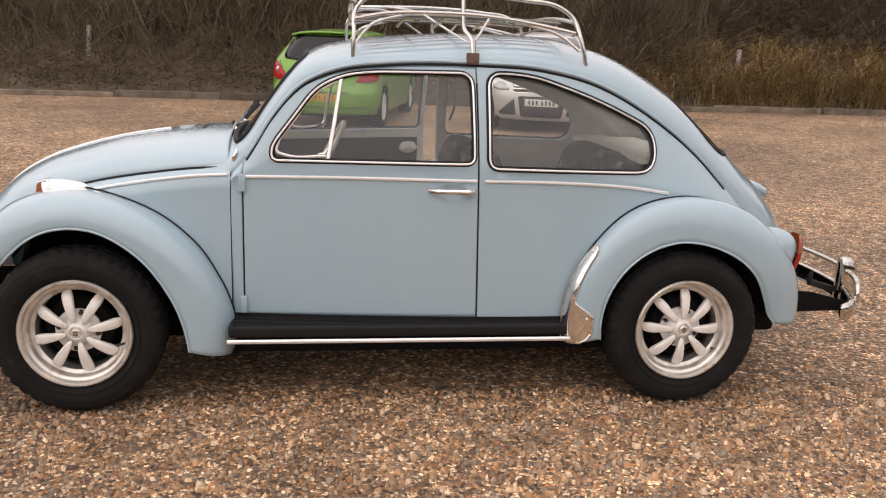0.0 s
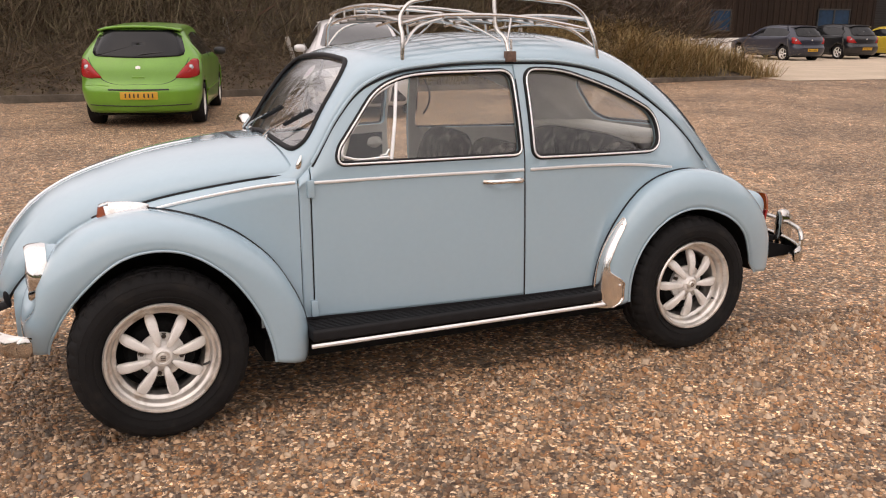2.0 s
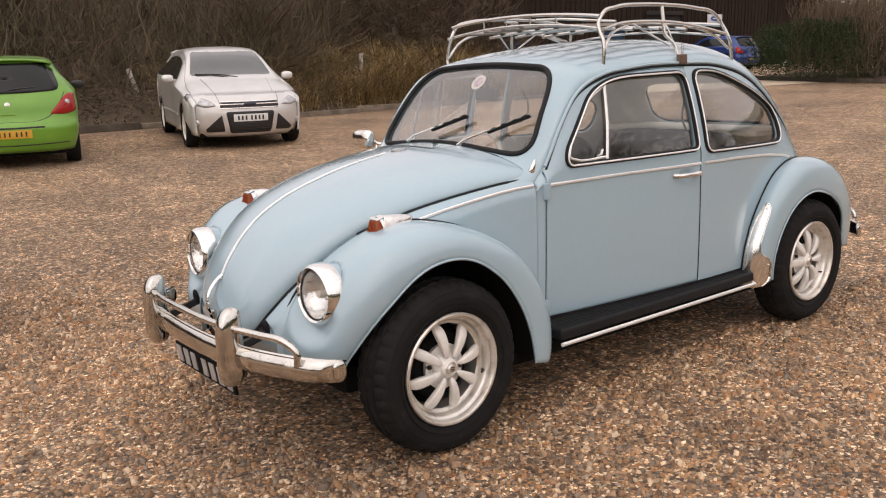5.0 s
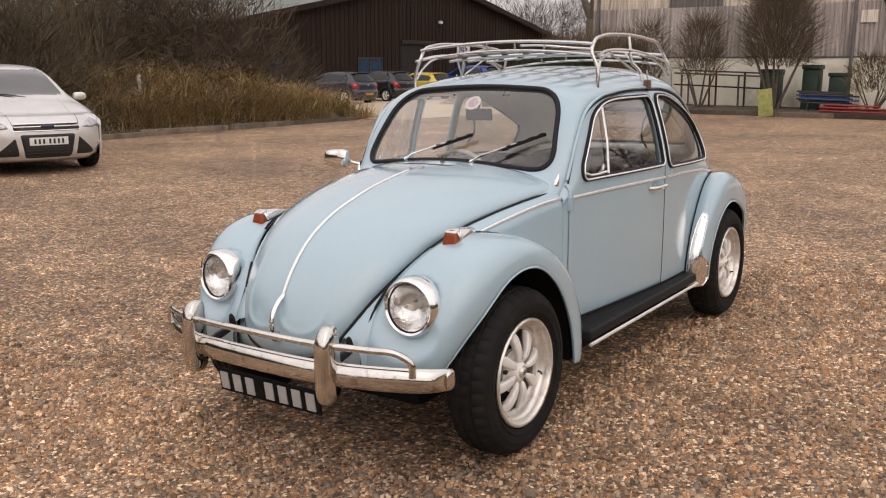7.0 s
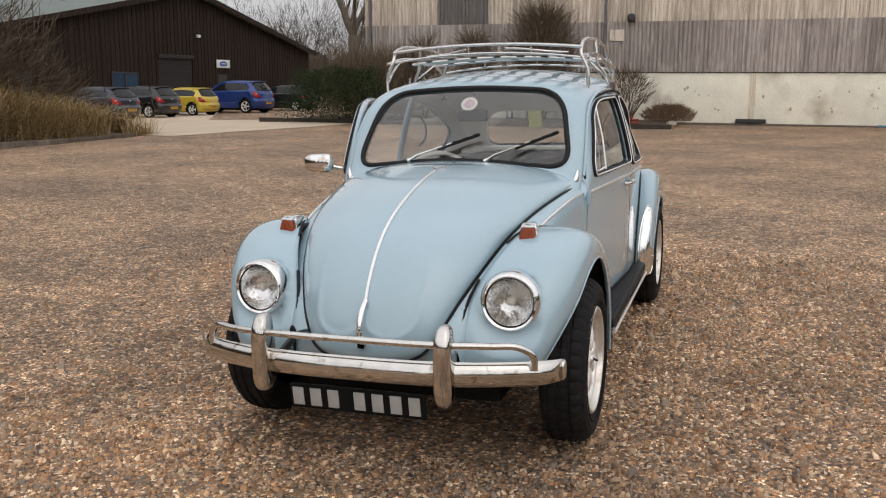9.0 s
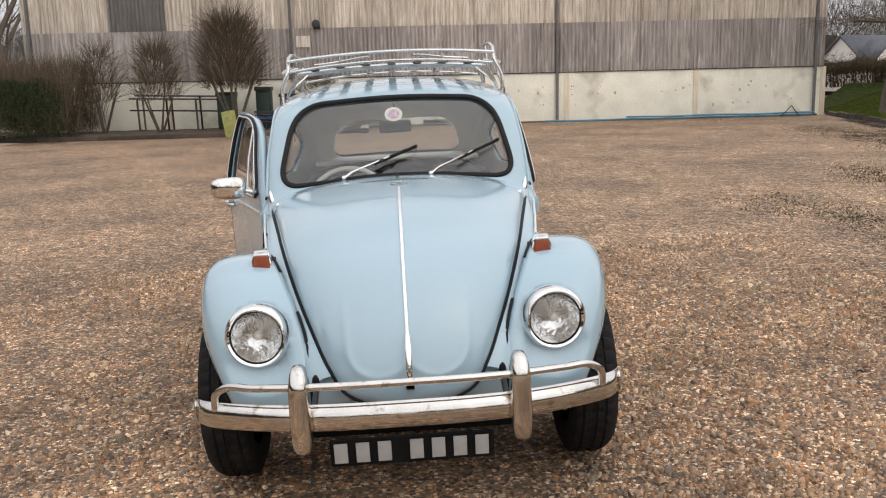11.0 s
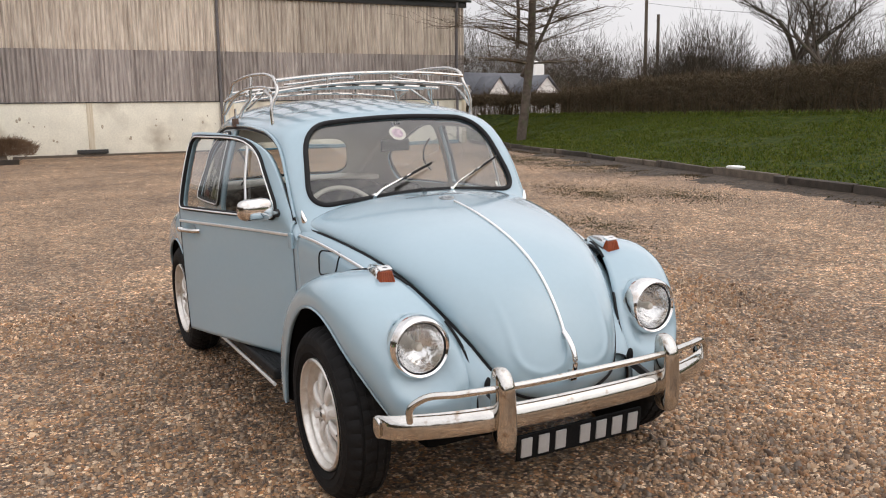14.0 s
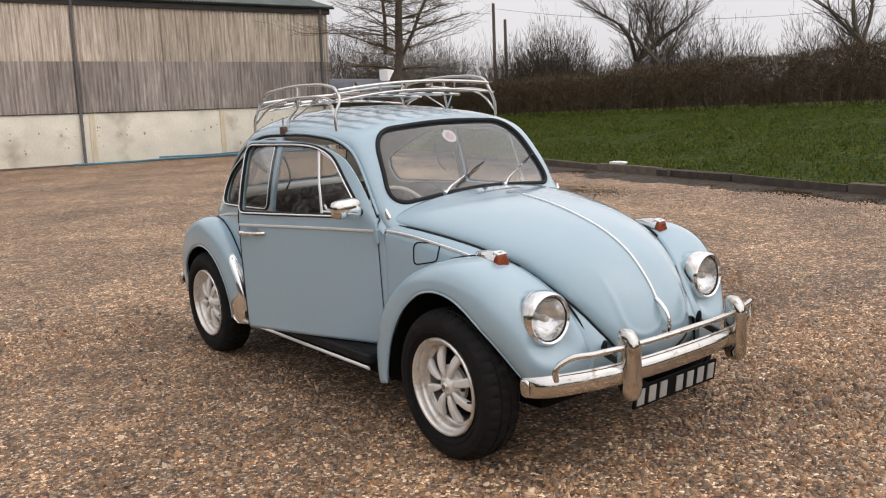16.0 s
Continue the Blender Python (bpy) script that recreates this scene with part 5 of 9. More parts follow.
# ---- bumpers, lamps and plate ----
def bumper(end):
    """A chrome blade bent round the corners, two overriders and an upper rail; end -1 is the front."""
    base, root, long = (-1.868, 0.172, 0.69) if end < 0 else (2.135, 0.115, 0.60)
    bx = lambda y: base - end * (root + (0.024 if y < 0 else 0.0)) * (abs(y) / long) ** 2.6
    bm = empty("bumper", None if end < 0 else pose(0, 0, -0.072), car)
    tagged(bm, "dulled chrome bumper with overriders and an upper rail")
    ys = np.linspace(-long, long, 61)
    prof = [(0.030, 0.036), (0.016, 0.043), (0.002, 0.038), (-0.008, 0.022), (-0.012, 0.0), (-0.010, -0.020), (-0.001, -0.036), (0.012, -0.042), (0.026, -0.037)]

    def blade(y, i):
        k = max(0, (abs(y) - long + 0.09) / 0.09)
        dx, dz = prof[int(i)]
        return (bx(y) - end * (dx * (1 + 0.3 * k) + 0.03 * k**4), y, 0.432 - 0.016 * (abs(y) / long) ** 2 + dz * (1 - 0.12 * k * k))
    v, f = sheet(blade, ys, range(len(prof)))
    if end > 0:
        f = [tuple(reversed(q)) for q in f]
    b = solid("blade", (v, f), [M["chrome_old"], M["under"]], bm, "dulled chrome bumper blade with a black inner side")
    thicken(b, 0.006, 1, -1.0)
    for s in (-1, 1):
        solid("blade_end", moved(blob(0.026, 0.012, 0.036, 14, 10, 0.7), pose(bx(s * long) - end * 0.042, s * (long - 0.003), 0.415)), M["chrome_old"], bm)
        x = bx(s * 0.335)
        ov = blob(0.045, 0.033, 0.138, 20, 20, 0.62)
        ov = ([(v[0] * (1.0 - 0.9 * min(0, v[2])) - end * 0.25 * max(0, v[2] - 0.085), v[1] * (1.0 - 1.6 * min(0, v[2] + 0.05)), v[2]) for v in ov[0]], ov[1])
        solid("overrider", moved(ov, pose(x + end * 0.006, s * 0.335, 0.462)), M["chrome_old"], bm, "tall chrome overrider")
        solid("bracket", moved(block(-0.075, 0.075, -0.008, 0.008, -0.015, 0.015, 0.006), pose(x - end * 0.085, s * 0.300, 0.452, 0, end * 16, 0)), M["black"], bm, "black bumper iron")
        solid("grommet", moved(blob(0.012, 0.013, 0.034, 12, 10), pose(x - end * 0.150, s * 0.300, 0.488, 0, end * 10, 0)), M["rubber"], bm, "black rubber grommet")
        if end > 0:
            v = [(1.66, s * 0.50, 0.385), (1.99, s * 0.50, 0.395), (2.02, s * 0.50, 0.435), (1.86, s * 0.50, 0.475), (1.66, s * 0.50, 0.49)]
            v = v + [(p, q - s * 0.02, r) for p, q, r in v]
            solid("side_iron", (v, [(0, 1, 2, 3, 4), (9, 8, 7, 6, 5)] + [(k, k + 5, (k + 1) % 5 + 5, (k + 1) % 5) for k in range(5)]), M["under"], bm, "black bumper side iron", False)
    e = long - 0.078
    rail = [(bx(e) - end * 0.002, -e, 0.440), (bx(e) - end * 0.002, -e + 0.002, 0.486), (bx(e - 0.04), -e + 0.037, 0.518)]
    mid = [(bx(y) + end * 0.008, y, 0.540 - 0.012 * (y / 0.48) ** 2) for y in np.linspace(-0.48, 0.48, 9) * long / 0.69]
    path = rail + mid + [(x, -y, z) for x, y, z in reversed(rail)]
    solid("upper_rail", tube(smooth_path(path, 80), 0.0125, 10), M["chrome_old"], bm, "chrome upper rail")
    return bm


bumper(-1)
bumper(1)


def number_plate():
    p = solid("number_plate", moved(block(-0.006, 0.006, -0.256, 0.256, -0.046, 0.046, 0.004), pose(-1.800, 0.004, 0.297, 0, -8, 0)), M["under"], car, "black plate with pale raised characters as plain bars")
    y = 0.225
    for k in range(7):
        wide = 0.042
        solid("character_bar", moved(block(-0.004, 0.003, -wide / 2, wide / 2, -0.034, 0.034, 0.002), pose(-1.806, y + 0.002, 0.297, 0, -8, 0)), M["white_text"], p)
        y -= 0.068 if k != 2 else 0.100


number_plate()


def headlamp(s):
    """Upright round lamp in the wing's nose, with a deep chrome ring."""
    h = empty("headlamp", pose(-1.592, s * 0.492, 0.627, 0, 3, -s * 3), car)
    tagged(h, "round headlamp with a deep chrome ring")
    solid("lamp_bowl", lathe([(0.096, 0.15), (0.104, 0.05), (0.104, 0.016)], 36, "x"), M["paint"], h)
    ring = []
    for k in range(48):
        a = 2 * math.pi * k / 48
        hood = 0.008 * max(0, math.sin(a))
        for r, d in ((0.108, 0.050), (0.110, 0.036), (0.1075, 0.012 - hood), (0.102, -0.004 - hood), (0.095, -0.011 - hood), (0.088, -0.006 - hood * 0.5), (0.085, 0.02)):
            ring.append((d, r * math.cos(a), r * math.sin(a)))
    f = [(k * 7 + i, k * 7 + i + 1, ((k + 1) % 48) * 7 + i + 1, ((k + 1) % 48) * 7 + i) for k in range(48) for i in range(6)]
    solid("chrome_ring", (ring, f), M["chrome"], h, "chrome headlamp ring")
    # black ring drawn for the shaded gap between chrome and lens
    solid("lens_gasket", tube([(0.001, 0.0865 * math.cos(a), 0.0865 * math.sin(a)) for a in np.linspace(0, 2 * math.pi, 40, endpoint=False)], 0.0036, 6, True), M["rubber"], h)
    solid("reflector", lathe([(0.086, 0.006), (0.078, 0.022), (0.062, 0.044), (0.040, 0.058), (0.016, 0.064), (0.0, 0.065)], 40, "x"), M["reflector"], h)
    solid("bulb", moved(lathe([(0.0, -0.026), (0.012, -0.022), (0.016, -0.006), (0.012, 0.012), (0.010, 0.03)], 16, "x"), pose(0.035, 0, 0)), M["cream"], h)
    # black disc added to imitate the dark reflection at the lamp's centre
    solid("bulb_shield", moved(lathe([(0.0, -0.004), (0.011, -0.002), (0.014, 0.010), (0.014, 0.014)], 20, "x"), pose(0.022, 0, 0)), M["black"], h)
    lens = solid("lamp_lens", lathe([(0.087, 0.002), (0.080, -0.004), (0.060, -0.012), (0.035, -0.017), (0.0, -0.019)], 40, "x"), M["lens"], h)
    lens.visible_shadow = False


def indicator(s):
    """Wing-top lamp: a chrome teardrop with an amber front."""
    d = empty("indicator", pose(-1.315, s * 0.497, 0.830, 0, -9, 0), car)
    tagged(d, "amber indicator in a chrome teardrop housing")
    def hull(u, v):
        a = math.pi * v
        k = max(0.0, 1 - u**1.5) ** 0.75
        c, t = math.cos(a), math.sin(a)
        return (-0.012 + 0.155 * u, 0.037 * k * (1 - 0.34 * abs(t) ** 1.5) * math.copysign(abs(c) ** 0.55, c), -0.030 + (0.020 + 0.044 * k) * abs(t) ** 0.6)
    solid("housing", sheet(hull, np.linspace(0, 1, 18), np.linspace(0, 1, 25)), M["chrome"], d, "chrome teardrop housing")
    def tapered(part_):
        """Narrower and leaning back towards the top."""
        return [(x + 0.35 * (z + 0.024), y * (1 - 6.6 * max(0.0, z + 0.024)), z) for x, y, z in part_[0]], part_[1]
    lens = solid("amber_lens", tapered(block(-0.044, -0.008, -0.033, 0.033, -0.024, 0.026, 0.006, 3)), M["amber"], d, "ribbed amber lens")
    for k in range(6):
        y = -0.025 + 0.010 * k
        solid("lens_rib", tapered(block(-0.0465, -0.040, y - 0.0022, y + 0.0022, -0.021, 0.021, 0.0015)), M["amber"], lens)
    solid("lamp_base", block(-0.048, 0.10, -0.038, 0.038, -0.040, -0.021, 0.008), M["rubber"], d, "black rubber base")
    solid("lens_edge", tapered(block(-0.014, -0.004, -0.039, 0.039, -0.026, 0.034, 0.005)), M["chrome"], d, "bright rim")
    solid("lens_cap", moved(block(-0.026, 0.012, -0.0245, 0.0245, -0.003, 0.003, 0.003), pose(-0.002, 0, 0.031, 0, -8, 0)), M["chrome"], d, "bright top")


def tail_lamp(s):
    t = empty("tail_lamp", pose(1.588, s * 0.582, 0.612, 0, 12, 0), car)
    tagged(t, "oval tail lamp, amber over red")
    solid("housing", moved(blob(0.10, 0.075, 0.10, 20, 14, 0.8), pose(0.0, 0, 0)), M["paint"], t)
    def half(z0, z1):
        def fn(u, v):
            z, a = z0 + (z1 - z0) * u, -math.pi / 2 + math.pi * v
            w = 0.062 * math.sqrt(max(0.05, 1 - (z / 0.105) ** 2))
            return (0.085 + 0.045 * math.cos(a) * math.sqrt(max(0.0, 1 - (z / 0.115) ** 2)), w * math.sin(a), z)
        return sheet(fn, np.linspace(0, 1, 8), np.linspace(0, 1, 14))
    solid("amber_lens", half(0.02, 0.095), M["amber"], t, "amber upper lens")
    solid("red_lens", half(-0.095, 0.018), M["red_lens"], t, "red lower lens")


def plate_lamp():
    """Painted teardrop housing over the rear plate, with a small lens below."""
    d = empty("plate_lamp", pose(1.790, 0, 0.792, 0, 26, 0), car)
    tagged(d, "pale blue teardrop lamp housing on the engine lid")
    solid("housing", blob(0.068, 0.060, 0.026, 20, 12, 0.85), M["paint"], d)
    solid("lamp_lens", block(-0.005, 0.050, -0.035, 0.035, -0.030, -0.020, 0.004), M["lamp_clear"], d, "clear lens")


plate_lamp()
for s in (-1, 1):
    headlamp(s)
    indicator(s)
    tail_lamp(s)


def wiper(y, length, lean):
    w = empty("wiper", None, car)
    tagged(w, "chrome wiper arm with a black blade")
    z0 = 1.034
    foot = np.array((BODY.front_x(abs(y), z0, -0.66, -0.3) - 0.012, y, z0))
    def on(t, out):
        yy, z = y - length * math.cos(radians(lean)) * t, z0 + length * math.sin(radians(lean)) * t
        return np.array((BODY.front_x(abs(yy), z, -0.66, -0.3) - out, yy, z + out * 0.7))
    solid("arm", tube([foot + np.array((0.004, 0, -0.012)), foot + np.array((-0.012, 0, 0.004))] + [on(t, 0.024) for t in (0.12, 0.35, 0.62)], [0.0065, 0.0065, 0.0045, 0.0034, 0.003], 8), M["chrome"], w, "chrome wiper arm")
    solid("pivot", moved(lathe([(0, 0.016), (0.008, 0.014), (0.012, 0), (0.012, -0.012)], 16, "z"), pose(*foot, 0, -40, 0)), M["chrome"], w)
    solid("blade", tube([on(t, 0.016) for t in np.linspace(0.40, 1.0, 10)], 0.006, 6, False, (0.004, 0.010, (-0.7, 0, 0.7))), M["black"], w, "black wiper blade")
    for t in (0.48, 0.62, 0.78, 0.92):
        solid("blade_claw", tube([on(t, 0.012), on(t, 0.026), on(t + 0.06, 0.026)], 0.003, 5), M["black"], w)


wiper(-0.141, 0.330, 20.5)
wiper(0.231, 0.338, 18.5)


# ---- cabin ----
def seat(x, y, wide, back_h, deep=0.46):
    s = empty("seat", pose(x, y, 0.30), car)
    tagged(s, "seat with a dark mottled fabric cover")
    solid("cushion", moved(blob(deep / 2, wide / 2, 0.10, 24, 14, 0.5), pose(0, 0, 0.16, 0, -6, 0)), M["seat"], s)
    solid("backrest", moved(blob(0.075, wide / 2, back_h / 2, 24, 16, 0.5), pose(deep / 2 + 0.06, 0, 0.16 + back_h / 2, 0, 14, 0)), M["seat"], s)
    solid("seat_base", block(-0.20, 0.20, -wide / 2 + 0.05, wide / 2 - 0.05, 0.0, 0.10, 0.02), M["under"], s)


def cabin():
    seat(0.05, -0.29, 0.48, 0.53)
    seat(0.05, 0.29, 0.48, 0.53)
    seat(0.68, 0.0, 1.10, 0.52)
    solid("cabin_floor", block(-0.66, 1.0, -0.55, 0.55, 0.30, 0.325), M["carpet"], car, "charcoal carpet")
    solid("parcel_shelf", join(block(1.01, 1.18, -0.50, 0.50, 0.955, 0.985, 0.012), block(1.17, 1.32, -0.42, 0.42, 0.955, 0.985, 0.012)), M["cream"], car, "cream parcel shelf")
    d = solid("dashboard", block(-0.62, -0.545, -0.535, 0.535, 0.72, 0.985, 0.03, 3), M["paint"], car, "painted metal dashboard")
    solid("dash_pad", block(-0.600, -0.53, -0.455, 0.455, 0.975, 1.012, 0.015, 3), M["vinyl"], d, "black dash pad")
    solid("speedometer", moved(lathe([(0.0, 0.006), (0.05, 0.006), (0.056, 0.012), (0.058, 0.0)], 32, "x"), pose(-0.545, 0.24, 0.88)), M["black"], d)
    for s in (-1, 1):
        p = solid("glove_tray", block(-0.20, -0.02, s * 0.58 - 0.02, s * 0.58 + 0.02, 0.44, 0.60, 0.012), M["vinyl"], car)
    # steering wheel on its column
    sw = empty("steering_wheel", pose(-0.275, 0.235, 0.865, 0, -62, 0), car)
    tagged(sw, "thin cream steering wheel")
    solid("wheel_rim", tube([(0.198 * math.cos(a), 0.198 * math.sin(a), 0) for a in np.linspace(0, 2 * math.pi, 56, endpoint=False)], 0.0115, 10, True), M["cream"], sw, "cream steering wheel rim")
    solid("boss", moved(lathe([(0, 0.016), (0.026, 0.013), (0.036, 0.0), (0.030, -0.02)], 24, "z"), pose(0, 0, -0.02)), M["black"], sw)
    for a in (0, 180):
        solid("wheel_spoke", moved(tube([(0.03, 0, -0.022), (0.12, 0, -0.016), (0.196, 0, 0)], 0.008, 8), pose(0, 0, 0, 0, 0, a + 90)), M["cream"], sw)
    solid("column", tube([(0, 0, -0.03), (0, 0, -0.36)], 0.02, 12), M["black"], sw)
    m = empty("interior_mirror", pose(-0.365, 0.0, 1.235, 0, -6, 0), car)
    tagged(m, "grey interior mirror on a dark stem")
    solid("mirror_head", block(-0.010, 0.010, -0.072, 0.072, -0.028, 0.028, 0.010, 3), M["vinyl"], m)
    solid("mirror_stem", tube([(0, 0, 0.025), (0.02, 0, 0.07), (0.03, 0, 0.10)], 0.006, 8), M["vinyl"], m)
    # round sticker on the inside of the screen
    x = BODY.front_x(0.0, 1.297, -0.66, -0.3)
    st = solid("screen_sticker", moved(lathe([(0.0, 0.001), (0.040, 0.001), (0.040, -0.001), (0, -0.001)], 32, "x"), pose(x + 0.013, 0.004, 1.290, 0, 41, 0)), M["cream"], car, "round pale sticker with a faded red centre")
    solid("sticker_centre", moved(lathe([(0.0, -0.0016), (0.027, -0.0016), (0.027, 0.001)], 28, "x"), pose(x + 0.013, 0.004, 1.290, 0, 41, 0)), M["red_faded"], st)
    # grab strap loops beside the rear seat
    for s in (-1, 1):
        solid("grab_strap", tube(smooth_path([(0.37, s * 0.548, 1.22), (0.385, s * 0.52, 1.17), (0.38, s * 0.515, 1.09), (0.365, s * 0.55, 1.04)], 20), 0.005, 8), M["vinyl"], car, "black grab strap")


M["red_faded"] = material("faded_red_print", (0.60, 0.42, 0.50), 0.6, vary=0.4, scale=60)
cabin()


# ---- roof rack, clamped to the gutters ----
def roof_rack():
    r = empty("roof_rack", pose(0, 0, 0, math.degrees(SLOPE), 0, 0))
    tagged(r, "silver tubular steel roof rack on the pale blue roof", "roof rack")
    def side_rail(s):
        # arched top bar with upright ends, and a second bar below
        y0, y1 = 0.518, 0.485
        gut = lambda x: float(BODY.zd(x)) + 0.012
        dz = -0.012 if s > 0 else 0.0
        top = [(-0.170, s * y0, gut(-0.17)), (-0.167, s * y0, 1.44), (-0.162, s * y1, 1.522), (-0.130, s * y1, 1.566), (-0.05, s * y1, 1.588), (0.13, s * y1, 1.600), (0.30, s * y1, 1.600), (0.50, s * y1, 1.588),
               (0.64, s * y1, 1.566), (0.693, s * y1, 1.530), (0.722, s * y0, 1.45), (0.758, s * y0, gut(0.758))]
        top = top[:1] + [(x, y, z + dz) for x, y, z in top[1:-1]] + top[-1:]
        solid("side_bar", tube(smooth_path(top, 90), 0.0085, 10), M["rack"], r, "bright steel side hoop")
        low = [(-0.165, s * y0, 1.495), (-0.05, s * 0.50, 1.518), (0.15, s * 0.50, 1.528), (0.35, s * 0.50, 1.522), (0.55, s * 0.50, 1.498), (0.70, s * y0, 1.470)]
        solid("lower_bar", tube(smooth_path(low, 50), 0.0068, 8), M["rack"], r)
        brace = [(-0.165, s * y0, 1.40), (-0.10, s * 0.50, 1.475), (0.02, s * 0.49, 1.515), (0.05, s * 0.46, 1.522)]
        solid("brace", tube(smooth_path(brace, 30), 0.0065, 8), M["rack"], r)
        brace = [(0.722, s * y0, 1.40), (0.65, s * 0.50, 1.455), (0.52, s * 0.49, 1.495), (0.45, s * 0.46, 1.510)]
        solid("brace", tube(smooth_path(brace, 30), 0.0065, 8), M["rack"], r)
        post = [(0.255, s * y1, 1.598), (0.255, s * 0.495, 1.52), (0.258, s * 0.50, 1.475), (0.285, s * 0.53, 1.430), (0.290, s * 0.55, 1.38)]
        solid("centre_post", tube(smooth_path(post, 30), 0.0085, 8), M["rack"], r)
        solid("strut", tube([(0.29, s * 0.54, 1.41), (0.37, s * 0.42, 1.515)], 0.005, 6), M["rack"], r)
        solid("strut", tube([(0.27, s * 0.52, 1.42), (0.10, s * 0.44, 1.525)], 0.005, 6), M["rack"], r)
        solid("clamp", moved(block(-0.024, 0.024, -0.012, 0.012, -0.024, 0.020, 0.004), pose(0.285, s * 0.576, 1.362)), M["rust"], r, "brown gutter clamp")
        solid("clamp_bolt", tube([(0.292, s * 0.572, 1.37), (0.292, s * 0.570, 1.43)], 0.0055, 8), M["rack"], r)
        for x in (-0.17, 0.758):
            solid("foot", moved(block(-0.030, 0.030, -0.010, 0.010, -0.006, 0.006, 0.003), pose(x, s * 0.522, gut(x))), M["black"], r)
    for s in (-1, 1):
        side_rail(s)
    for x0, lift in ((-0.155, -0.006), (0.70, -0.045)):
        for z, b in ((1.556, 0.026), (1.506, 0.034)):
            p = [(x0 - 0.010 * (1 - (y / 0.49) ** 2), y, z + lift + b * (1 - (y / 0.49) ** 2)) for y in np.linspace(-0.487, 0.487, 30)]
            solid("cross_bar", tube(p, 0.0078 if z > 1.55 else 0.0058, 8), M["rack"], r)
        for y in (-0.24, -0.08, 0.08, 0.24):
            k = 1 - (y / 0.49) ** 2
            solid("upright", tube([(x0 - 0.01 * k, y, 1.506 + lift + 0.034 * k), (x0 - 0.01 * k, y, 1.556 + lift + 0.026 * k)], 0.0048, 6), M["rack"], r)
    for y in np.linspace(-0.38, 0.38, 7):
        k = 1 - (y / 0.49) ** 2
        p = [(x, y, 1.498 + 0.024 * k + 0.012 * (1 - ((x - 0.26) / 0.42) ** 2)) for x in np.linspace(-0.14, 0.67, 14)]
        solid("slat", tube(p, 0.02, 8, False, (0.020, 0.006, (0, 0, 1))), M["slat"], r, "weathered floor slat")
    for x in (0.08, 0.26, 0.46):
        p = [(x, y, 1.484 + 0.026 * (1 - (y / 0.49) ** 2) + 0.012 * (1 - ((x - 0.26) / 0.42) ** 2)) for y in np.linspace(-0.47, 0.47, 20)]
        solid("floor_bar", tube(p, 0.0075, 8), M["rack"], r)
    # the third bar of the front guard bows back over the load floor
    for s in (-1, 1):
        p = smooth_path([(-0.15, s * 0.10, 1.555), (-0.02, s * 0.16, 1.556), (0.05, s * 0.26, 1.545), (0.07, s * 0.38, 1.535)], 24)
        solid("inner_hoop", tube(p, 0.006, 8), M["rack"], r)


roof_rack()
# ---- the yard and its surroundings ----
def ground_z(x, y):
    fade = 1.0 if x < 8 else max(0.25, 1 - 0.75 * (x - 8) / 16)
    low = -0.20 * max(0.0, min(1.0, (y - 15) / 10)) * max(0.0, min(1.0, (x - 14) / 6))
    return -0.0262 * 3.2 * math.tanh(y / 3.2) * fade + low


def ground():
    xs = np.unique(np.r_[np.linspace(-8, 12, 61), np.linspace(12, 60, 40), np.linspace(-40, -8, 24), -1500, -400, -120, 120, 400, 1500])
    ys = np.unique(np.r_[np.linspace(-8, 8, 49), np.linspace(8, 60, 40), np.linspace(-50, -8, 24), -1500, -400, -120, 120, 400, 1500])

    def h(x, y):
        rut = 0.012 * noise.noise(Vector((x * 0.6, y * 0.6, 0))) if abs(x) < 40 and abs(y) < 40 else 0
        near = math.hypot(max(0, abs(x) - 1.6), max(0, abs(y) - 1.0))
        return (x, y, ground_z(x, y) + rut * min(1, near))
    v, f = sheet(h, xs, ys)
    tagged(solid("ground", (v, f), M["gravel"]), "brown washed gravel yard with damp patches", "ground", kind="structure")


ground()


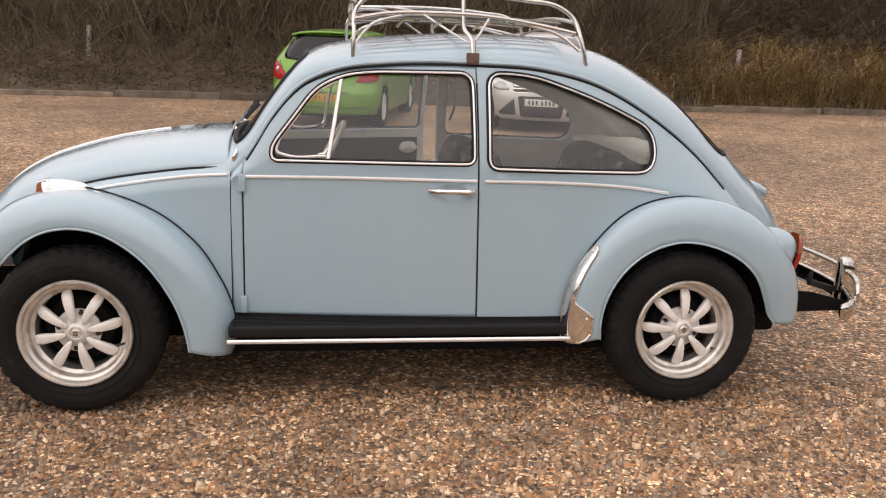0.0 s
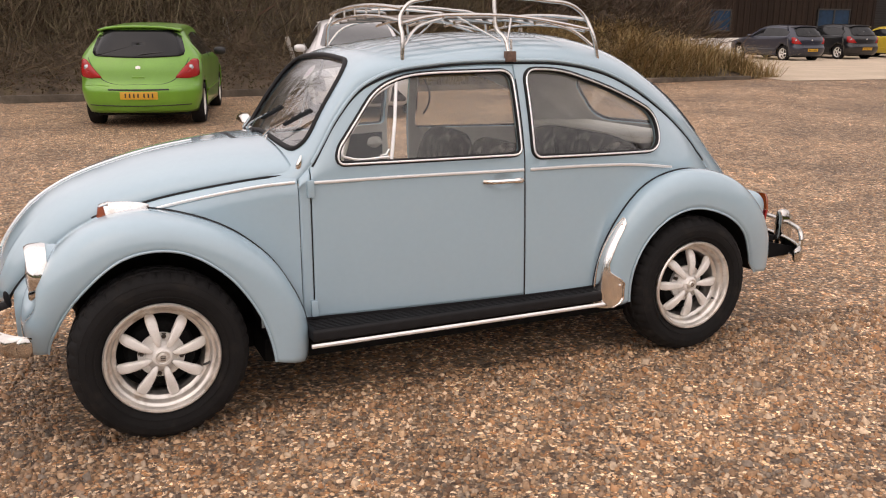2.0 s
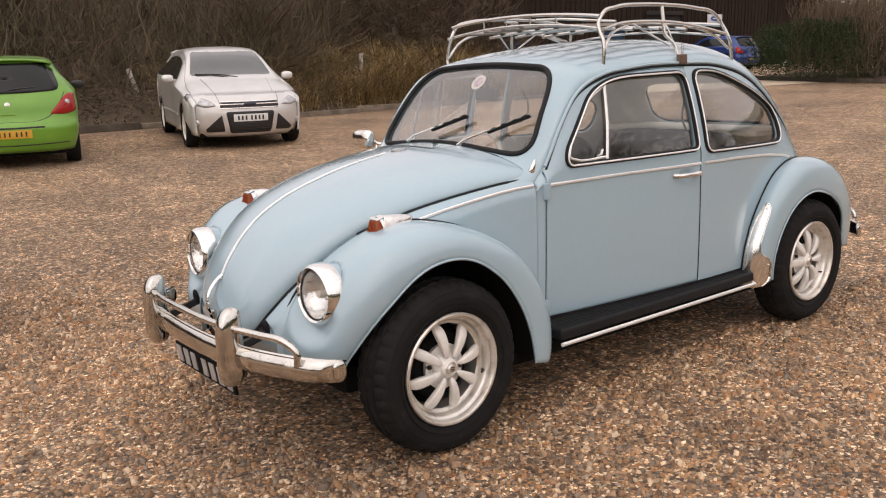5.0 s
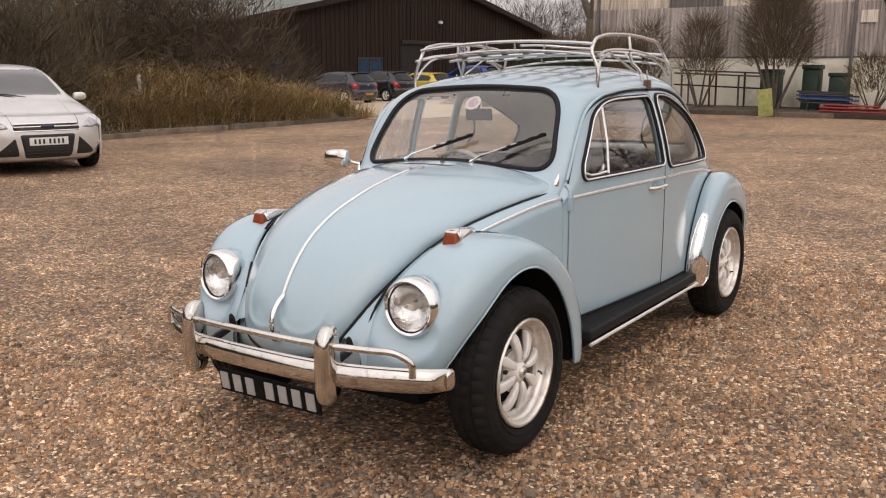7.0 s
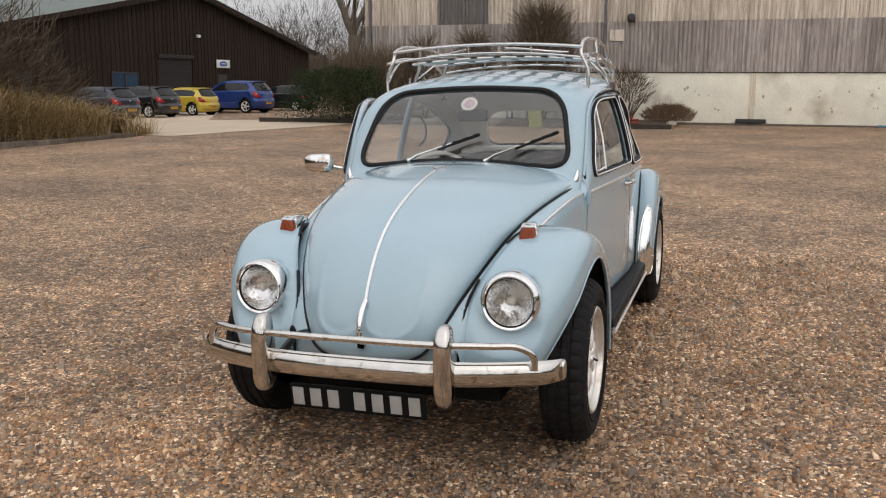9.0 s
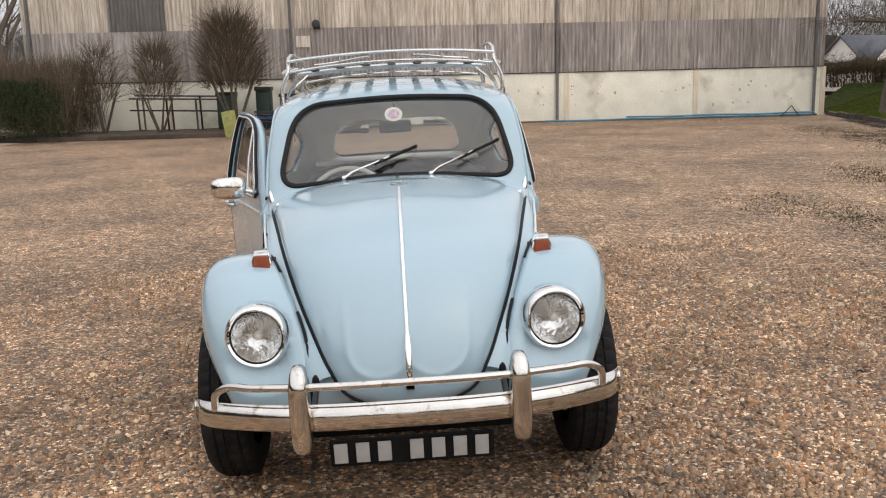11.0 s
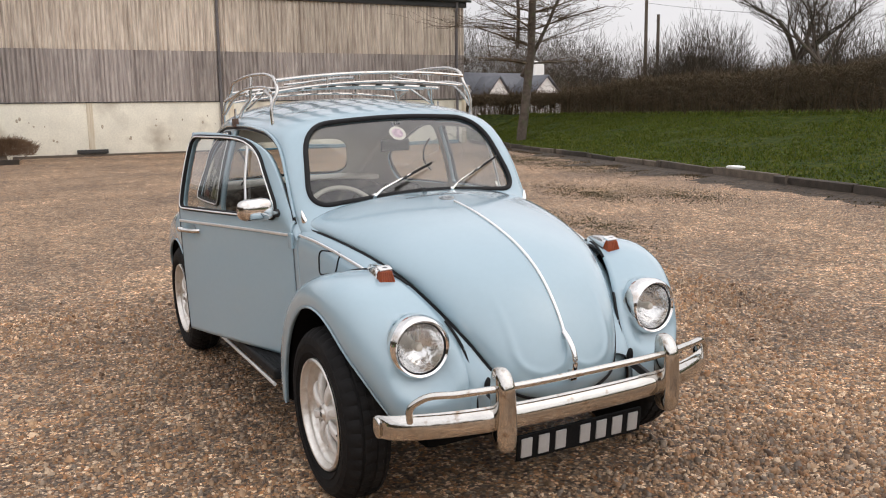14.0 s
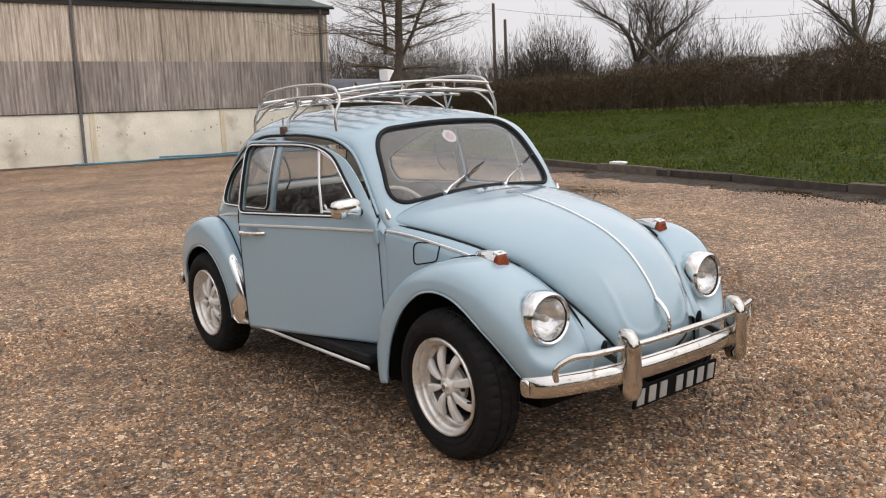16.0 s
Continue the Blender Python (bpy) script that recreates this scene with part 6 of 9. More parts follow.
def loose_stones():
    """Real stones over the nearest stretch of the yard."""
    rng = np.random.default_rng(4)
    n = 100000
    area = [(-4.6, 3.2, -3.4, -0.55, 0.46), (-3.9, -1.55, -3.2, 3.6, 0.34), (-3.6, 3.2, 0.55, 3.6, 0.26)]
    parts = []
    for x0, x1, y0, y1, share in area:
        k = int(n * share)
        parts.append(np.c_[rng.uniform(x0, x1, k), rng.uniform(y0, y1, k)])
    p = np.concatenate(parts)
    # thinning out towards the edges of the stretch
    edge = np.minimum.reduce([(p[:, 0] + 4.6) / 0.9, (3.2 - p[:, 0]) / 1.3, (p[:, 1] + 3.4) / 0.6, (3.6 - p[:, 1]) / 1.8])
    p = p[rng.uniform(size=len(p)) < np.clip(edge, 0, 1)]
    cube = np.array([(-1, -1, -1), (1, -1, -1), (1, 1, -1), (-1, 1, -1), (-0.75, -0.7, 0.9), (0.7, -0.75, 1), (0.75, 0.7, 0.9), (-0.7, 0.75, 1)]) * 0.72
    tri = np.array([(4, 5, 6), (4, 6, 7), (0, 1, 5), (0, 5, 4), (1, 2, 6), (1, 6, 5), (2, 3, 7), (2, 7, 6), (3, 0, 4), (3, 4, 7)])
    m = len(p)
    size = rng.gamma(5, 0.00138, m).clip(0.0035, 0.019)
    stretch = np.c_[rng.uniform(0.8, 1.4, m), rng.uniform(0.7, 1.1, m), rng.uniform(0.60, 0.95, m)]
    a = rng.uniform(0, 2 * np.pi, m)
    v = (cube[None] + rng.normal(0, 0.20, (m, 8, 3))) * (size[:, None] * stretch)[:, None, :]
    tilt = rng.normal(0, 0.3, (m, 2))
    v[..., 2] += v[..., 0] * tilt[:, :1] + v[..., 1] * tilt[:, 1:]
    c, s = np.cos(a)[:, None], np.sin(a)[:, None]
    z = np.array([ground_z(x, y) for x, y in p]) + size * 0.34
    w = np.stack([v[..., 0] * c - v[..., 1] * s + p[:, :1], v[..., 0] * s + v[..., 1] * c + p[:, 1:], v[..., 2] + z[:, None]], -1)
    f = (tri[None] + (np.arange(m) * 8)[:, None, None]).reshape(-1, 3)
    me = bpy.data.meshes.new("gravel_stones")
    me.vertices.add(m * 8)
    me.vertices.foreach_set("co", w.reshape(-1).astype(np.float32))
    me.loops.add(len(f) * 3)
    me.loops.foreach_set("vertex_index", f.reshape(-1).astype(np.int32))
    me.polygons.add(len(f))
    me.polygons.foreach_set("loop_start", (np.arange(len(f)) * 3).astype(np.int32))
    me.polygons.foreach_set("loop_total", np.full(len(f), 3, np.int32))
    me.materials.append(M["stones"])
    me.update(calc_edges=True)
    tagged(new("gravel_stones", me), "loose brown, grey and white gravel stones", "gravel", kind="stuff")


def fast_mesh(name, verts, faces, mat_):
    """A mesh from arrays of vertices and of triangles or quads."""
    me = bpy.data.meshes.new(name)
    verts, faces = np.asarray(verts, np.float32), np.asarray(faces, np.int32)
    k = faces.shape[1]
    me.vertices.add(len(verts))
    me.vertices.foreach_set("co", verts.reshape(-1))
    me.loops.add(faces.size)
    me.loops.foreach_set("vertex_index", faces.reshape(-1))
    me.polygons.add(len(faces))
    me.polygons.foreach_set("loop_start", (np.arange(len(faces)) * k).astype(np.int32))
    me.polygons.foreach_set("loop_total", np.full(len(faces), k, np.int32))
    me.materials.append(mat_)
    me.update(calc_edges=True)
    return me


def twig_arrays(start, aim, radius, rng, bend=0.25):
    """Tapered three-sided twigs in two bent lengths each."""
    n = len(start)
    length = np.linalg.norm(aim, axis=1, keepdims=True)
    side = np.cross(aim, rng.normal(size=(n, 3)))
    side /= np.linalg.norm(side, axis=1, keepdims=True) + 1e-9
    other = np.cross(aim, side) / (length + 1e-9)
    pts = [start, start + aim * 0.5 + side * length * bend * rng.uniform(-0.5, 0.5, (n, 1)), start + aim]
    rings = []
    for p, k in zip(pts, (1.0, 0.7, 0.25)):
        for q in range(3):
            a = 2 * np.pi * q / 3
            rings.append(p + (np.cos(a) * side + np.sin(a) * other) * (radius * k)[:, None])
    v = np.stack(rings, 1)
    base = (np.arange(n) * 9)[:, None, None]
    quad = np.array([(r * 3 + q, r * 3 + (q + 1) % 3, (r + 1) * 3 + (q + 1) % 3, (r + 1) * 3 + q) for r in range(2) for q in range(3)])
    return v.reshape(-1, 3), (quad[None] + base).reshape(-1, 4)


def leaf_arrays(at, size, rng, tall=1.0):
    """Small folded leaves as bent quads."""
    n = len(at)
    a = rng.normal(size=(n, 3))
    a /= np.linalg.norm(a, axis=1, keepdims=True)
    b = np.cross(a, rng.normal(size=(n, 3)))
    b /= np.linalg.norm(b, axis=1, keepdims=True)
    s = np.asarray(size)[:, None] if np.ndim(size) else size
    v = np.stack([at - a * s * tall, at + b * s * 0.5, at + a * s * tall, at - b * s * 0.5], 1).reshape(-1, 3)
    return v, np.arange(4 * n).reshape(-1, 4)


def blade_arrays(at, height, lean, wide, rng):
    n = len(at)
    a = rng.uniform(0, 2 * np.pi, n)
    out = np.stack([np.cos(a), np.sin(a), 0 * a], 1)
    across = np.stack([-np.sin(a), np.cos(a), 0 * a], 1) * wide
    up = np.array([0, 0, 1.0])
    h, l = np.asarray(height)[:, None], np.asarray(lean)[:, None]
    mid, tip = at + up * h * 0.62 + out * h * l * 0.32, at + up * h * (1 - 0.12 * l) + out * h * l
    v = np.stack([at - across, at + across, mid + across * 0.8, mid - across * 0.8, tip + across * 0.15, tip - across * 0.15], 1).reshape(-1, 3)
    base = (np.arange(n) * 6)[:, None, None]
    return v, (np.array([(0, 1, 2, 3), (3, 2, 4, 5)])[None] + base).reshape(-1, 4)


def sprig_arrays(at, aim, wide):
    """Slender bent slips for fine twigs seen from afar: one kinked quad each."""
    n = len(at)
    side = np.cross(aim, np.stack([np.sin(at[:, 0] * 91), np.cos(at[:, 1] * 77), np.sin(at[:, 2] * 53)], 1) + 0.01)
    side /= np.linalg.norm(side, axis=1, keepdims=True) + 1e-9
    w = np.asarray(wide)[:, None]
    v = np.stack([at - side * w * 0.5, at + side * w * 0.5, at + aim * 0.6 + side * w * 1.1, at + aim], 1).reshape(-1, 3)
    return v, np.arange(4 * n).reshape(-1, 4)


def bush_mass(domes, per, rng, long, wide, low=0.0, upright=0.5, heart=0.55, stray=0.45):
    """Twigs filling rounded bush shapes (x, y, z, radius, height), denser towards the outside."""
    at, aim, core, quads = [], [], [], []
    for x, y, z, r, h in domes:
        n = int(per * r * h)
        # the dense heart of the bush
        u, w = np.meshgrid(np.linspace(0, 2 * np.pi, 15)[:-1], np.linspace(0, 1.5, 7), indexing="ij")
        d = np.stack([np.cos(u) * np.cos(w), np.sin(u) * np.cos(w), np.sin(w)], -1).reshape(-1, 3)
        lump = 1 + 0.16 * np.sin(d[:, :1] * 7 + x) * np.cos(d[:, 1:2] * 6 + y) + 0.10 * np.sin(d[:, 2:] * 9 + x * y) + rng.normal(0, 0.025, (len(d), 1))
        i, j = np.meshgrid(np.arange(14), np.arange(6), indexing="ij")
        quads.append((np.stack([i * 7 + j, (i + 1) % 14 * 7 + j, (i + 1) % 14 * 7 + j + 1, i * 7 + j + 1], -1).reshape(-1, 4)) + 98 * len(core))
        core.append(d * lump * np.array([r, r, h]) * heart + np.array([x, y, z + low - 0.1]))
        d = rng.normal(size=(n, 3))
        d[:, 2] = np.abs(d[:, 2])
        d /= np.linalg.norm(d, axis=1, keepdims=True)
        k = rng.uniform(0.45, 1, (n, 1)) ** 0.6 * (1 + 0.10 * rng.normal(size=(n, 1)))
        lump = 1 + 0.16 * np.sin(d[:, :1] * 7 + x) * np.cos(d[:, 1:2] * 6 + y) + 0.10 * np.sin(d[:, 2:] * 9 + x * y)
        p = d * k * lump * np.array([r, r, h])
        at.append(p + np.array([x, y, z + low]))
        a = d * np.array([1, 1, 0.8]) + rng.normal(0, stray, (n, 3)) + np.array([0, 0, upright])
        aim.append(a * (rng.uniform(0.5, 1.2, (n, 1)) * long / (np.linalg.norm(a, axis=1, keepdims=True) + 1e-9)))
    at, aim = np.concatenate(at), np.concatenate(aim)
    v, f = sprig_arrays(at, aim, wide * rng.uniform(0.6, 1.5, len(at)))
    return np.r_[v, np.concatenate(core)], np.r_[f, np.concatenate(quads) + len(v)]


# ---- the scrubby bank behind the parked cars ----
def bank_z(x, y):
    t = max(0.0, y - 14.3)
    rise = 1.5 * (1 - math.exp(-t / 2.4)) + 0.17 * max(0.0, t - 4)
    end = max(0.0, min(1.0, (17.5 - x - 0.25 * t) / 3.5))
    return ground_z(x, y) - 0.04 + rise * end * end * (3 - 2 * end)


def bank():
    def h(x, y):
        return (x, y, bank_z(x, y) + 0.15 * noise.noise(Vector((x * 0.7, y * 0.7, 3))) * min(1, max(0, y - 14.3)))
    v, f = sheet(h, np.linspace(-45, 18, 120), np.r_[np.linspace(14.2, 20, 24), np.linspace(20.5, 45, 24)])
    tagged(solid("bank", (v, f), M["earth"]), "earth bank under brown winter scrub", "bank", kind="structure")
    # timber edging along its foot
    x = -16.0
    rng = random.Random(3)
    edging = empty("timber_edging")
    tagged(edging, "weathered timber edging along the scrubby bank", "edging")
    while x < 15.3:
        n = rng.uniform(2.0, 2.8)
        y = 14.16 + 0.05 * math.sin(x) + (0.12 if x > 8 else 0)
        solid("timber", moved(block(-n / 2 + 0.01, n / 2 - 0.01, -0.06, 0.06, -0.10, 0.118 + rng.uniform(-0.025, 0.02), 0.012), pose(x + n / 2, y, ground_z(x, y), rng.uniform(-4, 4), rng.uniform(-0.5, 0.5), rng.uniform(-1, 1))), M["pale_timber"], edging)
        x += n


bank()


def thicket():
    rng = np.random.default_rng(11)
    # rooted stems and tangled twigs
    n = 9000
    x, y = rng.uniform(-30, 15.0, n), 15.0 + rng.gamma(2.0, 2.0, n)
    y = np.where(y > 32, rng.uniform(16, 30, n), y)
    keep = (x < 8.5) | (y > 17.0 + 0.4 * (x - 8.5))
    x, y = x[keep], y[keep]
    n = len(x)
    z = np.array([bank_z(a, b) for a, b in zip(x, y)])
    up = np.clip(rng.gamma(2.0, 0.9, n), 0.1, 5.2) * np.clip((y - 14.5) / 3, 0.25, 1)
    start = np.c_[x, y, z + up * rng.uniform(0, 1, n)]
    lean = rng.normal(0, 0.42, (n, 3))
    lean[:, 2] = rng.normal(0.85, 0.5, n)
    lean *= (rng.uniform(0.5, 1.7, n) * np.where(rng.uniform(size=n) < 0.1, 1.7, 1))[:, None]
    v, f = twig_arrays(start, lean, rng.gamma(3, 0.0022, n).clip(0.003, 0.018), rng, 0.4)
    tagged(new("thicket", fast_mesh("thicket", v, f, M["twig"])), "dense bare brown winter thicket on the bank", "thicket", kind="stuff")
    # a haze of fine upright shoots between the stems
    n = 46000
    x, y = rng.uniform(-30, 15.0, n), 15.0 + rng.gamma(2.0, 1.9, n).clip(0, 16)
    keep = (x < 8.5) | (y > 17.0 + 0.4 * (x - 8.5))
    x, y = x[keep], y[keep]
    n = len(x)
    z = np.array([bank_z(a, b) for a, b in zip(x, y)]) + np.clip(rng.gamma(2.0, 0.9, n), 0.05, 5.0) * np.clip((y - 14.5) / 3, 0.2, 1)
    shoot = rng.normal(0, 0.26, (n, 3)) + np.array([0, 0, 0.5])
    v, f = sprig_arrays(np.c_[x, y, z], shoot * rng.uniform(0.5, 1.5, (n, 1)), rng.uniform(0.005, 0.012, n))
    tagged(new("fine_shoots", fast_mesh("fine_shoots", v, f, M["shoot"])), "haze of fine olive-brown shoots in the thicket", "thicket", kind="stuff")
    domes = [(x, y, bank_z(x, y), rng.uniform(0.9, 1.7), rng.uniform(1.3, 2.3)) for x, y in zip(rng.uniform(-30, 9, 60), rng.uniform(16.2, 20, 60))]
    domes += [(x, y, bank_z(x, y), rng.uniform(1.2, 2.2), rng.uniform(2.6, 4.3)) for x, y in zip(rng.uniform(-28, 12.5, 48), rng.uniform(20, 27, 48))]
    domes += [(x, y, bank_z(x, y), rng.uniform(1.2, 1.9), 1.12 * h) for x, y, h in ((9.0, 18.2, 2.4), (10.6, 19.0, 3.0), (12.0, 19.8, 3.4), (13.2, 20.8, 3.5), (14.2, 21.8, 3.6), (12.6, 22.6, 4.2), (15.3, 23.0, 3.6), (16.4, 24.4, 3.6), (11.0, 21.4, 4.0), (14.6, 24.6, 4.4), (17.4, 26.2, 3.8), (16.0, 27.0, 4.4), (12.8, 17.4, 2.7), (14.0, 17.7, 2.6), (15.0, 17.6, 2.3), (15.8, 17.7, 2.0), (13.5, 18.8, 3.2), (14.8, 19.2, 2.9), (11.8, 17.9, 2.9), (16.2, 19.0, 2.3))]
    v, f = bush_mass(domes, 165, rng, 0.60, 0.014, 0.0, 0.4, 0.28)
    tagged(new("bank_scrub", fast_mesh("bank_scrub", v, f, M["scrub_stem"])), "rounded brown bare scrub bushes along the bank", "scrub", kind="stuff")
    n = 26000
    x, y = rng.uniform(-34, 14, n), 14.5 + rng.gamma(1.6, 1.6, n)
    z = np.array([bank_z(a, b) for a, b in zip(x, y)])
    cl = np.array([noise.noise(Vector((a * 0.6, b * 0.6, 7))) for a, b in zip(x, y)])
    up = rng.uniform(0, 1, n) ** 1.6 * np.clip((y - 14.2) * 0.7, 0.15, 2.4) * (0.6 + 0.8 * np.clip(cl + 0.4, 0, 1))
    # drifts of fallen leaves and low brambles along the bank's foot
    q = 13000
    lx, ly = rng.uniform(-22, 14, q), 14.35 + rng.gamma(1.5, 0.45, q)
    lz = np.array([bank_z(a, b) for a, b in zip(lx, ly)]) + rng.uniform(0, 1, q) ** 2.5 * 0.38 + 0.01
    v, f = leaf_arrays(np.r_[np.c_[x, y, z + up], np.c_[lx, ly, lz]], rng.uniform(0.012, 0.040, n + q), rng)
    # low arching bramble stems over the soil
    b = 15000
    bx, by = rng.uniform(-24, 13, b), 14.5 + rng.gamma(1.8, 0.75, b)
    bz = np.array([bank_z(p, q) for p, q in zip(bx, by)])
    arch = np.c_[rng.normal(0, 0.30, b), rng.normal(-0.05, 0.22, b), rng.normal(0.14, 0.16, b)]
    bv, bf = sprig_arrays(np.c_[bx, by, bz + rng.uniform(0, 0.35, b)], arch, rng.uniform(0.006, 0.014, b))
    tagged(new("bramble_stems", fast_mesh("bramble_stems", bv, bf, M["twig"])), "low tangled brown bramble stems on the bank", "brambles", kind="stuff")
    tagged(new("bramble_leaves", fast_mesh("bramble_leaves", v, f, M["scrub_leaf"])), "brown and olive bramble leaves on the bank", "brambles", kind="stuff")
    n = 60000
    x, y = rng.uniform(4.0, 16.6, n), 14.4 + rng.gamma(1.8, 1.0, n)
    keep = rng.uniform(size=n) < np.clip((x - 2.5) / 4, 0.1, 1) * np.clip(0.62 + 1.7 * np.array([noise.noise(Vector((a * 1.1, b * 1.1, 9))) for a, b in zip(x, y)]), 0.06, 1)
    x, y = x[keep], y[keep]
    z = np.array([bank_z(a, b) for a, b in zip(x, y)])
    v, f = blade_arrays(np.c_[x, y, z], rng.gamma(4, 0.10, len(x)).clip(0.12, 0.85) * np.clip((x - 1) / 9, 0.45, 1), rng.uniform(0.4, 2.3, len(x)), 0.0068, rng)
    tagged(new("dry_grass", fast_mesh("dry_grass", v, f, M["dry"])), "matted straw-coloured dry grass on the bank", "grass", kind="stuff")


thicket()


def limb_mesh(limbs, sides):
    vs, fs = [], []
    for p, d, r0, r1, _ in limbs:
        d = np.array(d)
        u = np.cross(d, (0.3, 0.5, 0.8))
        u /= np.linalg.norm(u) + 1e-9
        w = np.cross(d, u) / (np.linalg.norm(d) + 1e-9)
        b = len(vs)
        for q, r in ((np.array(p), r0), (np.array(p) + d, r1)):
            vs.extend(tuple(q + r * (math.cos(2 * math.pi * k / sides) * u + math.sin(2 * math.pi * k / sides) * w)) for k in range(sides))
        fs.extend((b + k, b + (k + 1) % sides, b + sides + (k + 1) % sides, b + sides + k) for k in range(sides))
    return vs, fs


def winter_limbs(rng, base, height, radius, levels, spread, up):
    """A forking winter crown: every limb bends, sheds side shoots and splits at its end."""
    out = []

    def grow(p, d, length, r, level):
        steps = 4 if level < 3 else 2
        for k in range(steps):
            d = (d + Vector((rng.gauss(0, 0.13), rng.gauss(0, 0.13), rng.gauss(0, 0.06) + up * 0.10))).normalized()
            q = p + d * (length / steps)
            r1 = r * (1 - 0.30 / steps)
            out.append((tuple(p), tuple(q - p), r, r1, level))
            if level < levels and (k > 1 or level > 0) and rng.random() < 0.75:
                shoot(q, d, length * rng.uniform(0.45, 0.75), r1 * rng.uniform(0.35, 0.55), level + 1, spread * 1.25)
            p, r = q, r1
        if level < levels:
            for _ in range(2 if level else 3):
                shoot(p, d, length * rng.uniform(0.62, 0.85), r * rng.uniform(0.52, 0.70), level + 1, spread)

    def shoot(p, d, length, r, level, wide):
        a = rng.uniform(0, 2 * math.pi)
        side = Vector((math.cos(a), math.sin(a), 0.15)) * wide * rng.uniform(0.7, 1.3) + d
        grow(p, side.normalized(), length, max(r, 0.006), level)

    grow(Vector(base), Vector((rng.gauss(0, 0.05), rng.gauss(0, 0.05), 1)).normalized(), height, radius, 0)
    return out


def bare_tree(name, label, base, height, radius, seed, levels=4, spread=0.55, kids=4, far=False, lift=0.25):
    limbs = winter_limbs(random.Random(seed), (0, 0, -0.1), height, radius, levels, spread, lift)
    t = tagged(empty(name, pose(*base)), label, "tree")
    solid("trunk", limb_mesh([l for l in limbs if l[4] <= 1], 8), M["bark"], t)
    v, f = limb_mesh([l for l in limbs if l[4] > 1], 3)
    ob = new("crown", fast_mesh("crown", v, f, M["far_twig"] if far else M["twig"]))
    ob.parent = t
    return t


def straight_tree(name, label, base, seed):
    """A straight slender trunk with a leaning second stem and long, fine, level branches."""
    rng = random.Random(seed)
    limbs = []

    def run(p, d, length, r, level, steps, droop):
        pts = []
        for k in range(steps):
            d = (d + Vector((rng.gauss(0, 0.05), rng.gauss(0, 0.05), droop + rng.gauss(0, 0.03)))).normalized()
            q = p + d * (length / steps)
            r1 = max(0.005, r * (1 - 0.75 / steps))
            limbs.append((tuple(p), tuple(q - p), r, r1, level))
            pts.append((q, d, r1))
            p, r = q, r1
        return pts

    def branch(p, a, length, r):
        d = Vector((math.cos(a), math.sin(a), rng.uniform(0.05, 0.45))).normalized()
        for q, d2, r1 in run(p, d, length, r, 2, 7, -0.02):
            for _ in range(rng.randint(1, 2)):
                b = rng.choice((-1, 1)) * rng.uniform(0.5, 1.1)
                e = Vector((d2.x * math.cos(b) - d2.y * math.sin(b), d2.x * math.sin(b) + d2.y * math.cos(b), d2.z + rng.uniform(-0.25, 0.3))).normalized()
                for q2, d3, r2 in run(q, e, length * rng.uniform(0.22, 0.45), r1 * 0.55, 3, 3, 0.0):
                    e2 = (d3 + Vector((rng.gauss(0, 0.6), rng.gauss(0, 0.6), rng.gauss(0, 0.35)))).normalized()
                    run(q2, e2, length * rng.uniform(0.08, 0.18), max(0.005, r2 * 0.6), 4, 1, 0)

    def stem(p, d, length, r, lo):
        for k, (q, d2, r1) in enumerate(run(p, d, length, r, 0, 16, 0.02)):
            if q.z > lo:
                for _ in range(3):
                    branch(q, rng.uniform(0, 2 * math.pi), rng.uniform(1.6, 3.6) * (1 - 0.35 * k / 16), max(0.016, r1 * 0.30))

    stem(Vector((0, 0, -0.2)), Vector((0, 0, 1)), 9.5, 0.19, 2.2)
    stem(Vector((0.0, -0.05, 2.3)), Vector((-0.20, -0.52, 1)).normalized(), 5.5, 0.085, 3.0)
    stem(Vector((0.05, 0.1, 3.3)), Vector((0.1, -0.10, 1)).normalized(), 5.5, 0.075, 3.8)
    t = tagged(empty(name, pose(*base)), label, "tree")
    solid("trunk", limb_mesh([l for l in limbs if l[4] == 0], 10), M["bark"], t)
    v, f = limb_mesh([l for l in limbs if l[4] > 0], 3)
    ob = new("crown", fast_mesh("crown", v, f, M["twig"]))
    ob.parent = t
    return t


def bank_trees():
    rng = random.Random(8)
    for k, (x, y) in enumerate(((-12, 18), (-9.5, 20), (-7.5, 17.6), (-5, 19.5), (-3.2, 17.2), (-1.0, 19), (0.8, 17.4), (2.6, 20), (3.9, 17.5), (5.6, 19.2), (7.2, 18.2), (9.0, 20.5), (11.0, 21.5), (-16, 19))):
        bare_tree("bank_tree", "slender bare tree rising from the scrub bank", (x, y, bank_z(x, y) - 0.1), rng.uniform(1.7, 2.6), rng.uniform(0.05, 0.10), 40 + k, 3, 0.55, 4)
    for x, y, up, a, b in ((2.45, 17.0, 0.62, 5, -14), (3.55, 15.5, 0.66, 4, -17), (1.2, 16.4, 0.6, -3, -9), (7.0, 17.0, 0.6, 3, 4), (9.3, 15.8, 0.7, -3, 3), (-5.2, 16.0, 0.66, 0, 3)):
        g = lathe([(0.0, up), (0.042, up), (0.050, up - 0.01), (0.052, 0.0), (0.046, 0.0), (0.046, up - 0.05)], 14, "z")
        ob = solid("tree_guard", g, M["guard"])
        ob.matrix_basis = pose(x, y, bank_z(x, y) - 0.05, a, b, 0)
        tagged(ob, "leaning grey tube guard round a sapling", "tree guard", "tree guards")


bank_trees()


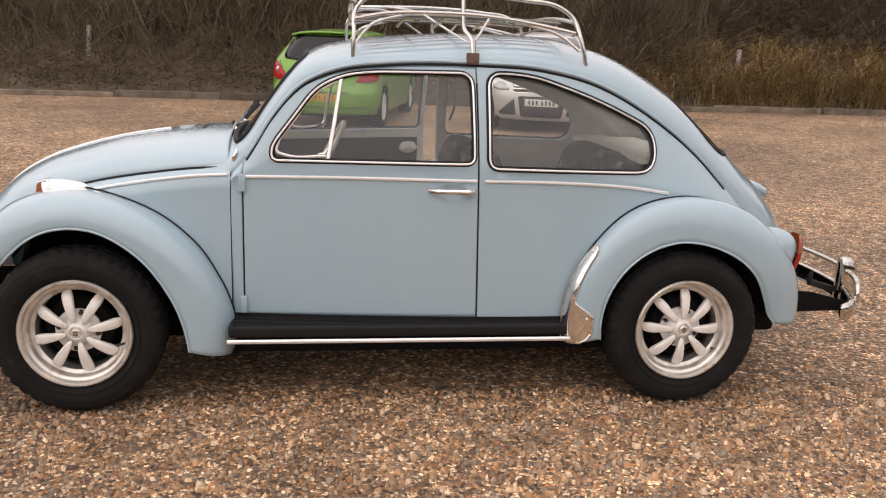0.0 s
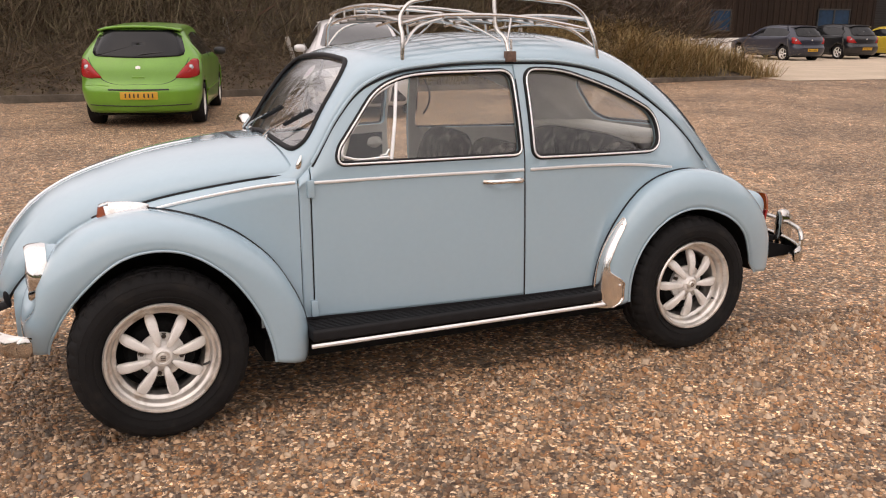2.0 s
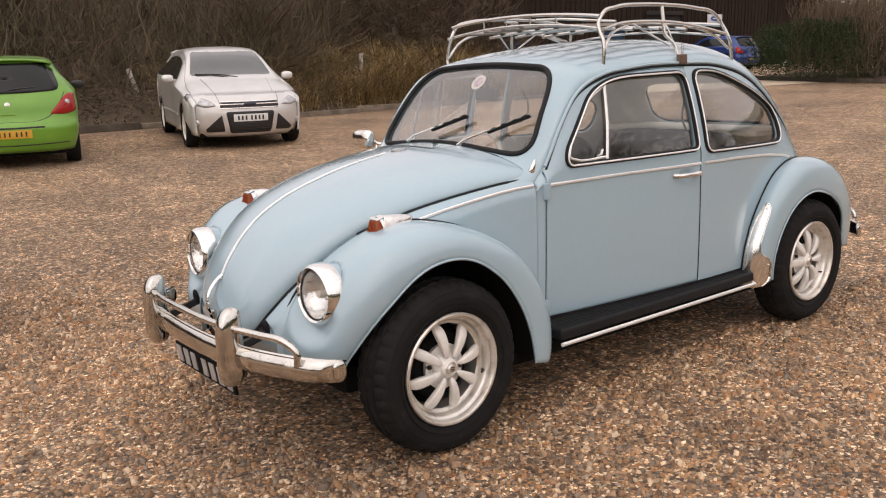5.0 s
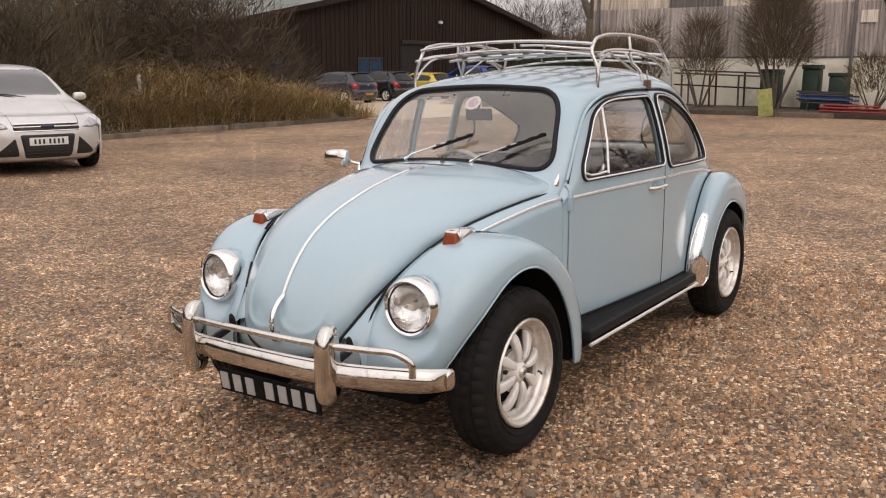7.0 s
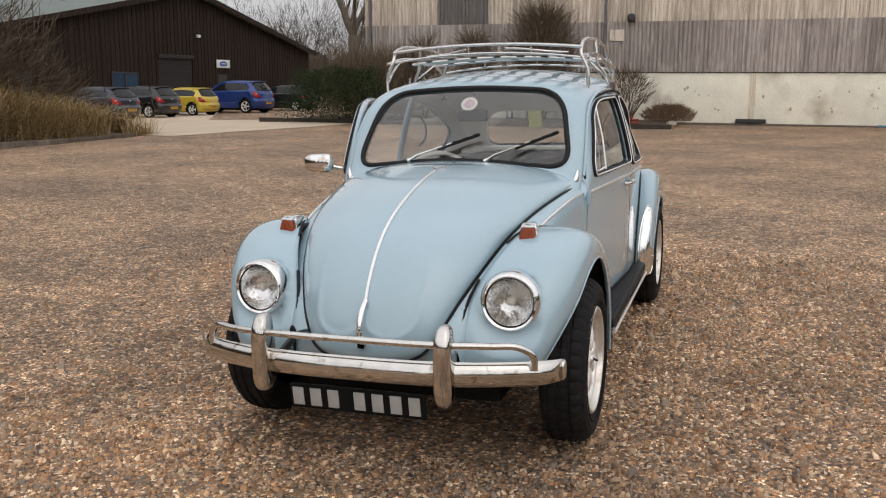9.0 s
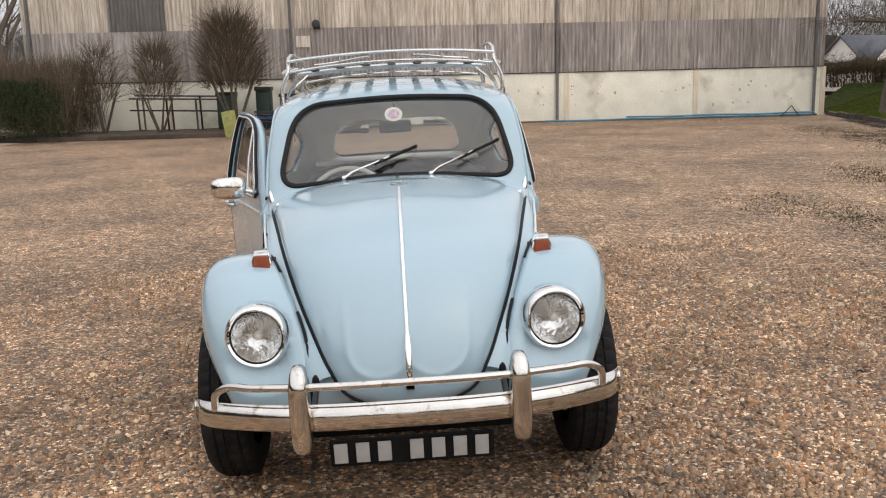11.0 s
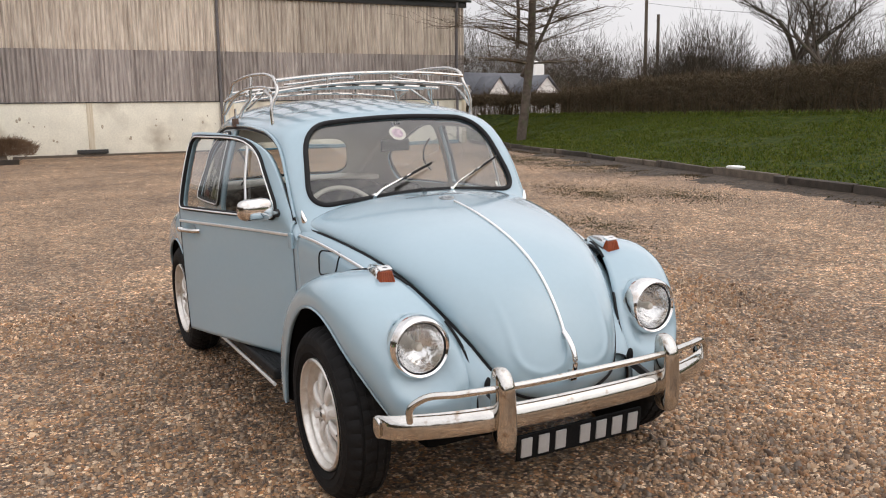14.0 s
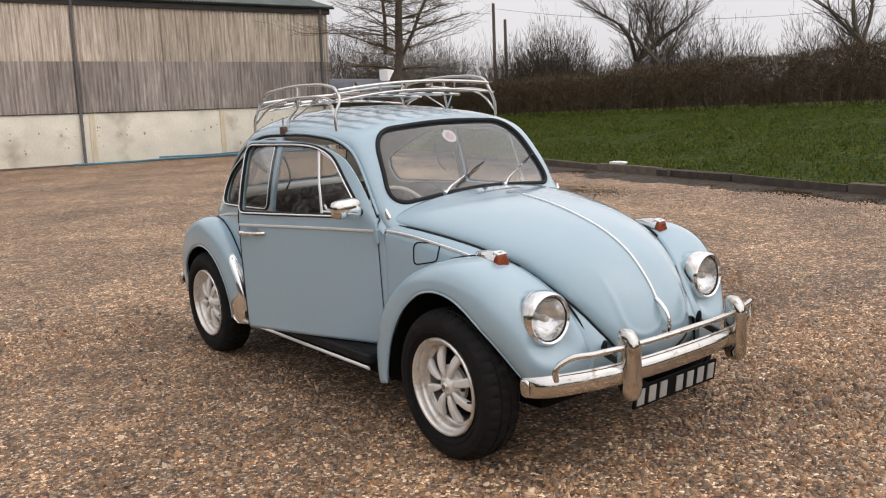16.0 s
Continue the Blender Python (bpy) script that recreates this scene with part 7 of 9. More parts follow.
# ---- sandy track to the dark barn ----
def track():
    def fn(a, b):
        y = 12.6 + 17.4 * b
        x0 = 15.8 + 1.4 * math.sin(b * 2.2) + (2.0 * (b - 0.1) if b > 0.1 else 0)
        x1 = 24.2 + 2.5 * min(1, b * 4) + 30 * max(0, b - 0.42)
        x = x0 + (x1 - x0) * a
        return (x, y + (1 - b) * 1.6 * (0.5 - a), ground_z(x, y) + 0.014)
    tagged(solid("track", sheet(fn, np.linspace(0, 1, 40), np.linspace(0, 1, 50)), M["sand"]), "pale sandy track in front of the dark barn", "track", kind="structure")


track()


def oblong(x0, x1, y0, y1, z0, z1, bevel=0.0):
    return block(x0, x1, y0, y1, z0, z1, bevel)


def dark_barn():
    barn = tagged(empty("dark_barn", pose(0, 0, 0)), "long dark-stained timber barn with a low gable", "barn")
    base, y = -0.32, 30.0
    eave = lambda x: 3.62 + (6.55 - 3.62) * (1 - abs(x - 41) / 15.3)
    solid("gable_backing", ([(25.7, y + 0.10, base), (56.3, y + 0.10, base), (56.3, y + 0.10, 3.62), (41, y + 0.10, 6.55), (25.7, y + 0.10, 3.62)], [(0, 1, 2, 3, 4)]), M["tarred"], barn)
    for x in (25.7, 56.2):
        solid("side_wall", oblong(x, x + 0.15, y + 0.1, 58, base, 3.62), M["tarred"], barn)
    solid("back_wall", oblong(25.7, 56.3, 58, 58.15, base, 3.62), M["tarred"], barn)
    holes = ((27.2, 28.5, 0.85, 1.85), (34.0, 36.2, 0.45, 1.92), (38.0, 41.2, base, 2.75), (43.9, 45.0, base, 1.95))
    unit = mesh_of("board", *block(-0.5, 0.5, -0.5, 0.5, 0, 1), M["tarred"], False)
    x, k = 25.75, 0
    rng = random.Random(2)
    while x < 56.2:
        mid = x + 0.09
        spans = [(base, eave(mid))]
        for a, b, z0, z1 in holes:
            if a - 0.05 < mid < b + 0.05:
                spans = [(s0, s1) for s0, s1 in ((base, z0), (z1, eave(mid))) if s1 - s0 > 0.1]
        for z0, z1 in spans:
            ob = new("board", unit)
            ob.parent = barn
            ob.matrix_basis = pose(mid, y + 0.03 - 0.03 * (k % 2), z0) @ Matrix.Diagonal((0.19, 0.03, z1 - z0, 1))
        x += 0.185
        k += 1
    for s, x0, x1 in ((-1, 25.2, 41.0), (1, 41.0, 56.8)):
        z0, z1 = (3.55, 6.66) if s < 0 else (6.66, 3.55)
        v = [(x0, 29.5, z0), (x1, 29.5, z1), (x1, 58.6, z1), (x0, 58.6, z0)]
        v = v + [(a, b, c + 0.12) for a, b, c in v]
        solid("roof_slope", (v, [(3, 2, 1, 0), (4, 5, 6, 7), (0, 1, 5, 4), (1, 2, 6, 5), (2, 3, 7, 6), (3, 0, 4, 7)]), M["roof_sheet"], barn, "grey-green sheet roof", False)
        v = [(x0, 29.46, z0 - 0.16), (x1, 29.46, z1 - 0.16), (x1, 29.46, z1 + 0.13), (x0, 29.46, z0 + 0.13)]
        v = v + [(a, b + 0.035, c) for a, b, c in v]
        solid("barge_board", (v, [(0, 1, 2, 3), (7, 6, 5, 4), (0, 4, 5, 1), (1, 5, 6, 2), (2, 6, 7, 3), (3, 7, 4, 0)]), M["tarred"], barn, "", False)
    w = solid("window_1", oblong(27.25, 28.45, y + 0.0, y + 0.03, 0.9, 1.8), M["blue_glass"], barn, "window with a blue reflection painted in")
    solid("window_frame", join(oblong(27.2, 28.5, y - 0.03, y + 0.03, 1.8, 1.87), oblong(27.2, 28.5, y - 0.05, y + 0.03, 0.84, 0.9), oblong(27.2, 27.26, y - 0.03, y + 0.03, 0.9, 1.8), oblong(28.44, 28.5, y - 0.03, y + 0.03, 0.9, 1.8)), M["gutter"], w)
    solid("plinth", oblong(25.7, 30.6, y - 0.06, y + 0.02, base, 0.55), M["render"], barn, "white rendered plinth")
    w = solid("window_2", oblong(34.05, 36.15, y, y + 0.03, 0.5, 1.88), M["blue_glass"], barn, "wide window")
    solid("window_frame", join(oblong(34.0, 36.2, y - 0.04, y + 0.03, 1.88, 1.95), oblong(35.05, 35.15, y - 0.03, y + 0.03, 0.5, 1.88), oblong(34.0, 34.06, y - 0.03, y + 0.03, 0.5, 1.88), oblong(36.14, 36.2, y - 0.03, y + 0.03, 0.5, 1.88)), M["gutter"], w)
    sh = empty("roller_shutter", None, barn)
    for k in range(26):
        z = base + 0.12 * k
        solid("shutter_slat", tube([(38.0, y + 0.05, z + 0.06), (41.2, y + 0.05, z + 0.06)], 0.06, 6, False, (0.02, 0.062, (0, 0, 1))), M["shutter"], sh)
    solid("shutter_box", oblong(37.9, 41.3, y - 0.12, y + 0.05, 2.75, 2.98, 0.02), M["shutter"], barn)
    solid("door_1", oblong(43.95, 44.95, y, y + 0.05, base, 1.92), M["gutter"], barn, "dark door under the sign")
    sg = solid("sign_board", oblong(43.72, 45.2, y - 0.09, y - 0.05, 2.32, 2.82, 0.01), M["sign_white"], barn, "white sign with a blue oval")
    solid("sign_oval", moved(lathe([(0.0, -0.012), (0.42, -0.012), (0.44, 0.0)], 32, "y"), pose(44.46, y - 0.094, 2.57) @ Matrix.Diagonal((1, 1, 0.36, 1))), M["sign_blue"], sg)
    solid("sign_bar", oblong(44.2, 44.72, y - 0.112, y - 0.106, 2.545, 2.60), M["sign_white"], sg)
    solid("flood_lamp", join(oblong(41.68, 41.92, y - 0.22, y - 0.05, 4.05, 4.22, 0.02), oblong(41.76, 41.84, y - 0.05, y, 4.1, 4.16)), M["sign_white"], barn, "small white floodlight")
    far = tagged(empty("far_shed"), "far shed with a pale grey-green roof", "shed")
    v = [(14, 62, 5.2), (50, 62, 5.2), (50, 72, 9.6), (14, 72, 9.6)]
    v += [(a, b, c - 0.15) for a, b, c in v]
    solid("roof", (v, [(0, 1, 2, 3), (7, 6, 5, 4), (0, 4, 5, 1), (1, 5, 6, 2), (2, 6, 7, 3), (3, 7, 4, 0)]), M["asbestos_lo"], far, "", False)
    solid("wall", oblong(14, 50, 62.3, 71.8, -0.4, 5.1), M["tarred"], far)


dark_barn()


# ---- the big sheeted barn ----
def big_barn():
    barn = tagged(empty("sheeted_barn", pose(28.4, 0, 0)), "large barn of cream corrugated cement sheets over a concrete wall", "barn")
    y0, y1, top, joint, eave = -16.1, 13.1, 1.87, 3.62, 5.62
    pitch, waves = 0.146, 7
    wide = pitch * waves

    def sheet_mesh(name, h, mat_):
        def fn(a, b):
            return (0.034 - 0.068 * abs(math.cos(math.pi * a / pitch)) ** 0.75 - 0.012 * b, a, h * b)
        v, f = sheet(fn, np.linspace(0, wide + 0.02, waves * 8 + 1), np.linspace(0, 1, 3))
        return mesh_of(name, v, f, mat_)
    low, high, dark = sheet_mesh("cement_sheet", joint - top + 0.10, M["asbestos_lo"]), sheet_mesh("cement_sheet", eave - joint + 0.05, M["asbestos_hi"]), sheet_mesh("cement_sheet", eave - joint + 0.05, M["sheet_dark"])
    n = int((y1 - y0) / wide) + 1
    for k in range(n):
        y = y0 + k * (y1 - y0 - wide) / (n - 1)
        for z, me in ((top - 0.04, low), (joint, dark if 8.0 < y < 9.2 else high)):
            ob = new("cement_sheet", me)
            ob.parent = barn
            ob.matrix_basis = pose(-0.05 - (0.022 if z > 2 else 0), y, z)
    solid("frame_wall", oblong(0.0, 0.10, y0 + 0.1, y1 - 0.1, top, eave), M["gutter"], barn)
    # concrete panels between posts
    step = 4.867
    for k in range(6):
        a = y0 + k * step
        solid("concrete_panel", oblong(-0.06, 0.14, a + 0.008, a + step - 0.008, -0.3, top - 0.03, 0.008), M["concrete"], barn)
    for k in range(7):
        a = y0 + k * step
        solid("concrete_post", oblong(-0.085, 0.0, a - 0.10, a + 0.10, -0.3, top - 0.035, 0.01), M["post"], barn)
    solid("wall_ledge", oblong(-0.10, 0.12, y0, y1, top - 0.045, top - 0.012, 0.01), M["gutter"], barn)
    rng = random.Random(5)
    for k in range(46):
        a, z = rng.uniform(y0 + 0.4, 1.0), rng.choice((0.55, 0.62, 1.05, 1.2, 1.3))
        r = rng.uniform(0.03, 0.08)
        solid("wall_blotch", moved(lathe([(0.0, -0.063), (r * 0.35, -0.0635), (r * 0.55, -0.0610)], 10, "x"), pose(0, a, z + rng.uniform(-0.05, 0.05)) @ Matrix.Diagonal((1, 1, rng.uniform(0.8, 1.8), 1))), M["stain_spot"], barn)
    for s, y in ((0, -16.1), (1, 13.0)):
        solid("end_wall", oblong(0.0, 20, y, y + 0.1, -0.3, eave), M["asbestos_lo"], barn)
        v = [(0, y, eave), (20, y, eave), (10, y, 8.5), (0, y + 0.1, eave), (20, y + 0.1, eave), (10, y + 0.1, 8.5)]
        solid("gable", (v, [(0, 1, 2), (5, 4, 3), (0, 3, 4, 1), (1, 4, 5, 2), (2, 5, 3, 0)]), M["asbestos_lo"], barn, "", False)
    solid("back_wall", oblong(19.9, 20, y0, y1, -0.3, eave), M["asbestos_lo"], barn)
    # roof sheets, gutter and fascia
    slope = math.atan2(8.55 - 5.78, 10.35)
    rl = math.hypot(10.35, 8.55 - 5.78)
    def rf(a, b):
        return (rl * b, a, 0.026 * math.cos(2 * math.pi * a / pitch))
    v, f = sheet(rf, np.linspace(0, wide + 0.02, waves * 8 + 1), np.linspace(0, 1, 2))
    me = mesh_of("roof_sheet", v, f, M["roof_sheet"])
    n = int((y1 - y0 + 0.4) / wide) + 1
    for k in range(n):
        ob = new("roof_sheet", me)
        ob.parent = barn
        ob.matrix_basis = pose(-0.35, y0 - 0.2 + k * (y1 - y0 + 0.4 - wide) / (n - 1), 5.80 + 0.004 * (k % 2), 0, -math.degrees(slope), 0)
    v = [(10.0, y0 - 0.2, 8.57), (20.35, y0 - 0.2, 5.8), (20.35, y1 + 0.2, 5.8), (10.0, y1 + 0.2, 8.57)]
    solid("back_roof", (v, [(0, 1, 2, 3)]), M["roof_sheet"], barn, "", False)
    solid("fascia", oblong(-0.20, -0.08, y0 - 0.1, y1 + 0.1, eave - 0.10, eave + 0.13, 0.01), M["gutter"], barn, "dark eaves board")
    g = []
    for t in np.linspace(math.pi, 2 * math.pi, 9):
        g.append((-0.28 + 0.08 * math.cos(t), 5.80 + 0.08 * math.sin(t)))
    v, f = sheet(lambda a, b: (g[int(b)][0], a, g[int(b)][1]), [y0 - 0.25, y1 + 0.25], range(9))
    thicken(solid("gutter", (v, f), M["gutter"], barn, "half-round gutter"), 0.006)
    for y in (-15.75, -6.0, 3.68, 12.9):
        solid("downpipe", tube([(-0.22, y, 5.72), (-0.20, y, 5.5), (-0.14, y, 5.3), (-0.14, y, 0.15), (-0.24, y, 0.06)], 0.055, 10), M["pipe_grey"], barn, "grey downpipe")
    lamp = solid("bulkhead_lamp", moved(blob(0.12, 0.14, 0.16, 14, 10, 0.7), pose(-0.22, 2.75, 3.74)), M["gutter"], barn, "dark round bulkhead lamp")
    solid("lamp_arm", tube([(-0.05, 2.62, 3.62), (-0.2, 2.7, 3.70)], 0.03, 8), M["gutter"], lamp)
    solid("patch_panel", oblong(-0.125, -0.100, 3.0, 3.5, 2.95, 3.35), M["asbestos_hi"], barn, "small pale patch panel")
    solid("vent_box", oblong(-0.20, -0.06, -2.0, -1.0, 0.10, 0.24, 0.02), M["gutter"], barn, "low dark vent")
    solid("wall_footing", oblong(-0.16, -0.06, y0 + 0.2, 1.0, -0.3, 0.085, 0.02), M["sleeper"], barn, "dark low footing along the wall")
    for k, z in ((0, 0.07), (1, 0.15)):
        p = tube([(28.0 - 0.12 * k, y, z + 0.012 * math.sin(y * 2)) for y in np.linspace(-15.6, -5.5 - 3 * k, 30)], 0.032, 8)
        tagged(solid("water_pipe", p, M["blue_pipe"]), "blue plastic pipe lying along the barn wall", "pipe", "blue pipes")
    fr = solid("metal_trestle", join(tube([(27.8, -15.0, 0.02), (27.8, -14.7, 0.42), (27.8, -14.3, 0.02)], 0.02, 6)), M["gutter"])
    tagged(fr, "small dark metal trestle against the barn wall", "trestle")


M["post"] = streaked("rust_stained_post", (0.81, 0.75, 0.60), (0.60, 0.49, 0.32), (0.84, 0.80, 0.67), 0.85, 0.5, 12)
M["stain_spot"] = material("rust_brown_spot", (0.52, 0.45, 0.33), 0.9, vary=0.3, scale=20)
big_barn()


# ---- planting bed before the barn ----
def shrub(name, label, x, y, z, h, wide, n, seed, stems=6, mat_=None):
    """A twiggy upright shrub: stems from the ground and many fine twigs above."""
    rng = np.random.default_rng(seed)
    t = tagged(empty(name, pose(x, y, z)), label, "shrub")
    st = []
    for k in range(stems):
        a = rng.uniform(0, 2 * np.pi)
        d = np.array([np.cos(a) * wide * 0.33, np.sin(a) * wide * 0.33, h * 0.55]) * rng.uniform(0.7, 1.1)
        st.append(((0.04 * np.cos(a), 0.04 * np.sin(a), -0.05), tuple(d), 0.05 * h / 3.5, 0.025 * h / 3.5, 0))
    solid("stem", limb_mesh(st, 6), M["bark"], t)
    a, r = rng.uniform(0, 2 * np.pi, n), np.sqrt(rng.uniform(0, 1, n))
    zz = rng.uniform(0.36, 0.95, n) * h
    prof = np.sin(np.clip((zz / h - 0.15) / 0.85, 0, 1) * np.pi * 0.80 + 0.35)
    start = np.c_[np.cos(a) * r * wide * 0.42 * prof, np.sin(a) * r * wide * 0.42 * prof, zz]
    aim = np.c_[np.cos(a) * r, np.sin(a) * r, rng.uniform(0.5, 1.5, n)] + rng.normal(0, 0.35, (n, 3))
    aim *= (rng.uniform(0.12, 0.28, n) * h / np.linalg.norm(aim, axis=1))[:, None]
    v, f = twig_arrays(start, aim, rng.uniform(0.004, 0.011, n), rng, 0.3)
    ob = tagged(new("crown", fast_mesh("crown", v, f, mat_ or M["twig"])), kind="stuff")
    ob.parent = t
    return t


def planting_bed():
    rng = random.Random(6)
    def h(x, y):
        return (x, y, ground_z(x, y) + 0.02 + 0.14 * min(1, (x - 24.7) / 0.7) + 0.04 * noise.noise(Vector((x * 2, y * 2, 1))))
    tagged(solid("planting_bed", sheet(h, np.linspace(24.75, 28.28, 14), np.linspace(1.2, 14.5, 44)), M["earth"]), "dark soil planting bed before the barn", "bed", kind="structure")
    ed = tagged(empty("bed_edging"), "low weathered timber edging of the planting bed", "edging")
    y = 0.9
    while y < 14.2:
        n = rng.uniform(1.8, 2.6)
        solid("timber", moved(block(-0.06, 0.06, -n / 2 + 0.01, n / 2 - 0.01, -0.05, 0.14 + rng.uniform(-0.02, 0.02), 0.012), pose(24.7, y + n / 2, ground_z(24.7, y), 0, rng.uniform(-4, 4), rng.uniform(-1, 1))), M["sleeper"], ed)
        y += n
    shrub("upright_shrub", "tall bare many-stemmed shrub in the bed", 26.0, 5.45, 0.1, 3.85, 2.4, 2300, 1, 9)
    shrub("upright_shrub", "bare vase-shaped shrub in the bed", 26.0, 7.95, 0.1, 3.0, 1.75, 950, 2, 5)
    shrub("upright_shrub", "bare vase-shaped shrub in the bed", 26.2, 9.9, 0.1, 2.9, 1.5, 560, 3, 5)
    shrub("twiggy_bush", "pale fan of bare twigs beside red barriers", 26.1, 2.55, 0.1, 1.75, 1.9, 800, 4, 12)
    shrub("low_bush", "brown rounded clipped bush by the wall", 26.4, 1.15, -0.1, 0.80, 2.1, 2600, 5, 6, M["scrub_twig"])
    ob = tagged(solid("leaning_board", block(-0.02, 0.02, -0.22, 0.22, 0, 0.86, 0.008), M["lichen"]), "yellow-green lichened board leaning by the shrub", "board")
    ob.matrix_basis = pose(24.55, 5.30, ground_z(24.5, 5), -9, 9, 4)
    for k, (y0, y1, z) in enumerate(((2.0, 3.9, 0.26), (2.2, 3.8, 0.34))):
        p = empty("plastic_barrier", pose(25.2 + 0.15 * k, 0, 0.02))
        tagged(p, "red plastic barrier lying in the bed", "barrier", "plastic barriers")
        for q in (0, 0.10):
            solid("rail", tube([(0, y0, z - 0.12 + q), (0, y1, z - 0.10 + q)], 0.03, 8), M["red_plastic"], p)
        for yy in (y0 + 0.05, (y0 + y1) / 2, y1 - 0.05):
            solid("leg", tube([(0, yy, 0.1), (0, yy, z)], 0.022, 6), M["red_plastic"], p)
    for k in range(3):
        p = tagged(empty("barrier_stack", pose(25.9, 0.0, 0.10)), "blue and black barrier rails stacked behind", "barrier", "plastic barriers")
        for q in range(3):
            solid("rail", tube([(0.1 * k, 2.9 + 0.2 * k, 0.25 + 0.13 * q + 0.05 * k), (0.1 * k, 4.6 + 0.1 * k, 0.3 + 0.12 * q + 0.05 * k)], 0.028, 8), M["blue_plastic"] if q % 2 else M["gutter"], p)
        for yy in (3.2 + 0.2 * k, 4.4):
            solid("leg", tube([(0.1 * k, yy, 0.0), (0.1 * k, yy, 0.6)], 0.025, 6), M["gutter"], p)
    for y, z, w in ((3.75, 1.25, 0.55), (4.6, 1.5, 0.5), (5.9, 1.35, 0.6)):
        tk = tagged(empty("storage_bin", pose(27.2, y, 0.08)), "dark green plastic storage bin by the barn", "bin", "green bins")
        solid("bin_body", block(-0.35, 0.35, -w / 2, w / 2, 0, z * 0.9, 0.05), M["green_tank"], tk)
        solid("bin_lid", block(-0.38, 0.38, -w / 2 - 0.03, w / 2 + 0.03, z * 0.9, z, 0.03), M["green_tank"], tk)
    fr = tagged(empty("plant_staging", pose(26.9, 0, 0.08)), "rough timber plant staging against the white wall", "staging")
    for y in (5.9, 6.9, 7.9, 8.9):
        solid("post", tube([(0, y, 0), (0, y + 0.03, 1.15)], 0.035, 6), M["sleeper"], fr)
        solid("post", tube([(0.7, y, 0), (0.7, y + 0.03, 1.25)], 0.035, 6), M["sleeper"], fr)
    for x, z in ((0, 1.15), (0, 0.75), (0.7, 1.25)):
        solid("rail", tube([(x, 5.6, z - 0.06), (x, 9.2, z + 0.05)], 0.03, 6), M["sleeper"], fr)
    # evergreen and brown hedge at the end of the bed
    g = np.random.default_rng(21)
    n = 32000
    x, y = g.uniform(23.6, 26.6, n), g.uniform(10.4, 14.6, n)
    topz = 1.9 + 0.35 * np.array([noise.noise(Vector((a * 0.9, b * 0.9, 2))) for a, b in zip(x, y)])
    z = topz * g.uniform(0, 1, n) ** 0.6
    edge = 1 - 0.5 * (z / 2.2) ** 3
    x, y = 25.1 + (x - 25.1) * edge, 12.5 + (y - 12.5) * edge
    v, f = leaf_arrays(np.c_[x, y, z], g.uniform(0.016, 0.044, n), g)
    tagged(new("evergreen_hedge", fast_mesh("evergreen_hedge", v, f, M["evergreen"])), "dark evergreen hedge at the track's corner", "hedge", kind="stuff")
    n = 7000
    st = np.c_[g.uniform(24.2, 28.0, n), g.uniform(10.3, 13.2, n), g.uniform(0.1, 2.3, n)]
    aim = g.normal(0, 0.16, (n, 3)) + np.array([0, 0, 0.55])
    v, f = sprig_arrays(st, aim, g.uniform(0.006, 0.014, n))
    tagged(new("hedge_twigs", fast_mesh("hedge_twigs", v, f, M["twig"])), "brown bare twigs above the evergreen hedge", "hedge", kind="stuff")


M["scrub_twig"] = foliage("dead_bush_twigs", [(0.18, 0.115, 0.07), (0.23, 0.15, 0.09), (0.13, 0.08, 0.055)])
planting_bed()


# ---- grass slope, timber kerb, hedge and distance ----
def kerb_y(x):
    return -8.42 - 0.296 * (x - 1.46)


def slope_z(x, y):
    k = kerb_y(x)
    t = max(0.0, min(1.0, (k - y) / max(1.0, k + 20.0)))
    return ground_z(x, k) + 0.10 + (1.14 - 0.1 - ground_z(x, k)) * (0.75 * t + 0.25 * t * t)


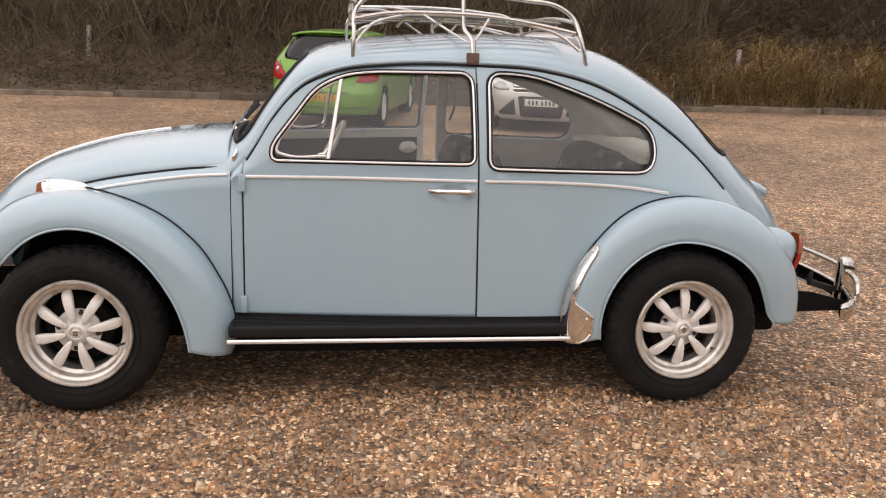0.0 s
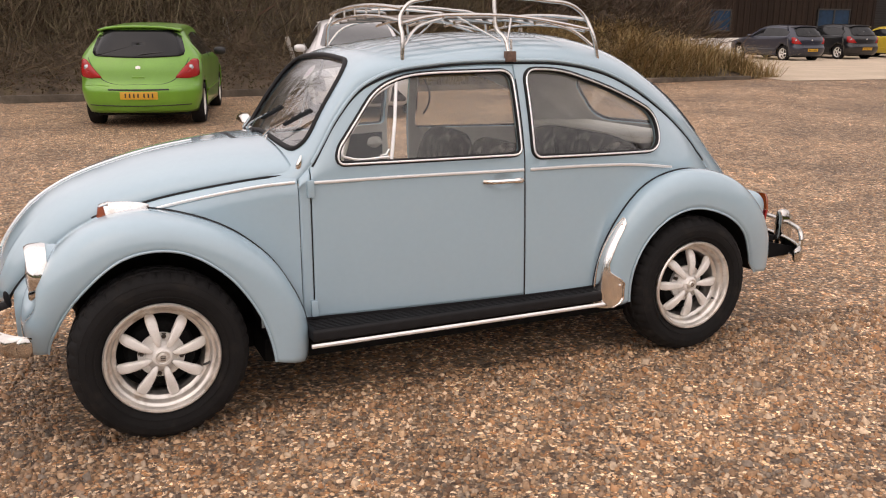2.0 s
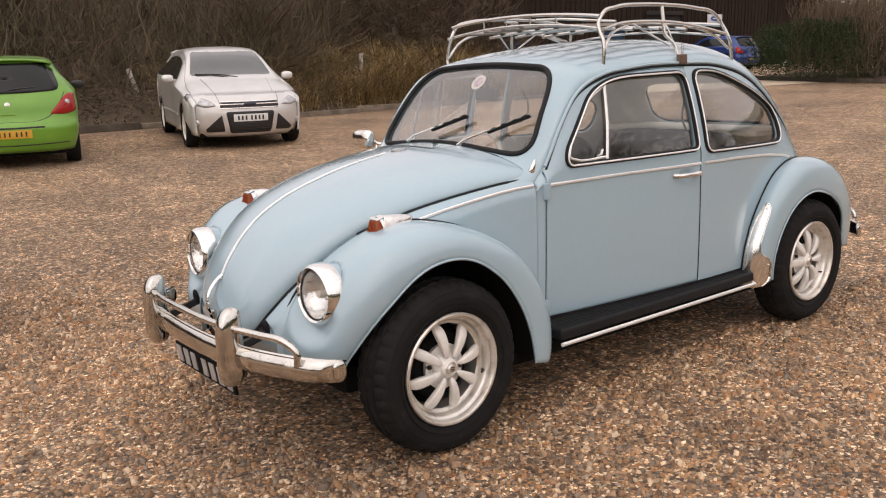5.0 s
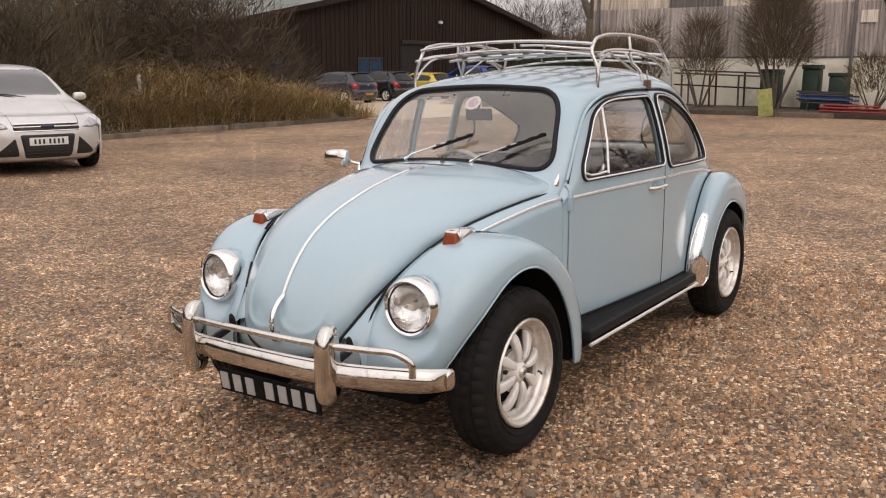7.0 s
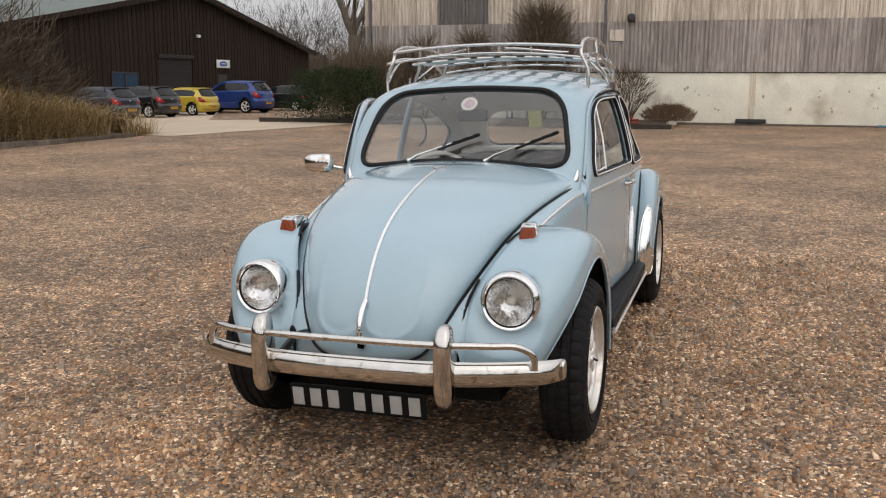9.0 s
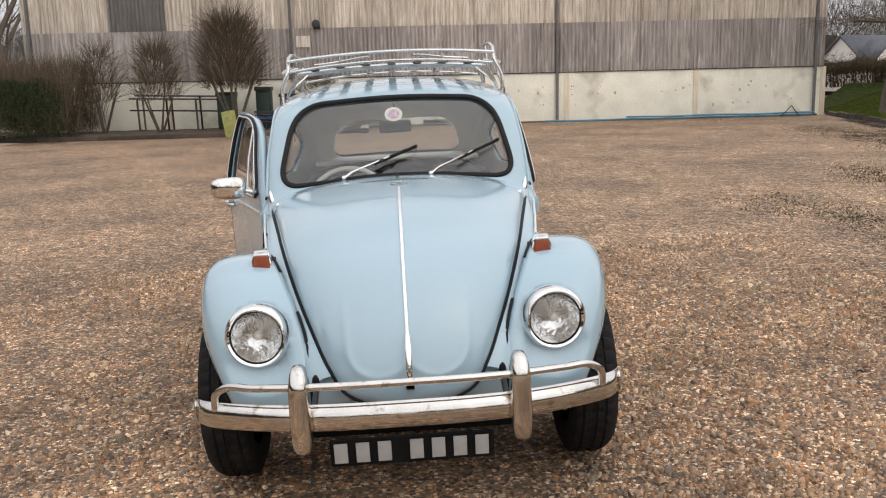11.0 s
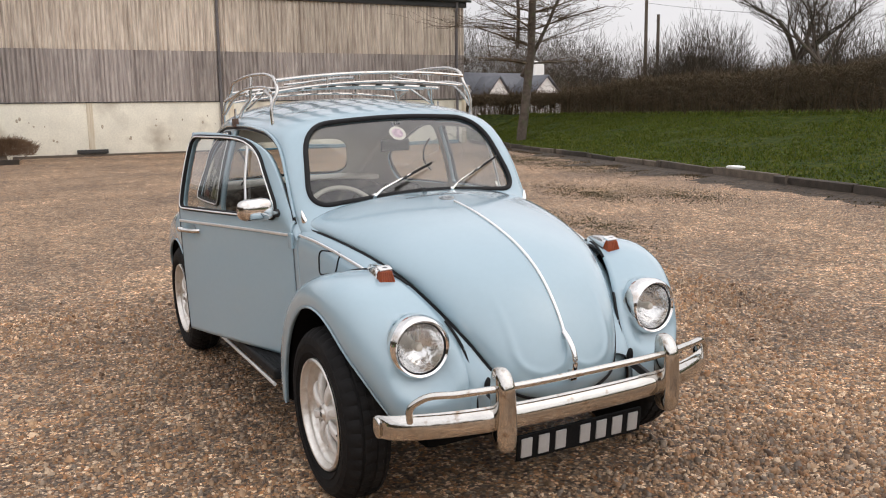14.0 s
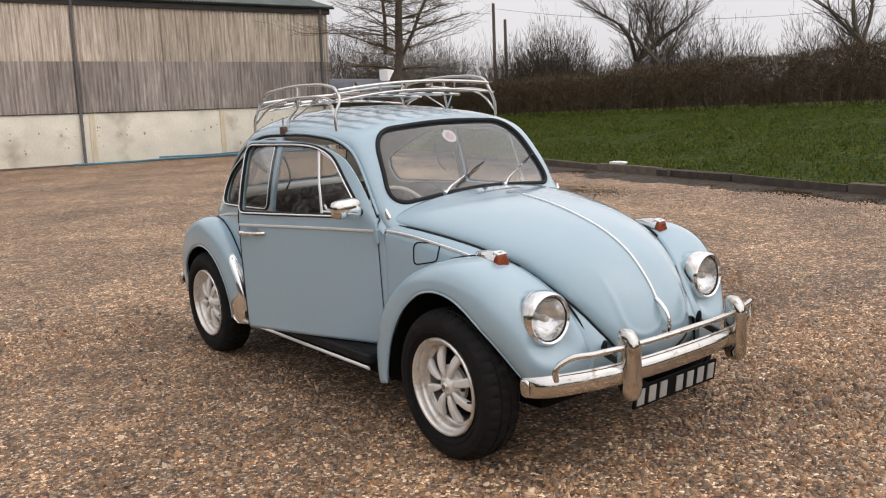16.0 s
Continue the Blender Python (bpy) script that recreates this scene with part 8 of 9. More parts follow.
def grass_slope():
    def fn(a, b):
        x = -38 + 72 * a
        k = kerb_y(x) - 0.03
        y = k + (-21.5 - k) * b if b <= 1 else -21.5 - (b - 1) * 60
        return (x, y, slope_z(x, max(y, -20.0)) + 0.05 * noise.noise(Vector((x * 0.5, y * 0.5, 5))) * min(1, b * 4))
    tagged(solid("grass_slope", sheet(fn, np.linspace(0, 1, 100), np.r_[np.linspace(0, 1, 30), 1.2, 1.6, 2.0, 3.0]), M["turf"]), "mossy winter grass slope rising to the hedge", "grass", kind="structure")
    rng = np.random.default_rng(9)
    n = 9000
    x = rng.uniform(-4, 30, n)
    pick_ = rng.uniform(size=n)
    b = np.where(pick_ < 0.45, rng.uniform(0, 0.03, n), rng.uniform(0.93, 1, n))
    k = kerb_y(x)
    y = k - 0.05 + (-20.0 - k) * b
    z = np.array([slope_z(p, q) for p, q in zip(x, y)])
    v, f = blade_arrays(np.c_[x, y, z], rng.uniform(0.025, 0.055, n) * (1 + 2.0 * (b > 0.95)), rng.uniform(0.4, 1.4, n), 0.007, rng)
    tagged(new("grass_blades", fast_mesh("grass_blades", v, f, M["blades"])), "short green and yellowed grass on the slope", "grass", kind="stuff")
    n = 62000
    x, b = rng.uniform(1, 30, n), rng.uniform(0, 1, n)
    k = kerb_y(x)
    y = k - 0.05 + (-20.2 - k) * b
    clump = np.array([noise.noise(Vector((p * 1.6, q * 1.6, 6))) for p, q in zip(x, y)])
    z = np.array([slope_z(p, q) for p, q in zip(x, y)])
    aim = np.c_[rng.normal(0, 0.025, n), rng.normal(0, 0.025, n), rng.uniform(0.03, 0.075, n) * (1 + 0.9 * np.clip(clump, -0.5, 1))]
    v, f = sprig_arrays(np.c_[x, y, z - 0.01], aim, rng.uniform(0.010, 0.022, n))
    tagged(new("turf_tufts", fast_mesh("turf_tufts", v, f, M["tuft"])), "mossy green and yellowed tufts over the slope", "grass", kind="stuff")
    kb = tagged(empty("timber_kerb"), "old timber sleepers edging the grass slope", "kerb")
    r = random.Random(7)
    x = -12.0
    while x < 27.5:
        n = r.uniform(1.9, 2.5)
        up = 0.17 + r.uniform(-0.03, 0.03)
        out = 0.22 if 8.2 < x < 9.6 else 0.0
        xm = x + n / 2 * 0.96
        solid("sleeper", moved(block(-n / 2, n / 2 - 0.03, -0.07, 0.07, -0.08, up, 0.014), pose(xm, kerb_y(xm) - out, ground_z(xm, kerb_y(xm)), r.uniform(-5, 5), r.uniform(-0.8, 0.8), -16.5 + r.uniform(-1.2, 1.2))), M["sleeper"], kb)
        if r.random() < 0.7:
            px = x + r.uniform(0.3, n - 0.3)
            solid("peg", moved(block(-0.025, 0.025, -0.025, 0.025, -0.1, up + 0.02, 0.004), pose(px, kerb_y(px) + 0.10 - out, ground_z(px, kerb_y(px)))), M["sleeper"], kb)
        x += n * 0.96
    st = solid("flat_stone", moved(blob(0.20, 0.10, 0.035, 12, 8, 0.7), pose(7.6, kerb_y(7.6) - 0.1, ground_z(7.6, -10) + 0.20)), M["render"])
    tagged(st, "pale flat stone on the timber kerb", "stone")
    def mould(a, b):
        x = -4 + 28 * a
        wide = 0.25 + 1.15 * max(0.0, 0.55 + 1.1 * noise.noise(Vector((x * 0.9, 2.0, 4.0))) + 0.5 * noise.noise(Vector((x * 3.7, 5.0, 1.0)))) * (0.5 + math.exp(-(((x - 11) / 5.0) ** 2)))
        y = kerb_y(x) + 0.04 + wide * b
        return (x, y, ground_z(x, y) + 0.05 * (1 - b) ** 1.5 + 0.012 * noise.noise(Vector((x * 4, y * 4, 1))) * (1 - b) - 0.006 * b)
    tagged(solid("leaf_mould", sheet(mould, np.linspace(0, 1, 300), np.linspace(0, 1, 7)), M["mould"]), "dark leaf mould against the timber kerb", "soil", kind="structure")
    # moss and thin grass coming through the gravel
    at = []
    for cx, cy, rx, ry, n in ((15.1, -10.9, 1.3, 0.55, 5200), (7.0, -6.55, 0.9, 0.30, 2600), (6.1, -7.45, 0.9, 0.35, 3000), (11.5, -9.9, 1.6, 0.5, 3600), (4.8, -4.1, 0.7, 0.35, 900), (3.4, -4.3, 0.6, 0.22, 1000), (18.5, -11.5, 1.5, 0.5, 2500)):
        p = rng.normal(0, 1, (n, 2)) * (rx, ry) * 1.0
        turn = math.radians(-14)
        p = np.c_[cx + p[:, 0] * math.cos(turn) - p[:, 1] * math.sin(turn), cy + p[:, 0] * math.sin(turn) + p[:, 1] * math.cos(turn)]
        lump = np.array([noise.noise(Vector((a * 2.4, b * 2.4, 8))) for a, b in p])
        at.append(p[rng.uniform(size=n) < np.clip(0.70 + 1.0 * lump, 0.12, 1)])
    p = np.concatenate(at)
    z = np.array([ground_z(a, b) for a, b in p])
    v, f = blade_arrays(np.c_[p, z], rng.uniform(0.007, 0.020, len(p)), rng.uniform(0.8, 2.6, len(p)), 0.007, rng)
    tagged(new("gravel_moss", fast_mesh("gravel_moss", v, f, M["moss"])), "dark olive moss and thin grass in the gravel", "moss", kind="stuff")
    # leaf litter along the kerb's foot
    n = 30000
    x = rng.uniform(-2, 24, n)
    y = kerb_y(x) + 0.05 + rng.gamma(1.2, 0.08, n) * (0.3 + 1.3 * np.abs(np.sin(x * 0.35 + 1)) + 1.1 * np.exp(-(((x - 11) / 4.0) ** 2)))
    z = np.array([ground_z(p, q) for p, q in zip(x, y)]) + 0.012
    v, f = leaf_arrays(np.c_[x, y, z], rng.uniform(0.010, 0.026, n), rng)
    tagged(new("leaf_litter", fast_mesh("leaf_litter", v, f, M["scrub_leaf"])), "brown leaf litter along the timber kerb", "leaf litter", kind="stuff")


grass_slope()


def hedge():
    rng = np.random.default_rng(31)
    n = 125000
    x = rng.uniform(-14, 52, n)
    top = 1.33 - 0.42 * np.clip((x - 22) / 6, 0, 1) + 0.026 * np.clip(17 - x, 0, 22) + 0.05 * np.sin(x * 1.7) + 0.03 * np.sin(x * 5.3 + 1) + 0.10 * np.clip((9 - x) / 3, 0, 1)
    patch = np.array([noise.noise(Vector((a * 0.8, 0, 3))) for a in x])
    y = -20.7 + rng.normal(0, 0.36, n)
    z = 1.1 + top * (1 - rng.uniform(0, 1, n) ** 1.5 * (0.80 + 0.35 * patch) * (1 - 0.45 * np.clip((x - 22) / 6, 0, 1)))
    aim = rng.normal(0, 0.13, (n, 3)) + np.array([0, 0, 0.03])
    v, f = sprig_arrays(np.c_[x, y, z], aim, rng.uniform(0.005, 0.012, n))
    m = 900
    sx = rng.uniform(-14, 52, m)
    st = np.c_[sx, -20.7 + rng.normal(0, 0.25, m), np.full(m, 0.95)]
    v2, f2 = twig_arrays(st, np.c_[rng.normal(0, 0.14, m), rng.normal(0, 0.1, m), rng.uniform(0.7, 1.4, m)], rng.uniform(0.012, 0.04, m), rng, 0.3)
    tagged(new("field_hedge", fast_mesh("field_hedge", np.r_[v, v2], np.r_[f, f2 + len(v)], M["twig_dark"])), "clipped bare brown field hedge on the slope", "hedge", kind="stuff")
    # rank growth behind and below the hedge
    n = 26000
    x = rng.uniform(-14, 52, n)
    at = np.c_[x, -21.6 + rng.normal(0, 0.35, n), 0.95 + rng.gamma(2.0, 0.28, n).clip(0, 1.5)]
    v, f = sprig_arrays(at, rng.normal(0, 0.16, (n, 3)) + np.array([0, 0, 0.10]), rng.uniform(0.006, 0.014, n))
    tagged(new("hedge_undergrowth", fast_mesh("hedge_undergrowth", v, f, M["scrub_leaf"])), "brown dead undergrowth behind the hedge", "undergrowth", kind="stuff")


hedge()


def distance():
    straight_tree("bare_tree", "straight bare tree with fine level branches on the slope", (23.3, -15.7, slope_z(23.3, -15.7)), 5)
    for k, (x, y, h, r, sd) in enumerate(((31.5, -38.2, 3.4, 0.30, 12), (28.5, -37.4, 3.1, 0.26, 19), (19.0, -41.5, 3.4, 0.28, 17), (46, -60, 3.0, 0.26, 14), (-4, -42, 3.2, 0.28, 15), (30, -62, 2.7, 0.20, 16), (27.5, -60, 2.6, 0.20, 18))):
        bare_tree("field_tree", "bare winter tree beyond the hedge", (x, y, 0.6), h, r, sd, 5 if k < 2 else 4, 0.68, 4, True, 0.35)
    for k, (x, y, h) in enumerate(((62, 22, 2.8), (70, 16, 3.0), (66, 30, 2.8), (80, 24, 3.2), (48, 20, 2.4), (74, 40, 3.0), (50, 15.5, 2.6), (88, 34, 3.2))):
        bare_tree("wood_tree", "bare winter tree behind the barns", (x, y, -0.3), h, 0.20, 60 + k, 4, 0.55, 4, True, 0.5)
    old = bare_tree("pollard_tree", "thick old leaning trunk between the barns", (44, 20.5, -0.2), 4.6, 0.42, 77, 3, 0.4, 3)
    rng = np.random.default_rng(41)
    # far woods: rounded bare crowns shoulder to shoulder, with an uneven top
    def belt(name, label, domes, per, long, wide, mat_, heart=0.46):
        v, f = bush_mass(domes, per, rng, long, wide, 0.0, 0.45, heart, 0.28)
        tagged(new(name, fast_mesh(name, v, f, mat_)), label, "woods", kind="stuff")
    def row(n, place, h0, h1, r0, r1):
        out = []
        for k in range(n):
            x, y = place((k + rng.uniform(0, 0.9)) / n)
            out.append((x, y, 0.2, rng.uniform(r0, r1), rng.uniform(h0, h1) * (0.62 if x < 68 and y < -50 else 1)))
        return out
    belt("far_woods", "distant bare brown winter woods", row(46, lambda t: (-40 + 150 * t, -78 - 10 * math.sin(t * 5)), 6.5, 11.0, 3.4, 5.2) + row(46, lambda t: (-42 + 155 * t, -74 - 10 * math.sin(t * 5)), 5.0, 7.5, 3.0, 4.4), 50, 1.15, 0.017, M["far_twig"])
    belt("mid_woods", "bare brown copse behind the cottage", row(26, lambda t: (62 + 30 * t, -30 - 44 * t), 7.5, 10.5, 2.8, 4.4) + row(16, lambda t: (36 + 34 * t, -66 - 3 * t), 6.0, 9.0, 2.6, 4.0), 54, 1.0, 0.016, M["far_twig"])
    belt("field_bushes", "dense brown bushes beyond the hedge", row(14, lambda t: (24 + 9 * t, -38 - 3 * t), 3.4, 5.0, 1.7, 2.6) + row(9, lambda t: (36 + 4.5 * t, -40 + 4 * t), 4.6, 6.6, 1.8, 2.6) + row(8, lambda t: (14 + 9 * t, -42), 3.4, 4.8, 1.5, 2.3) + row(8, lambda t: (33 + 22 * t, -43 - 2 * t), 3.0, 4.6, 1.6, 2.4), 300, 0.55, 0.011, M["far_twig"], 0.62)
    belt("north_woods", "bare brown woods behind the barns", row(34, lambda t: (60 + 45 * t, 52 - 46 * t), 7.5, 10.5, 2.8, 4.4), 50, 1.1, 0.018, M["far_twig"])
    # unseen belt added to cover the low bright sky in the car's reflections
    belt("west_woods", "added bare brown woods out of view, darkening the reflections", row(30, lambda t: (-46 - 5 * math.sin(t * 6), -62 + 118 * t), 6.0, 9.5, 3.4, 5.0), 12, 1.2, 0.04, M["far_twig"])
    # a low hill closes the view to the south and east
    def hill(a, b):
        t = -1.2 + 2.3 * a
        r = 95 + 120 * b
        return (30 + r * math.cos(t), -10 + r * math.sin(t), 7.0 * b * (1 + 0.25 * math.sin(7 * t)) - 0.2)
    tagged(solid("hill", sheet(hill, np.linspace(0, 1, 50), np.linspace(0, 1, 8)), M["earth"]), "low brown wooded hill far off", "hill", kind="structure")


distance()


def cottage():
    c = tagged(empty("cottage", pose(58, -36.5, 0.4, 0, 0, 12)), "white rendered cottage with a slate roof beyond the hedge", "cottage")
    def gabled(y0, y1, x0, x1, eave, ridge, along_y=True):
        solid("wall", oblong(x0, x1, y0, y1, 0, eave), M["render"], c, "white rendered wall")
        xm, ym = (x0 + x1) / 2, (y0 + y1) / 2
        if along_y:
            for y in (y0, y1):
                solid("gable", ([(x0, y, eave), (x1, y, eave), (xm, y, ridge)], [(0, 1, 2)]), M["render"], c)
            for x in (x0 - 0.25, x1 + 0.25):
                v = [(x, y0 - 0.2, eave - 0.1), (x, y1 + 0.2, eave - 0.1), (xm, y1 + 0.2, ridge + 0.08), (xm, y0 - 0.2, ridge + 0.08)]
                thicken(solid("roof", (v, [(0, 1, 2, 3)]), M["slate"], c, "grey slate roof"), 0.1, 0, 0)
        else:
            for x in (x0, x1):
                solid("gable", ([(x, y0, eave), (x, y1, eave), (x, ym, ridge)], [(0, 1, 2)]), M["render"], c)
            for y in (y0 - 0.25, y1 + 0.25):
                v = [(x0 - 0.2, y, eave - 0.1), (x1 + 0.2, y, eave - 0.1), (x1 + 0.2, ym, ridge + 0.08), (x0 - 0.2, ym, ridge + 0.08)]
                thicken(solid("roof", (v, [(0, 1, 2, 3)]), M["slate"], c, "grey slate roof"), 0.1, 0, 0)
    gabled(-4.2, 3.4, 0, 4.5, 2.2, 3.9)
    gabled(-3.9, -0.6, -2.2, 0.2, 2.1, 3.6, False)
    gabled(1.4, 3.6, -1.6, 0.2, 2.2, 3.5, False)
    ch = solid("chimney", oblong(1.2, 2.2, -5.5, -4.3, 0, 4.8, 0.03), M["render"], c, "white chimney stack")
    solid("chimney_pot", oblong(1.5, 1.9, -5.1, -4.7, 4.8, 5.05, 0.04), M["render"], ch)
    for y in (-2.9, -1.6):
        w = solid("window", oblong(-2.26, -2.18, y - 0.35, y + 0.35, 1.0, 1.9), M["dark_glass"], c)
        solid("sill", oblong(-2.32, -2.18, y - 0.4, y + 0.4, 0.94, 1.0), M["render"], w)
    for k, (x, y, h) in enumerate(((51.6, -45.4, 9.6), (51.9, -46.9, 8.4))):
        p = tagged(empty("telegraph_pole", pose(x, y, 0.3)), "tall brown timber telegraph pole", "pole", "telegraph poles")
        solid("shaft", tube([(0, 0, 0), (0, 0, h)], [0.16, 0.12], 10), M["bark"], p)
        solid("pole_step", tube([(0, 0.0, h - 0.5), (0.0, 0.25, h - 0.5)], 0.02, 6), M["gutter"], p)
    a, b = np.array((51.6, -45.4, 9.5)), np.array((14.0, -62.0, 8.3))
    w = [a + (b - a) * t - np.array((0, 0, 1.8 * 4 * t * (1 - t))) for t in np.linspace(0, 1, 24)]
    tagged(solid("telegraph_wire", tube(w, 0.012, 5), M["gutter"]), "thin telegraph wire from the pole", "wire")


cottage()
# ---- parked modern cars ----
HATCH = dict(
    crown=[(-2.0, 0.50), (-1.97, 0.60), (-1.90, 0.70), (-1.6, 0.83), (-1.2, 0.94), (-0.95, 1.00), (-0.85, 1.04), (-0.35, 1.35), (-0.15, 1.42), (0.2, 1.465), (0.7, 1.47), (1.2, 1.435), (1.5, 1.39),
           (1.60, 1.30), (1.75, 1.10), (1.84, 0.95), (1.90, 0.80), (1.95, 0.62), (1.98, 0.42)],
    drip=[(-2.0, 0.46), (-1.9, 0.62), (-1.5, 0.80), (-0.95, 0.93), (-0.85, 0.97), (-0.3, 1.27), (0, 1.36), (0.6, 1.38), (1.2, 1.34), (1.5, 1.26), (1.62, 1.13), (1.75, 0.97), (1.9, 0.74), (1.98, 0.40)],
    drip_half=[(-2.0, 0.52), (-1.9, 0.66), (-1.5, 0.74), (-0.9, 0.72), (-0.3, 0.60), (0.2, 0.57), (1.0, 0.575), (1.5, 0.60), (1.75, 0.68), (1.9, 0.70), (1.98, 0.62)],
    belt=[(-2.0, 0.42), (-1.9, 0.56), (-1.5, 0.74), (-0.9, 0.88), (0, 0.92), (1.0, 0.96), (1.6, 0.97), (1.8, 0.86), (1.98, 0.36)],
    belt_half=[(-2.0, 0.58), (-1.9, 0.72), (-1.6, 0.81), (-1.2, 0.845), (0, 0.85), (1.0, 0.855), (1.5, 0.84), (1.8, 0.80), (1.9, 0.76), (1.98, 0.66)],
    sill=0.22, power=[(-2, 3.0), (-1.0, 3.0), (-0.3, 2.7), (1.4, 2.8), (2, 3.2)], bulge=0.02, tuck=0.03)


def scaled_spec(sx, sy, sz):
    out = {}
    for k, v in HATCH.items():
        if k in ("sill", "bulge", "tuck"):
            out[k] = v * (sz if k == "sill" else 1)
        elif k == "power":
            out[k] = [(a * sx, b) for a, b in v]
        else:
            out[k] = [(a * sx, b * (sy if k.endswith("half") else sz)) for a, b in v]
    return out


TAIL_X = hermite([(0.20, 1.90), (0.34, 1.985), (0.46, 2.01), (0.57, 2.01), (0.63, 1.965), (0.70, 1.945), (0.85, 1.925), (0.97, 1.875), (1.10, 1.80), (1.25, 1.70), (1.36, 1.61), (1.42, 1.55)])
TAIL_W = hermite([(0.20, 0.76), (0.45, 0.83), (0.65, 0.845), (0.85, 0.85), (0.97, 0.835), (1.08, 0.77), (1.20, 0.69), (1.30, 0.625), (1.38, 0.575), (1.42, 0.53)])
NOSE_X = hermite([(0.18, 1.94), (0.28, 2.03), (0.42, 2.06), (0.56, 2.06), (0.66, 2.03), (0.73, 1.96), (0.78, 1.87), (0.81, 1.78)])
NOSE_W = hermite([(0.18, 0.74), (0.35, 0.82), (0.60, 0.845), (0.74, 0.835), (0.81, 0.80)])


def small_wheel(parent, x, y, r, out):
    w = empty("wheel", pose(x, y, r, 0, 0, 0 if out < 0 else 180), parent)
    solid("tyre", lathe([(r * 0.66, -0.07), (r * 0.8, -0.10), (r * 0.95, -0.095), (r, -0.07), (r, 0.07), (r * 0.95, 0.095), (r * 0.66, 0.07)], 36, "y"), M["tyre"], w)
    solid("rim", lathe([(r * 0.60, 0.04), (r * 0.62, -0.04), (r * 0.66, -0.085), (r * 0.69, -0.08)], 32, "y"), M["alloy"], w)
    for k in range(5):
        solid("spoke", moved(tube([(0.03, -0.055, 0), (r * 0.35, -0.066, 0), (r * 0.63, -0.06, 0)], 0.022, 6, False, (0.030, 0.012, (0, 1, 0))), pose(0, 0, 0, 0, 72 * k, 0)), M["alloy"], w)
    solid("brake_disc", lathe([(0, 0.0), (r * 0.60, 0.0), (r * 0.6, 0.03)], 24, "y"), M["under"], w)


def parked_car(name, label, paint, m, sx=1.0, sy=1.0, sz=1.0, front=False, fine=False, roof=None, group="", rear_yellow=True, wheel=0.31):
    """A modern hatchback; its nose points along -x before it is placed."""
    sk = Skin(**scaled_spec(sx, sy, sz))
    root = tagged(empty(name, m), label, "car", group)
    nx = 150 if fine else 60
    verts, faces, mid, low = sk.grid(np.linspace(-1.995 * sx, 1.975 * sx, nx), 12, 14, 30)
    X, Y, Z = mid[:, 0] / sx, mid[:, 1] / sy, mid[:, 2] / sz
    side = rounded([(-0.62, 0.985), (-0.28, 1.235), (0.05, 1.315), (0.6, 1.335), (1.15, 1.295), (1.42, 1.20), (1.40, 1.02)], [0.03, 0.06, 0.2, 0.2, 0.1, 0.05, 0.05])
    glass_s = inside(side, X, Z) & low
    edge = np.asarray(side) * np.array([sx, sz])
    verts = trimmed(sk, verts, faces, glass_s, low & ~glass_s, edge)
    scr = rounded([(-0.62, 1.035), (-0.50, 1.395), (0.50, 1.395), (0.62, 1.035)], 0.06)
    glass_f = inside(scr, Y, Z) & (X < 0.05) & (X > -1.0) & ~low
    glass_r = X > 1.52
    if front:
        glass_r |= (X < -1.86)
    well = np.zeros(len(X), bool)
    for cx in (-1.27, 1.25):
        well |= low & (np.hypot(mid[:, 0] - cx * sx, mid[:, 2] - wheel) < wheel + 0.055)
    body = solid("body", pick(verts, faces, ~(glass_s | glass_f | glass_r | well)), [paint, M["under"]], root)
    thicken(body, 0.02, 1)
    for s in (-1, 1):
        solid("side_glass", pick(verts, faces, glass_s & (Y * s > 0)), M["dark_glass"], root, "dark side windows")
        pil = [(0.42, 0.96), (0.46, 1.33)]
        p = [(x * sx, s * (float(sk.side(x * sx, z * sz)) + 0.002), z * sz) for x, z in pil]
        solid("pillar", tube(p, 0.03, 6, False, (0.008, 0.03, (1, 0, 0))), M["black"], root)
        mir = solid("mirror", moved(blob(0.07, 0.10, 0.065, 12, 8, 0.7), pose(-0.58 * sx, s * 0.93 * sy, 1.00 * sz)), M["black"] if name == "hatchback" else paint, root)
        for cx in (-1.27, 1.25):
            small_wheel(root, cx * sx, s * (0.85 * sy - 0.11), wheel, s)
        p = [(x * sx, s * (float(sk.side(x * sx, 0.50 * sz)) + 0.003), 0.47 * sz) for x in np.linspace(-0.85, 0.85, 8)]
        solid("rubbing_strip", tube(p, 0.02, 6), paint, root)
    solid("windscreen", pick(verts, faces, glass_f), M["screen_glass"], root, "reflecting windscreen")
    solid("underside", block(-1.8 * sx, 1.8 * sx, -0.68 * sy, 0.68 * sy, 0.17, 0.5 * sz, 0.05), M["under"], root)

    # rear: a rounded fascia with its glass, lamps, seams and plate
    def on_tail(y, z, lift=0.0):
        w = float(TAIL_W(z))
        k = min(1.0, abs(y) / w) ** 3
        return (sx * (float(TAIL_X(z)) - 0.46 * (1 - (1 - k) ** (1 / 3)) + lift), sy * y * (1 + lift * 0.5), sz * z)
    def tail(a, z):
        y = float(TAIL_W(z)) * math.copysign(abs(math.sin(a)) ** (2 / 3), a)
        return on_tail(y, z)
    rb = solid("rear_fascia", sheet(tail, np.linspace(-math.pi / 2, math.pi / 2, 33), np.linspace(0.22, 1.415, 30)), paint, root)
    thicken(rb, 0.015, 0, 0)

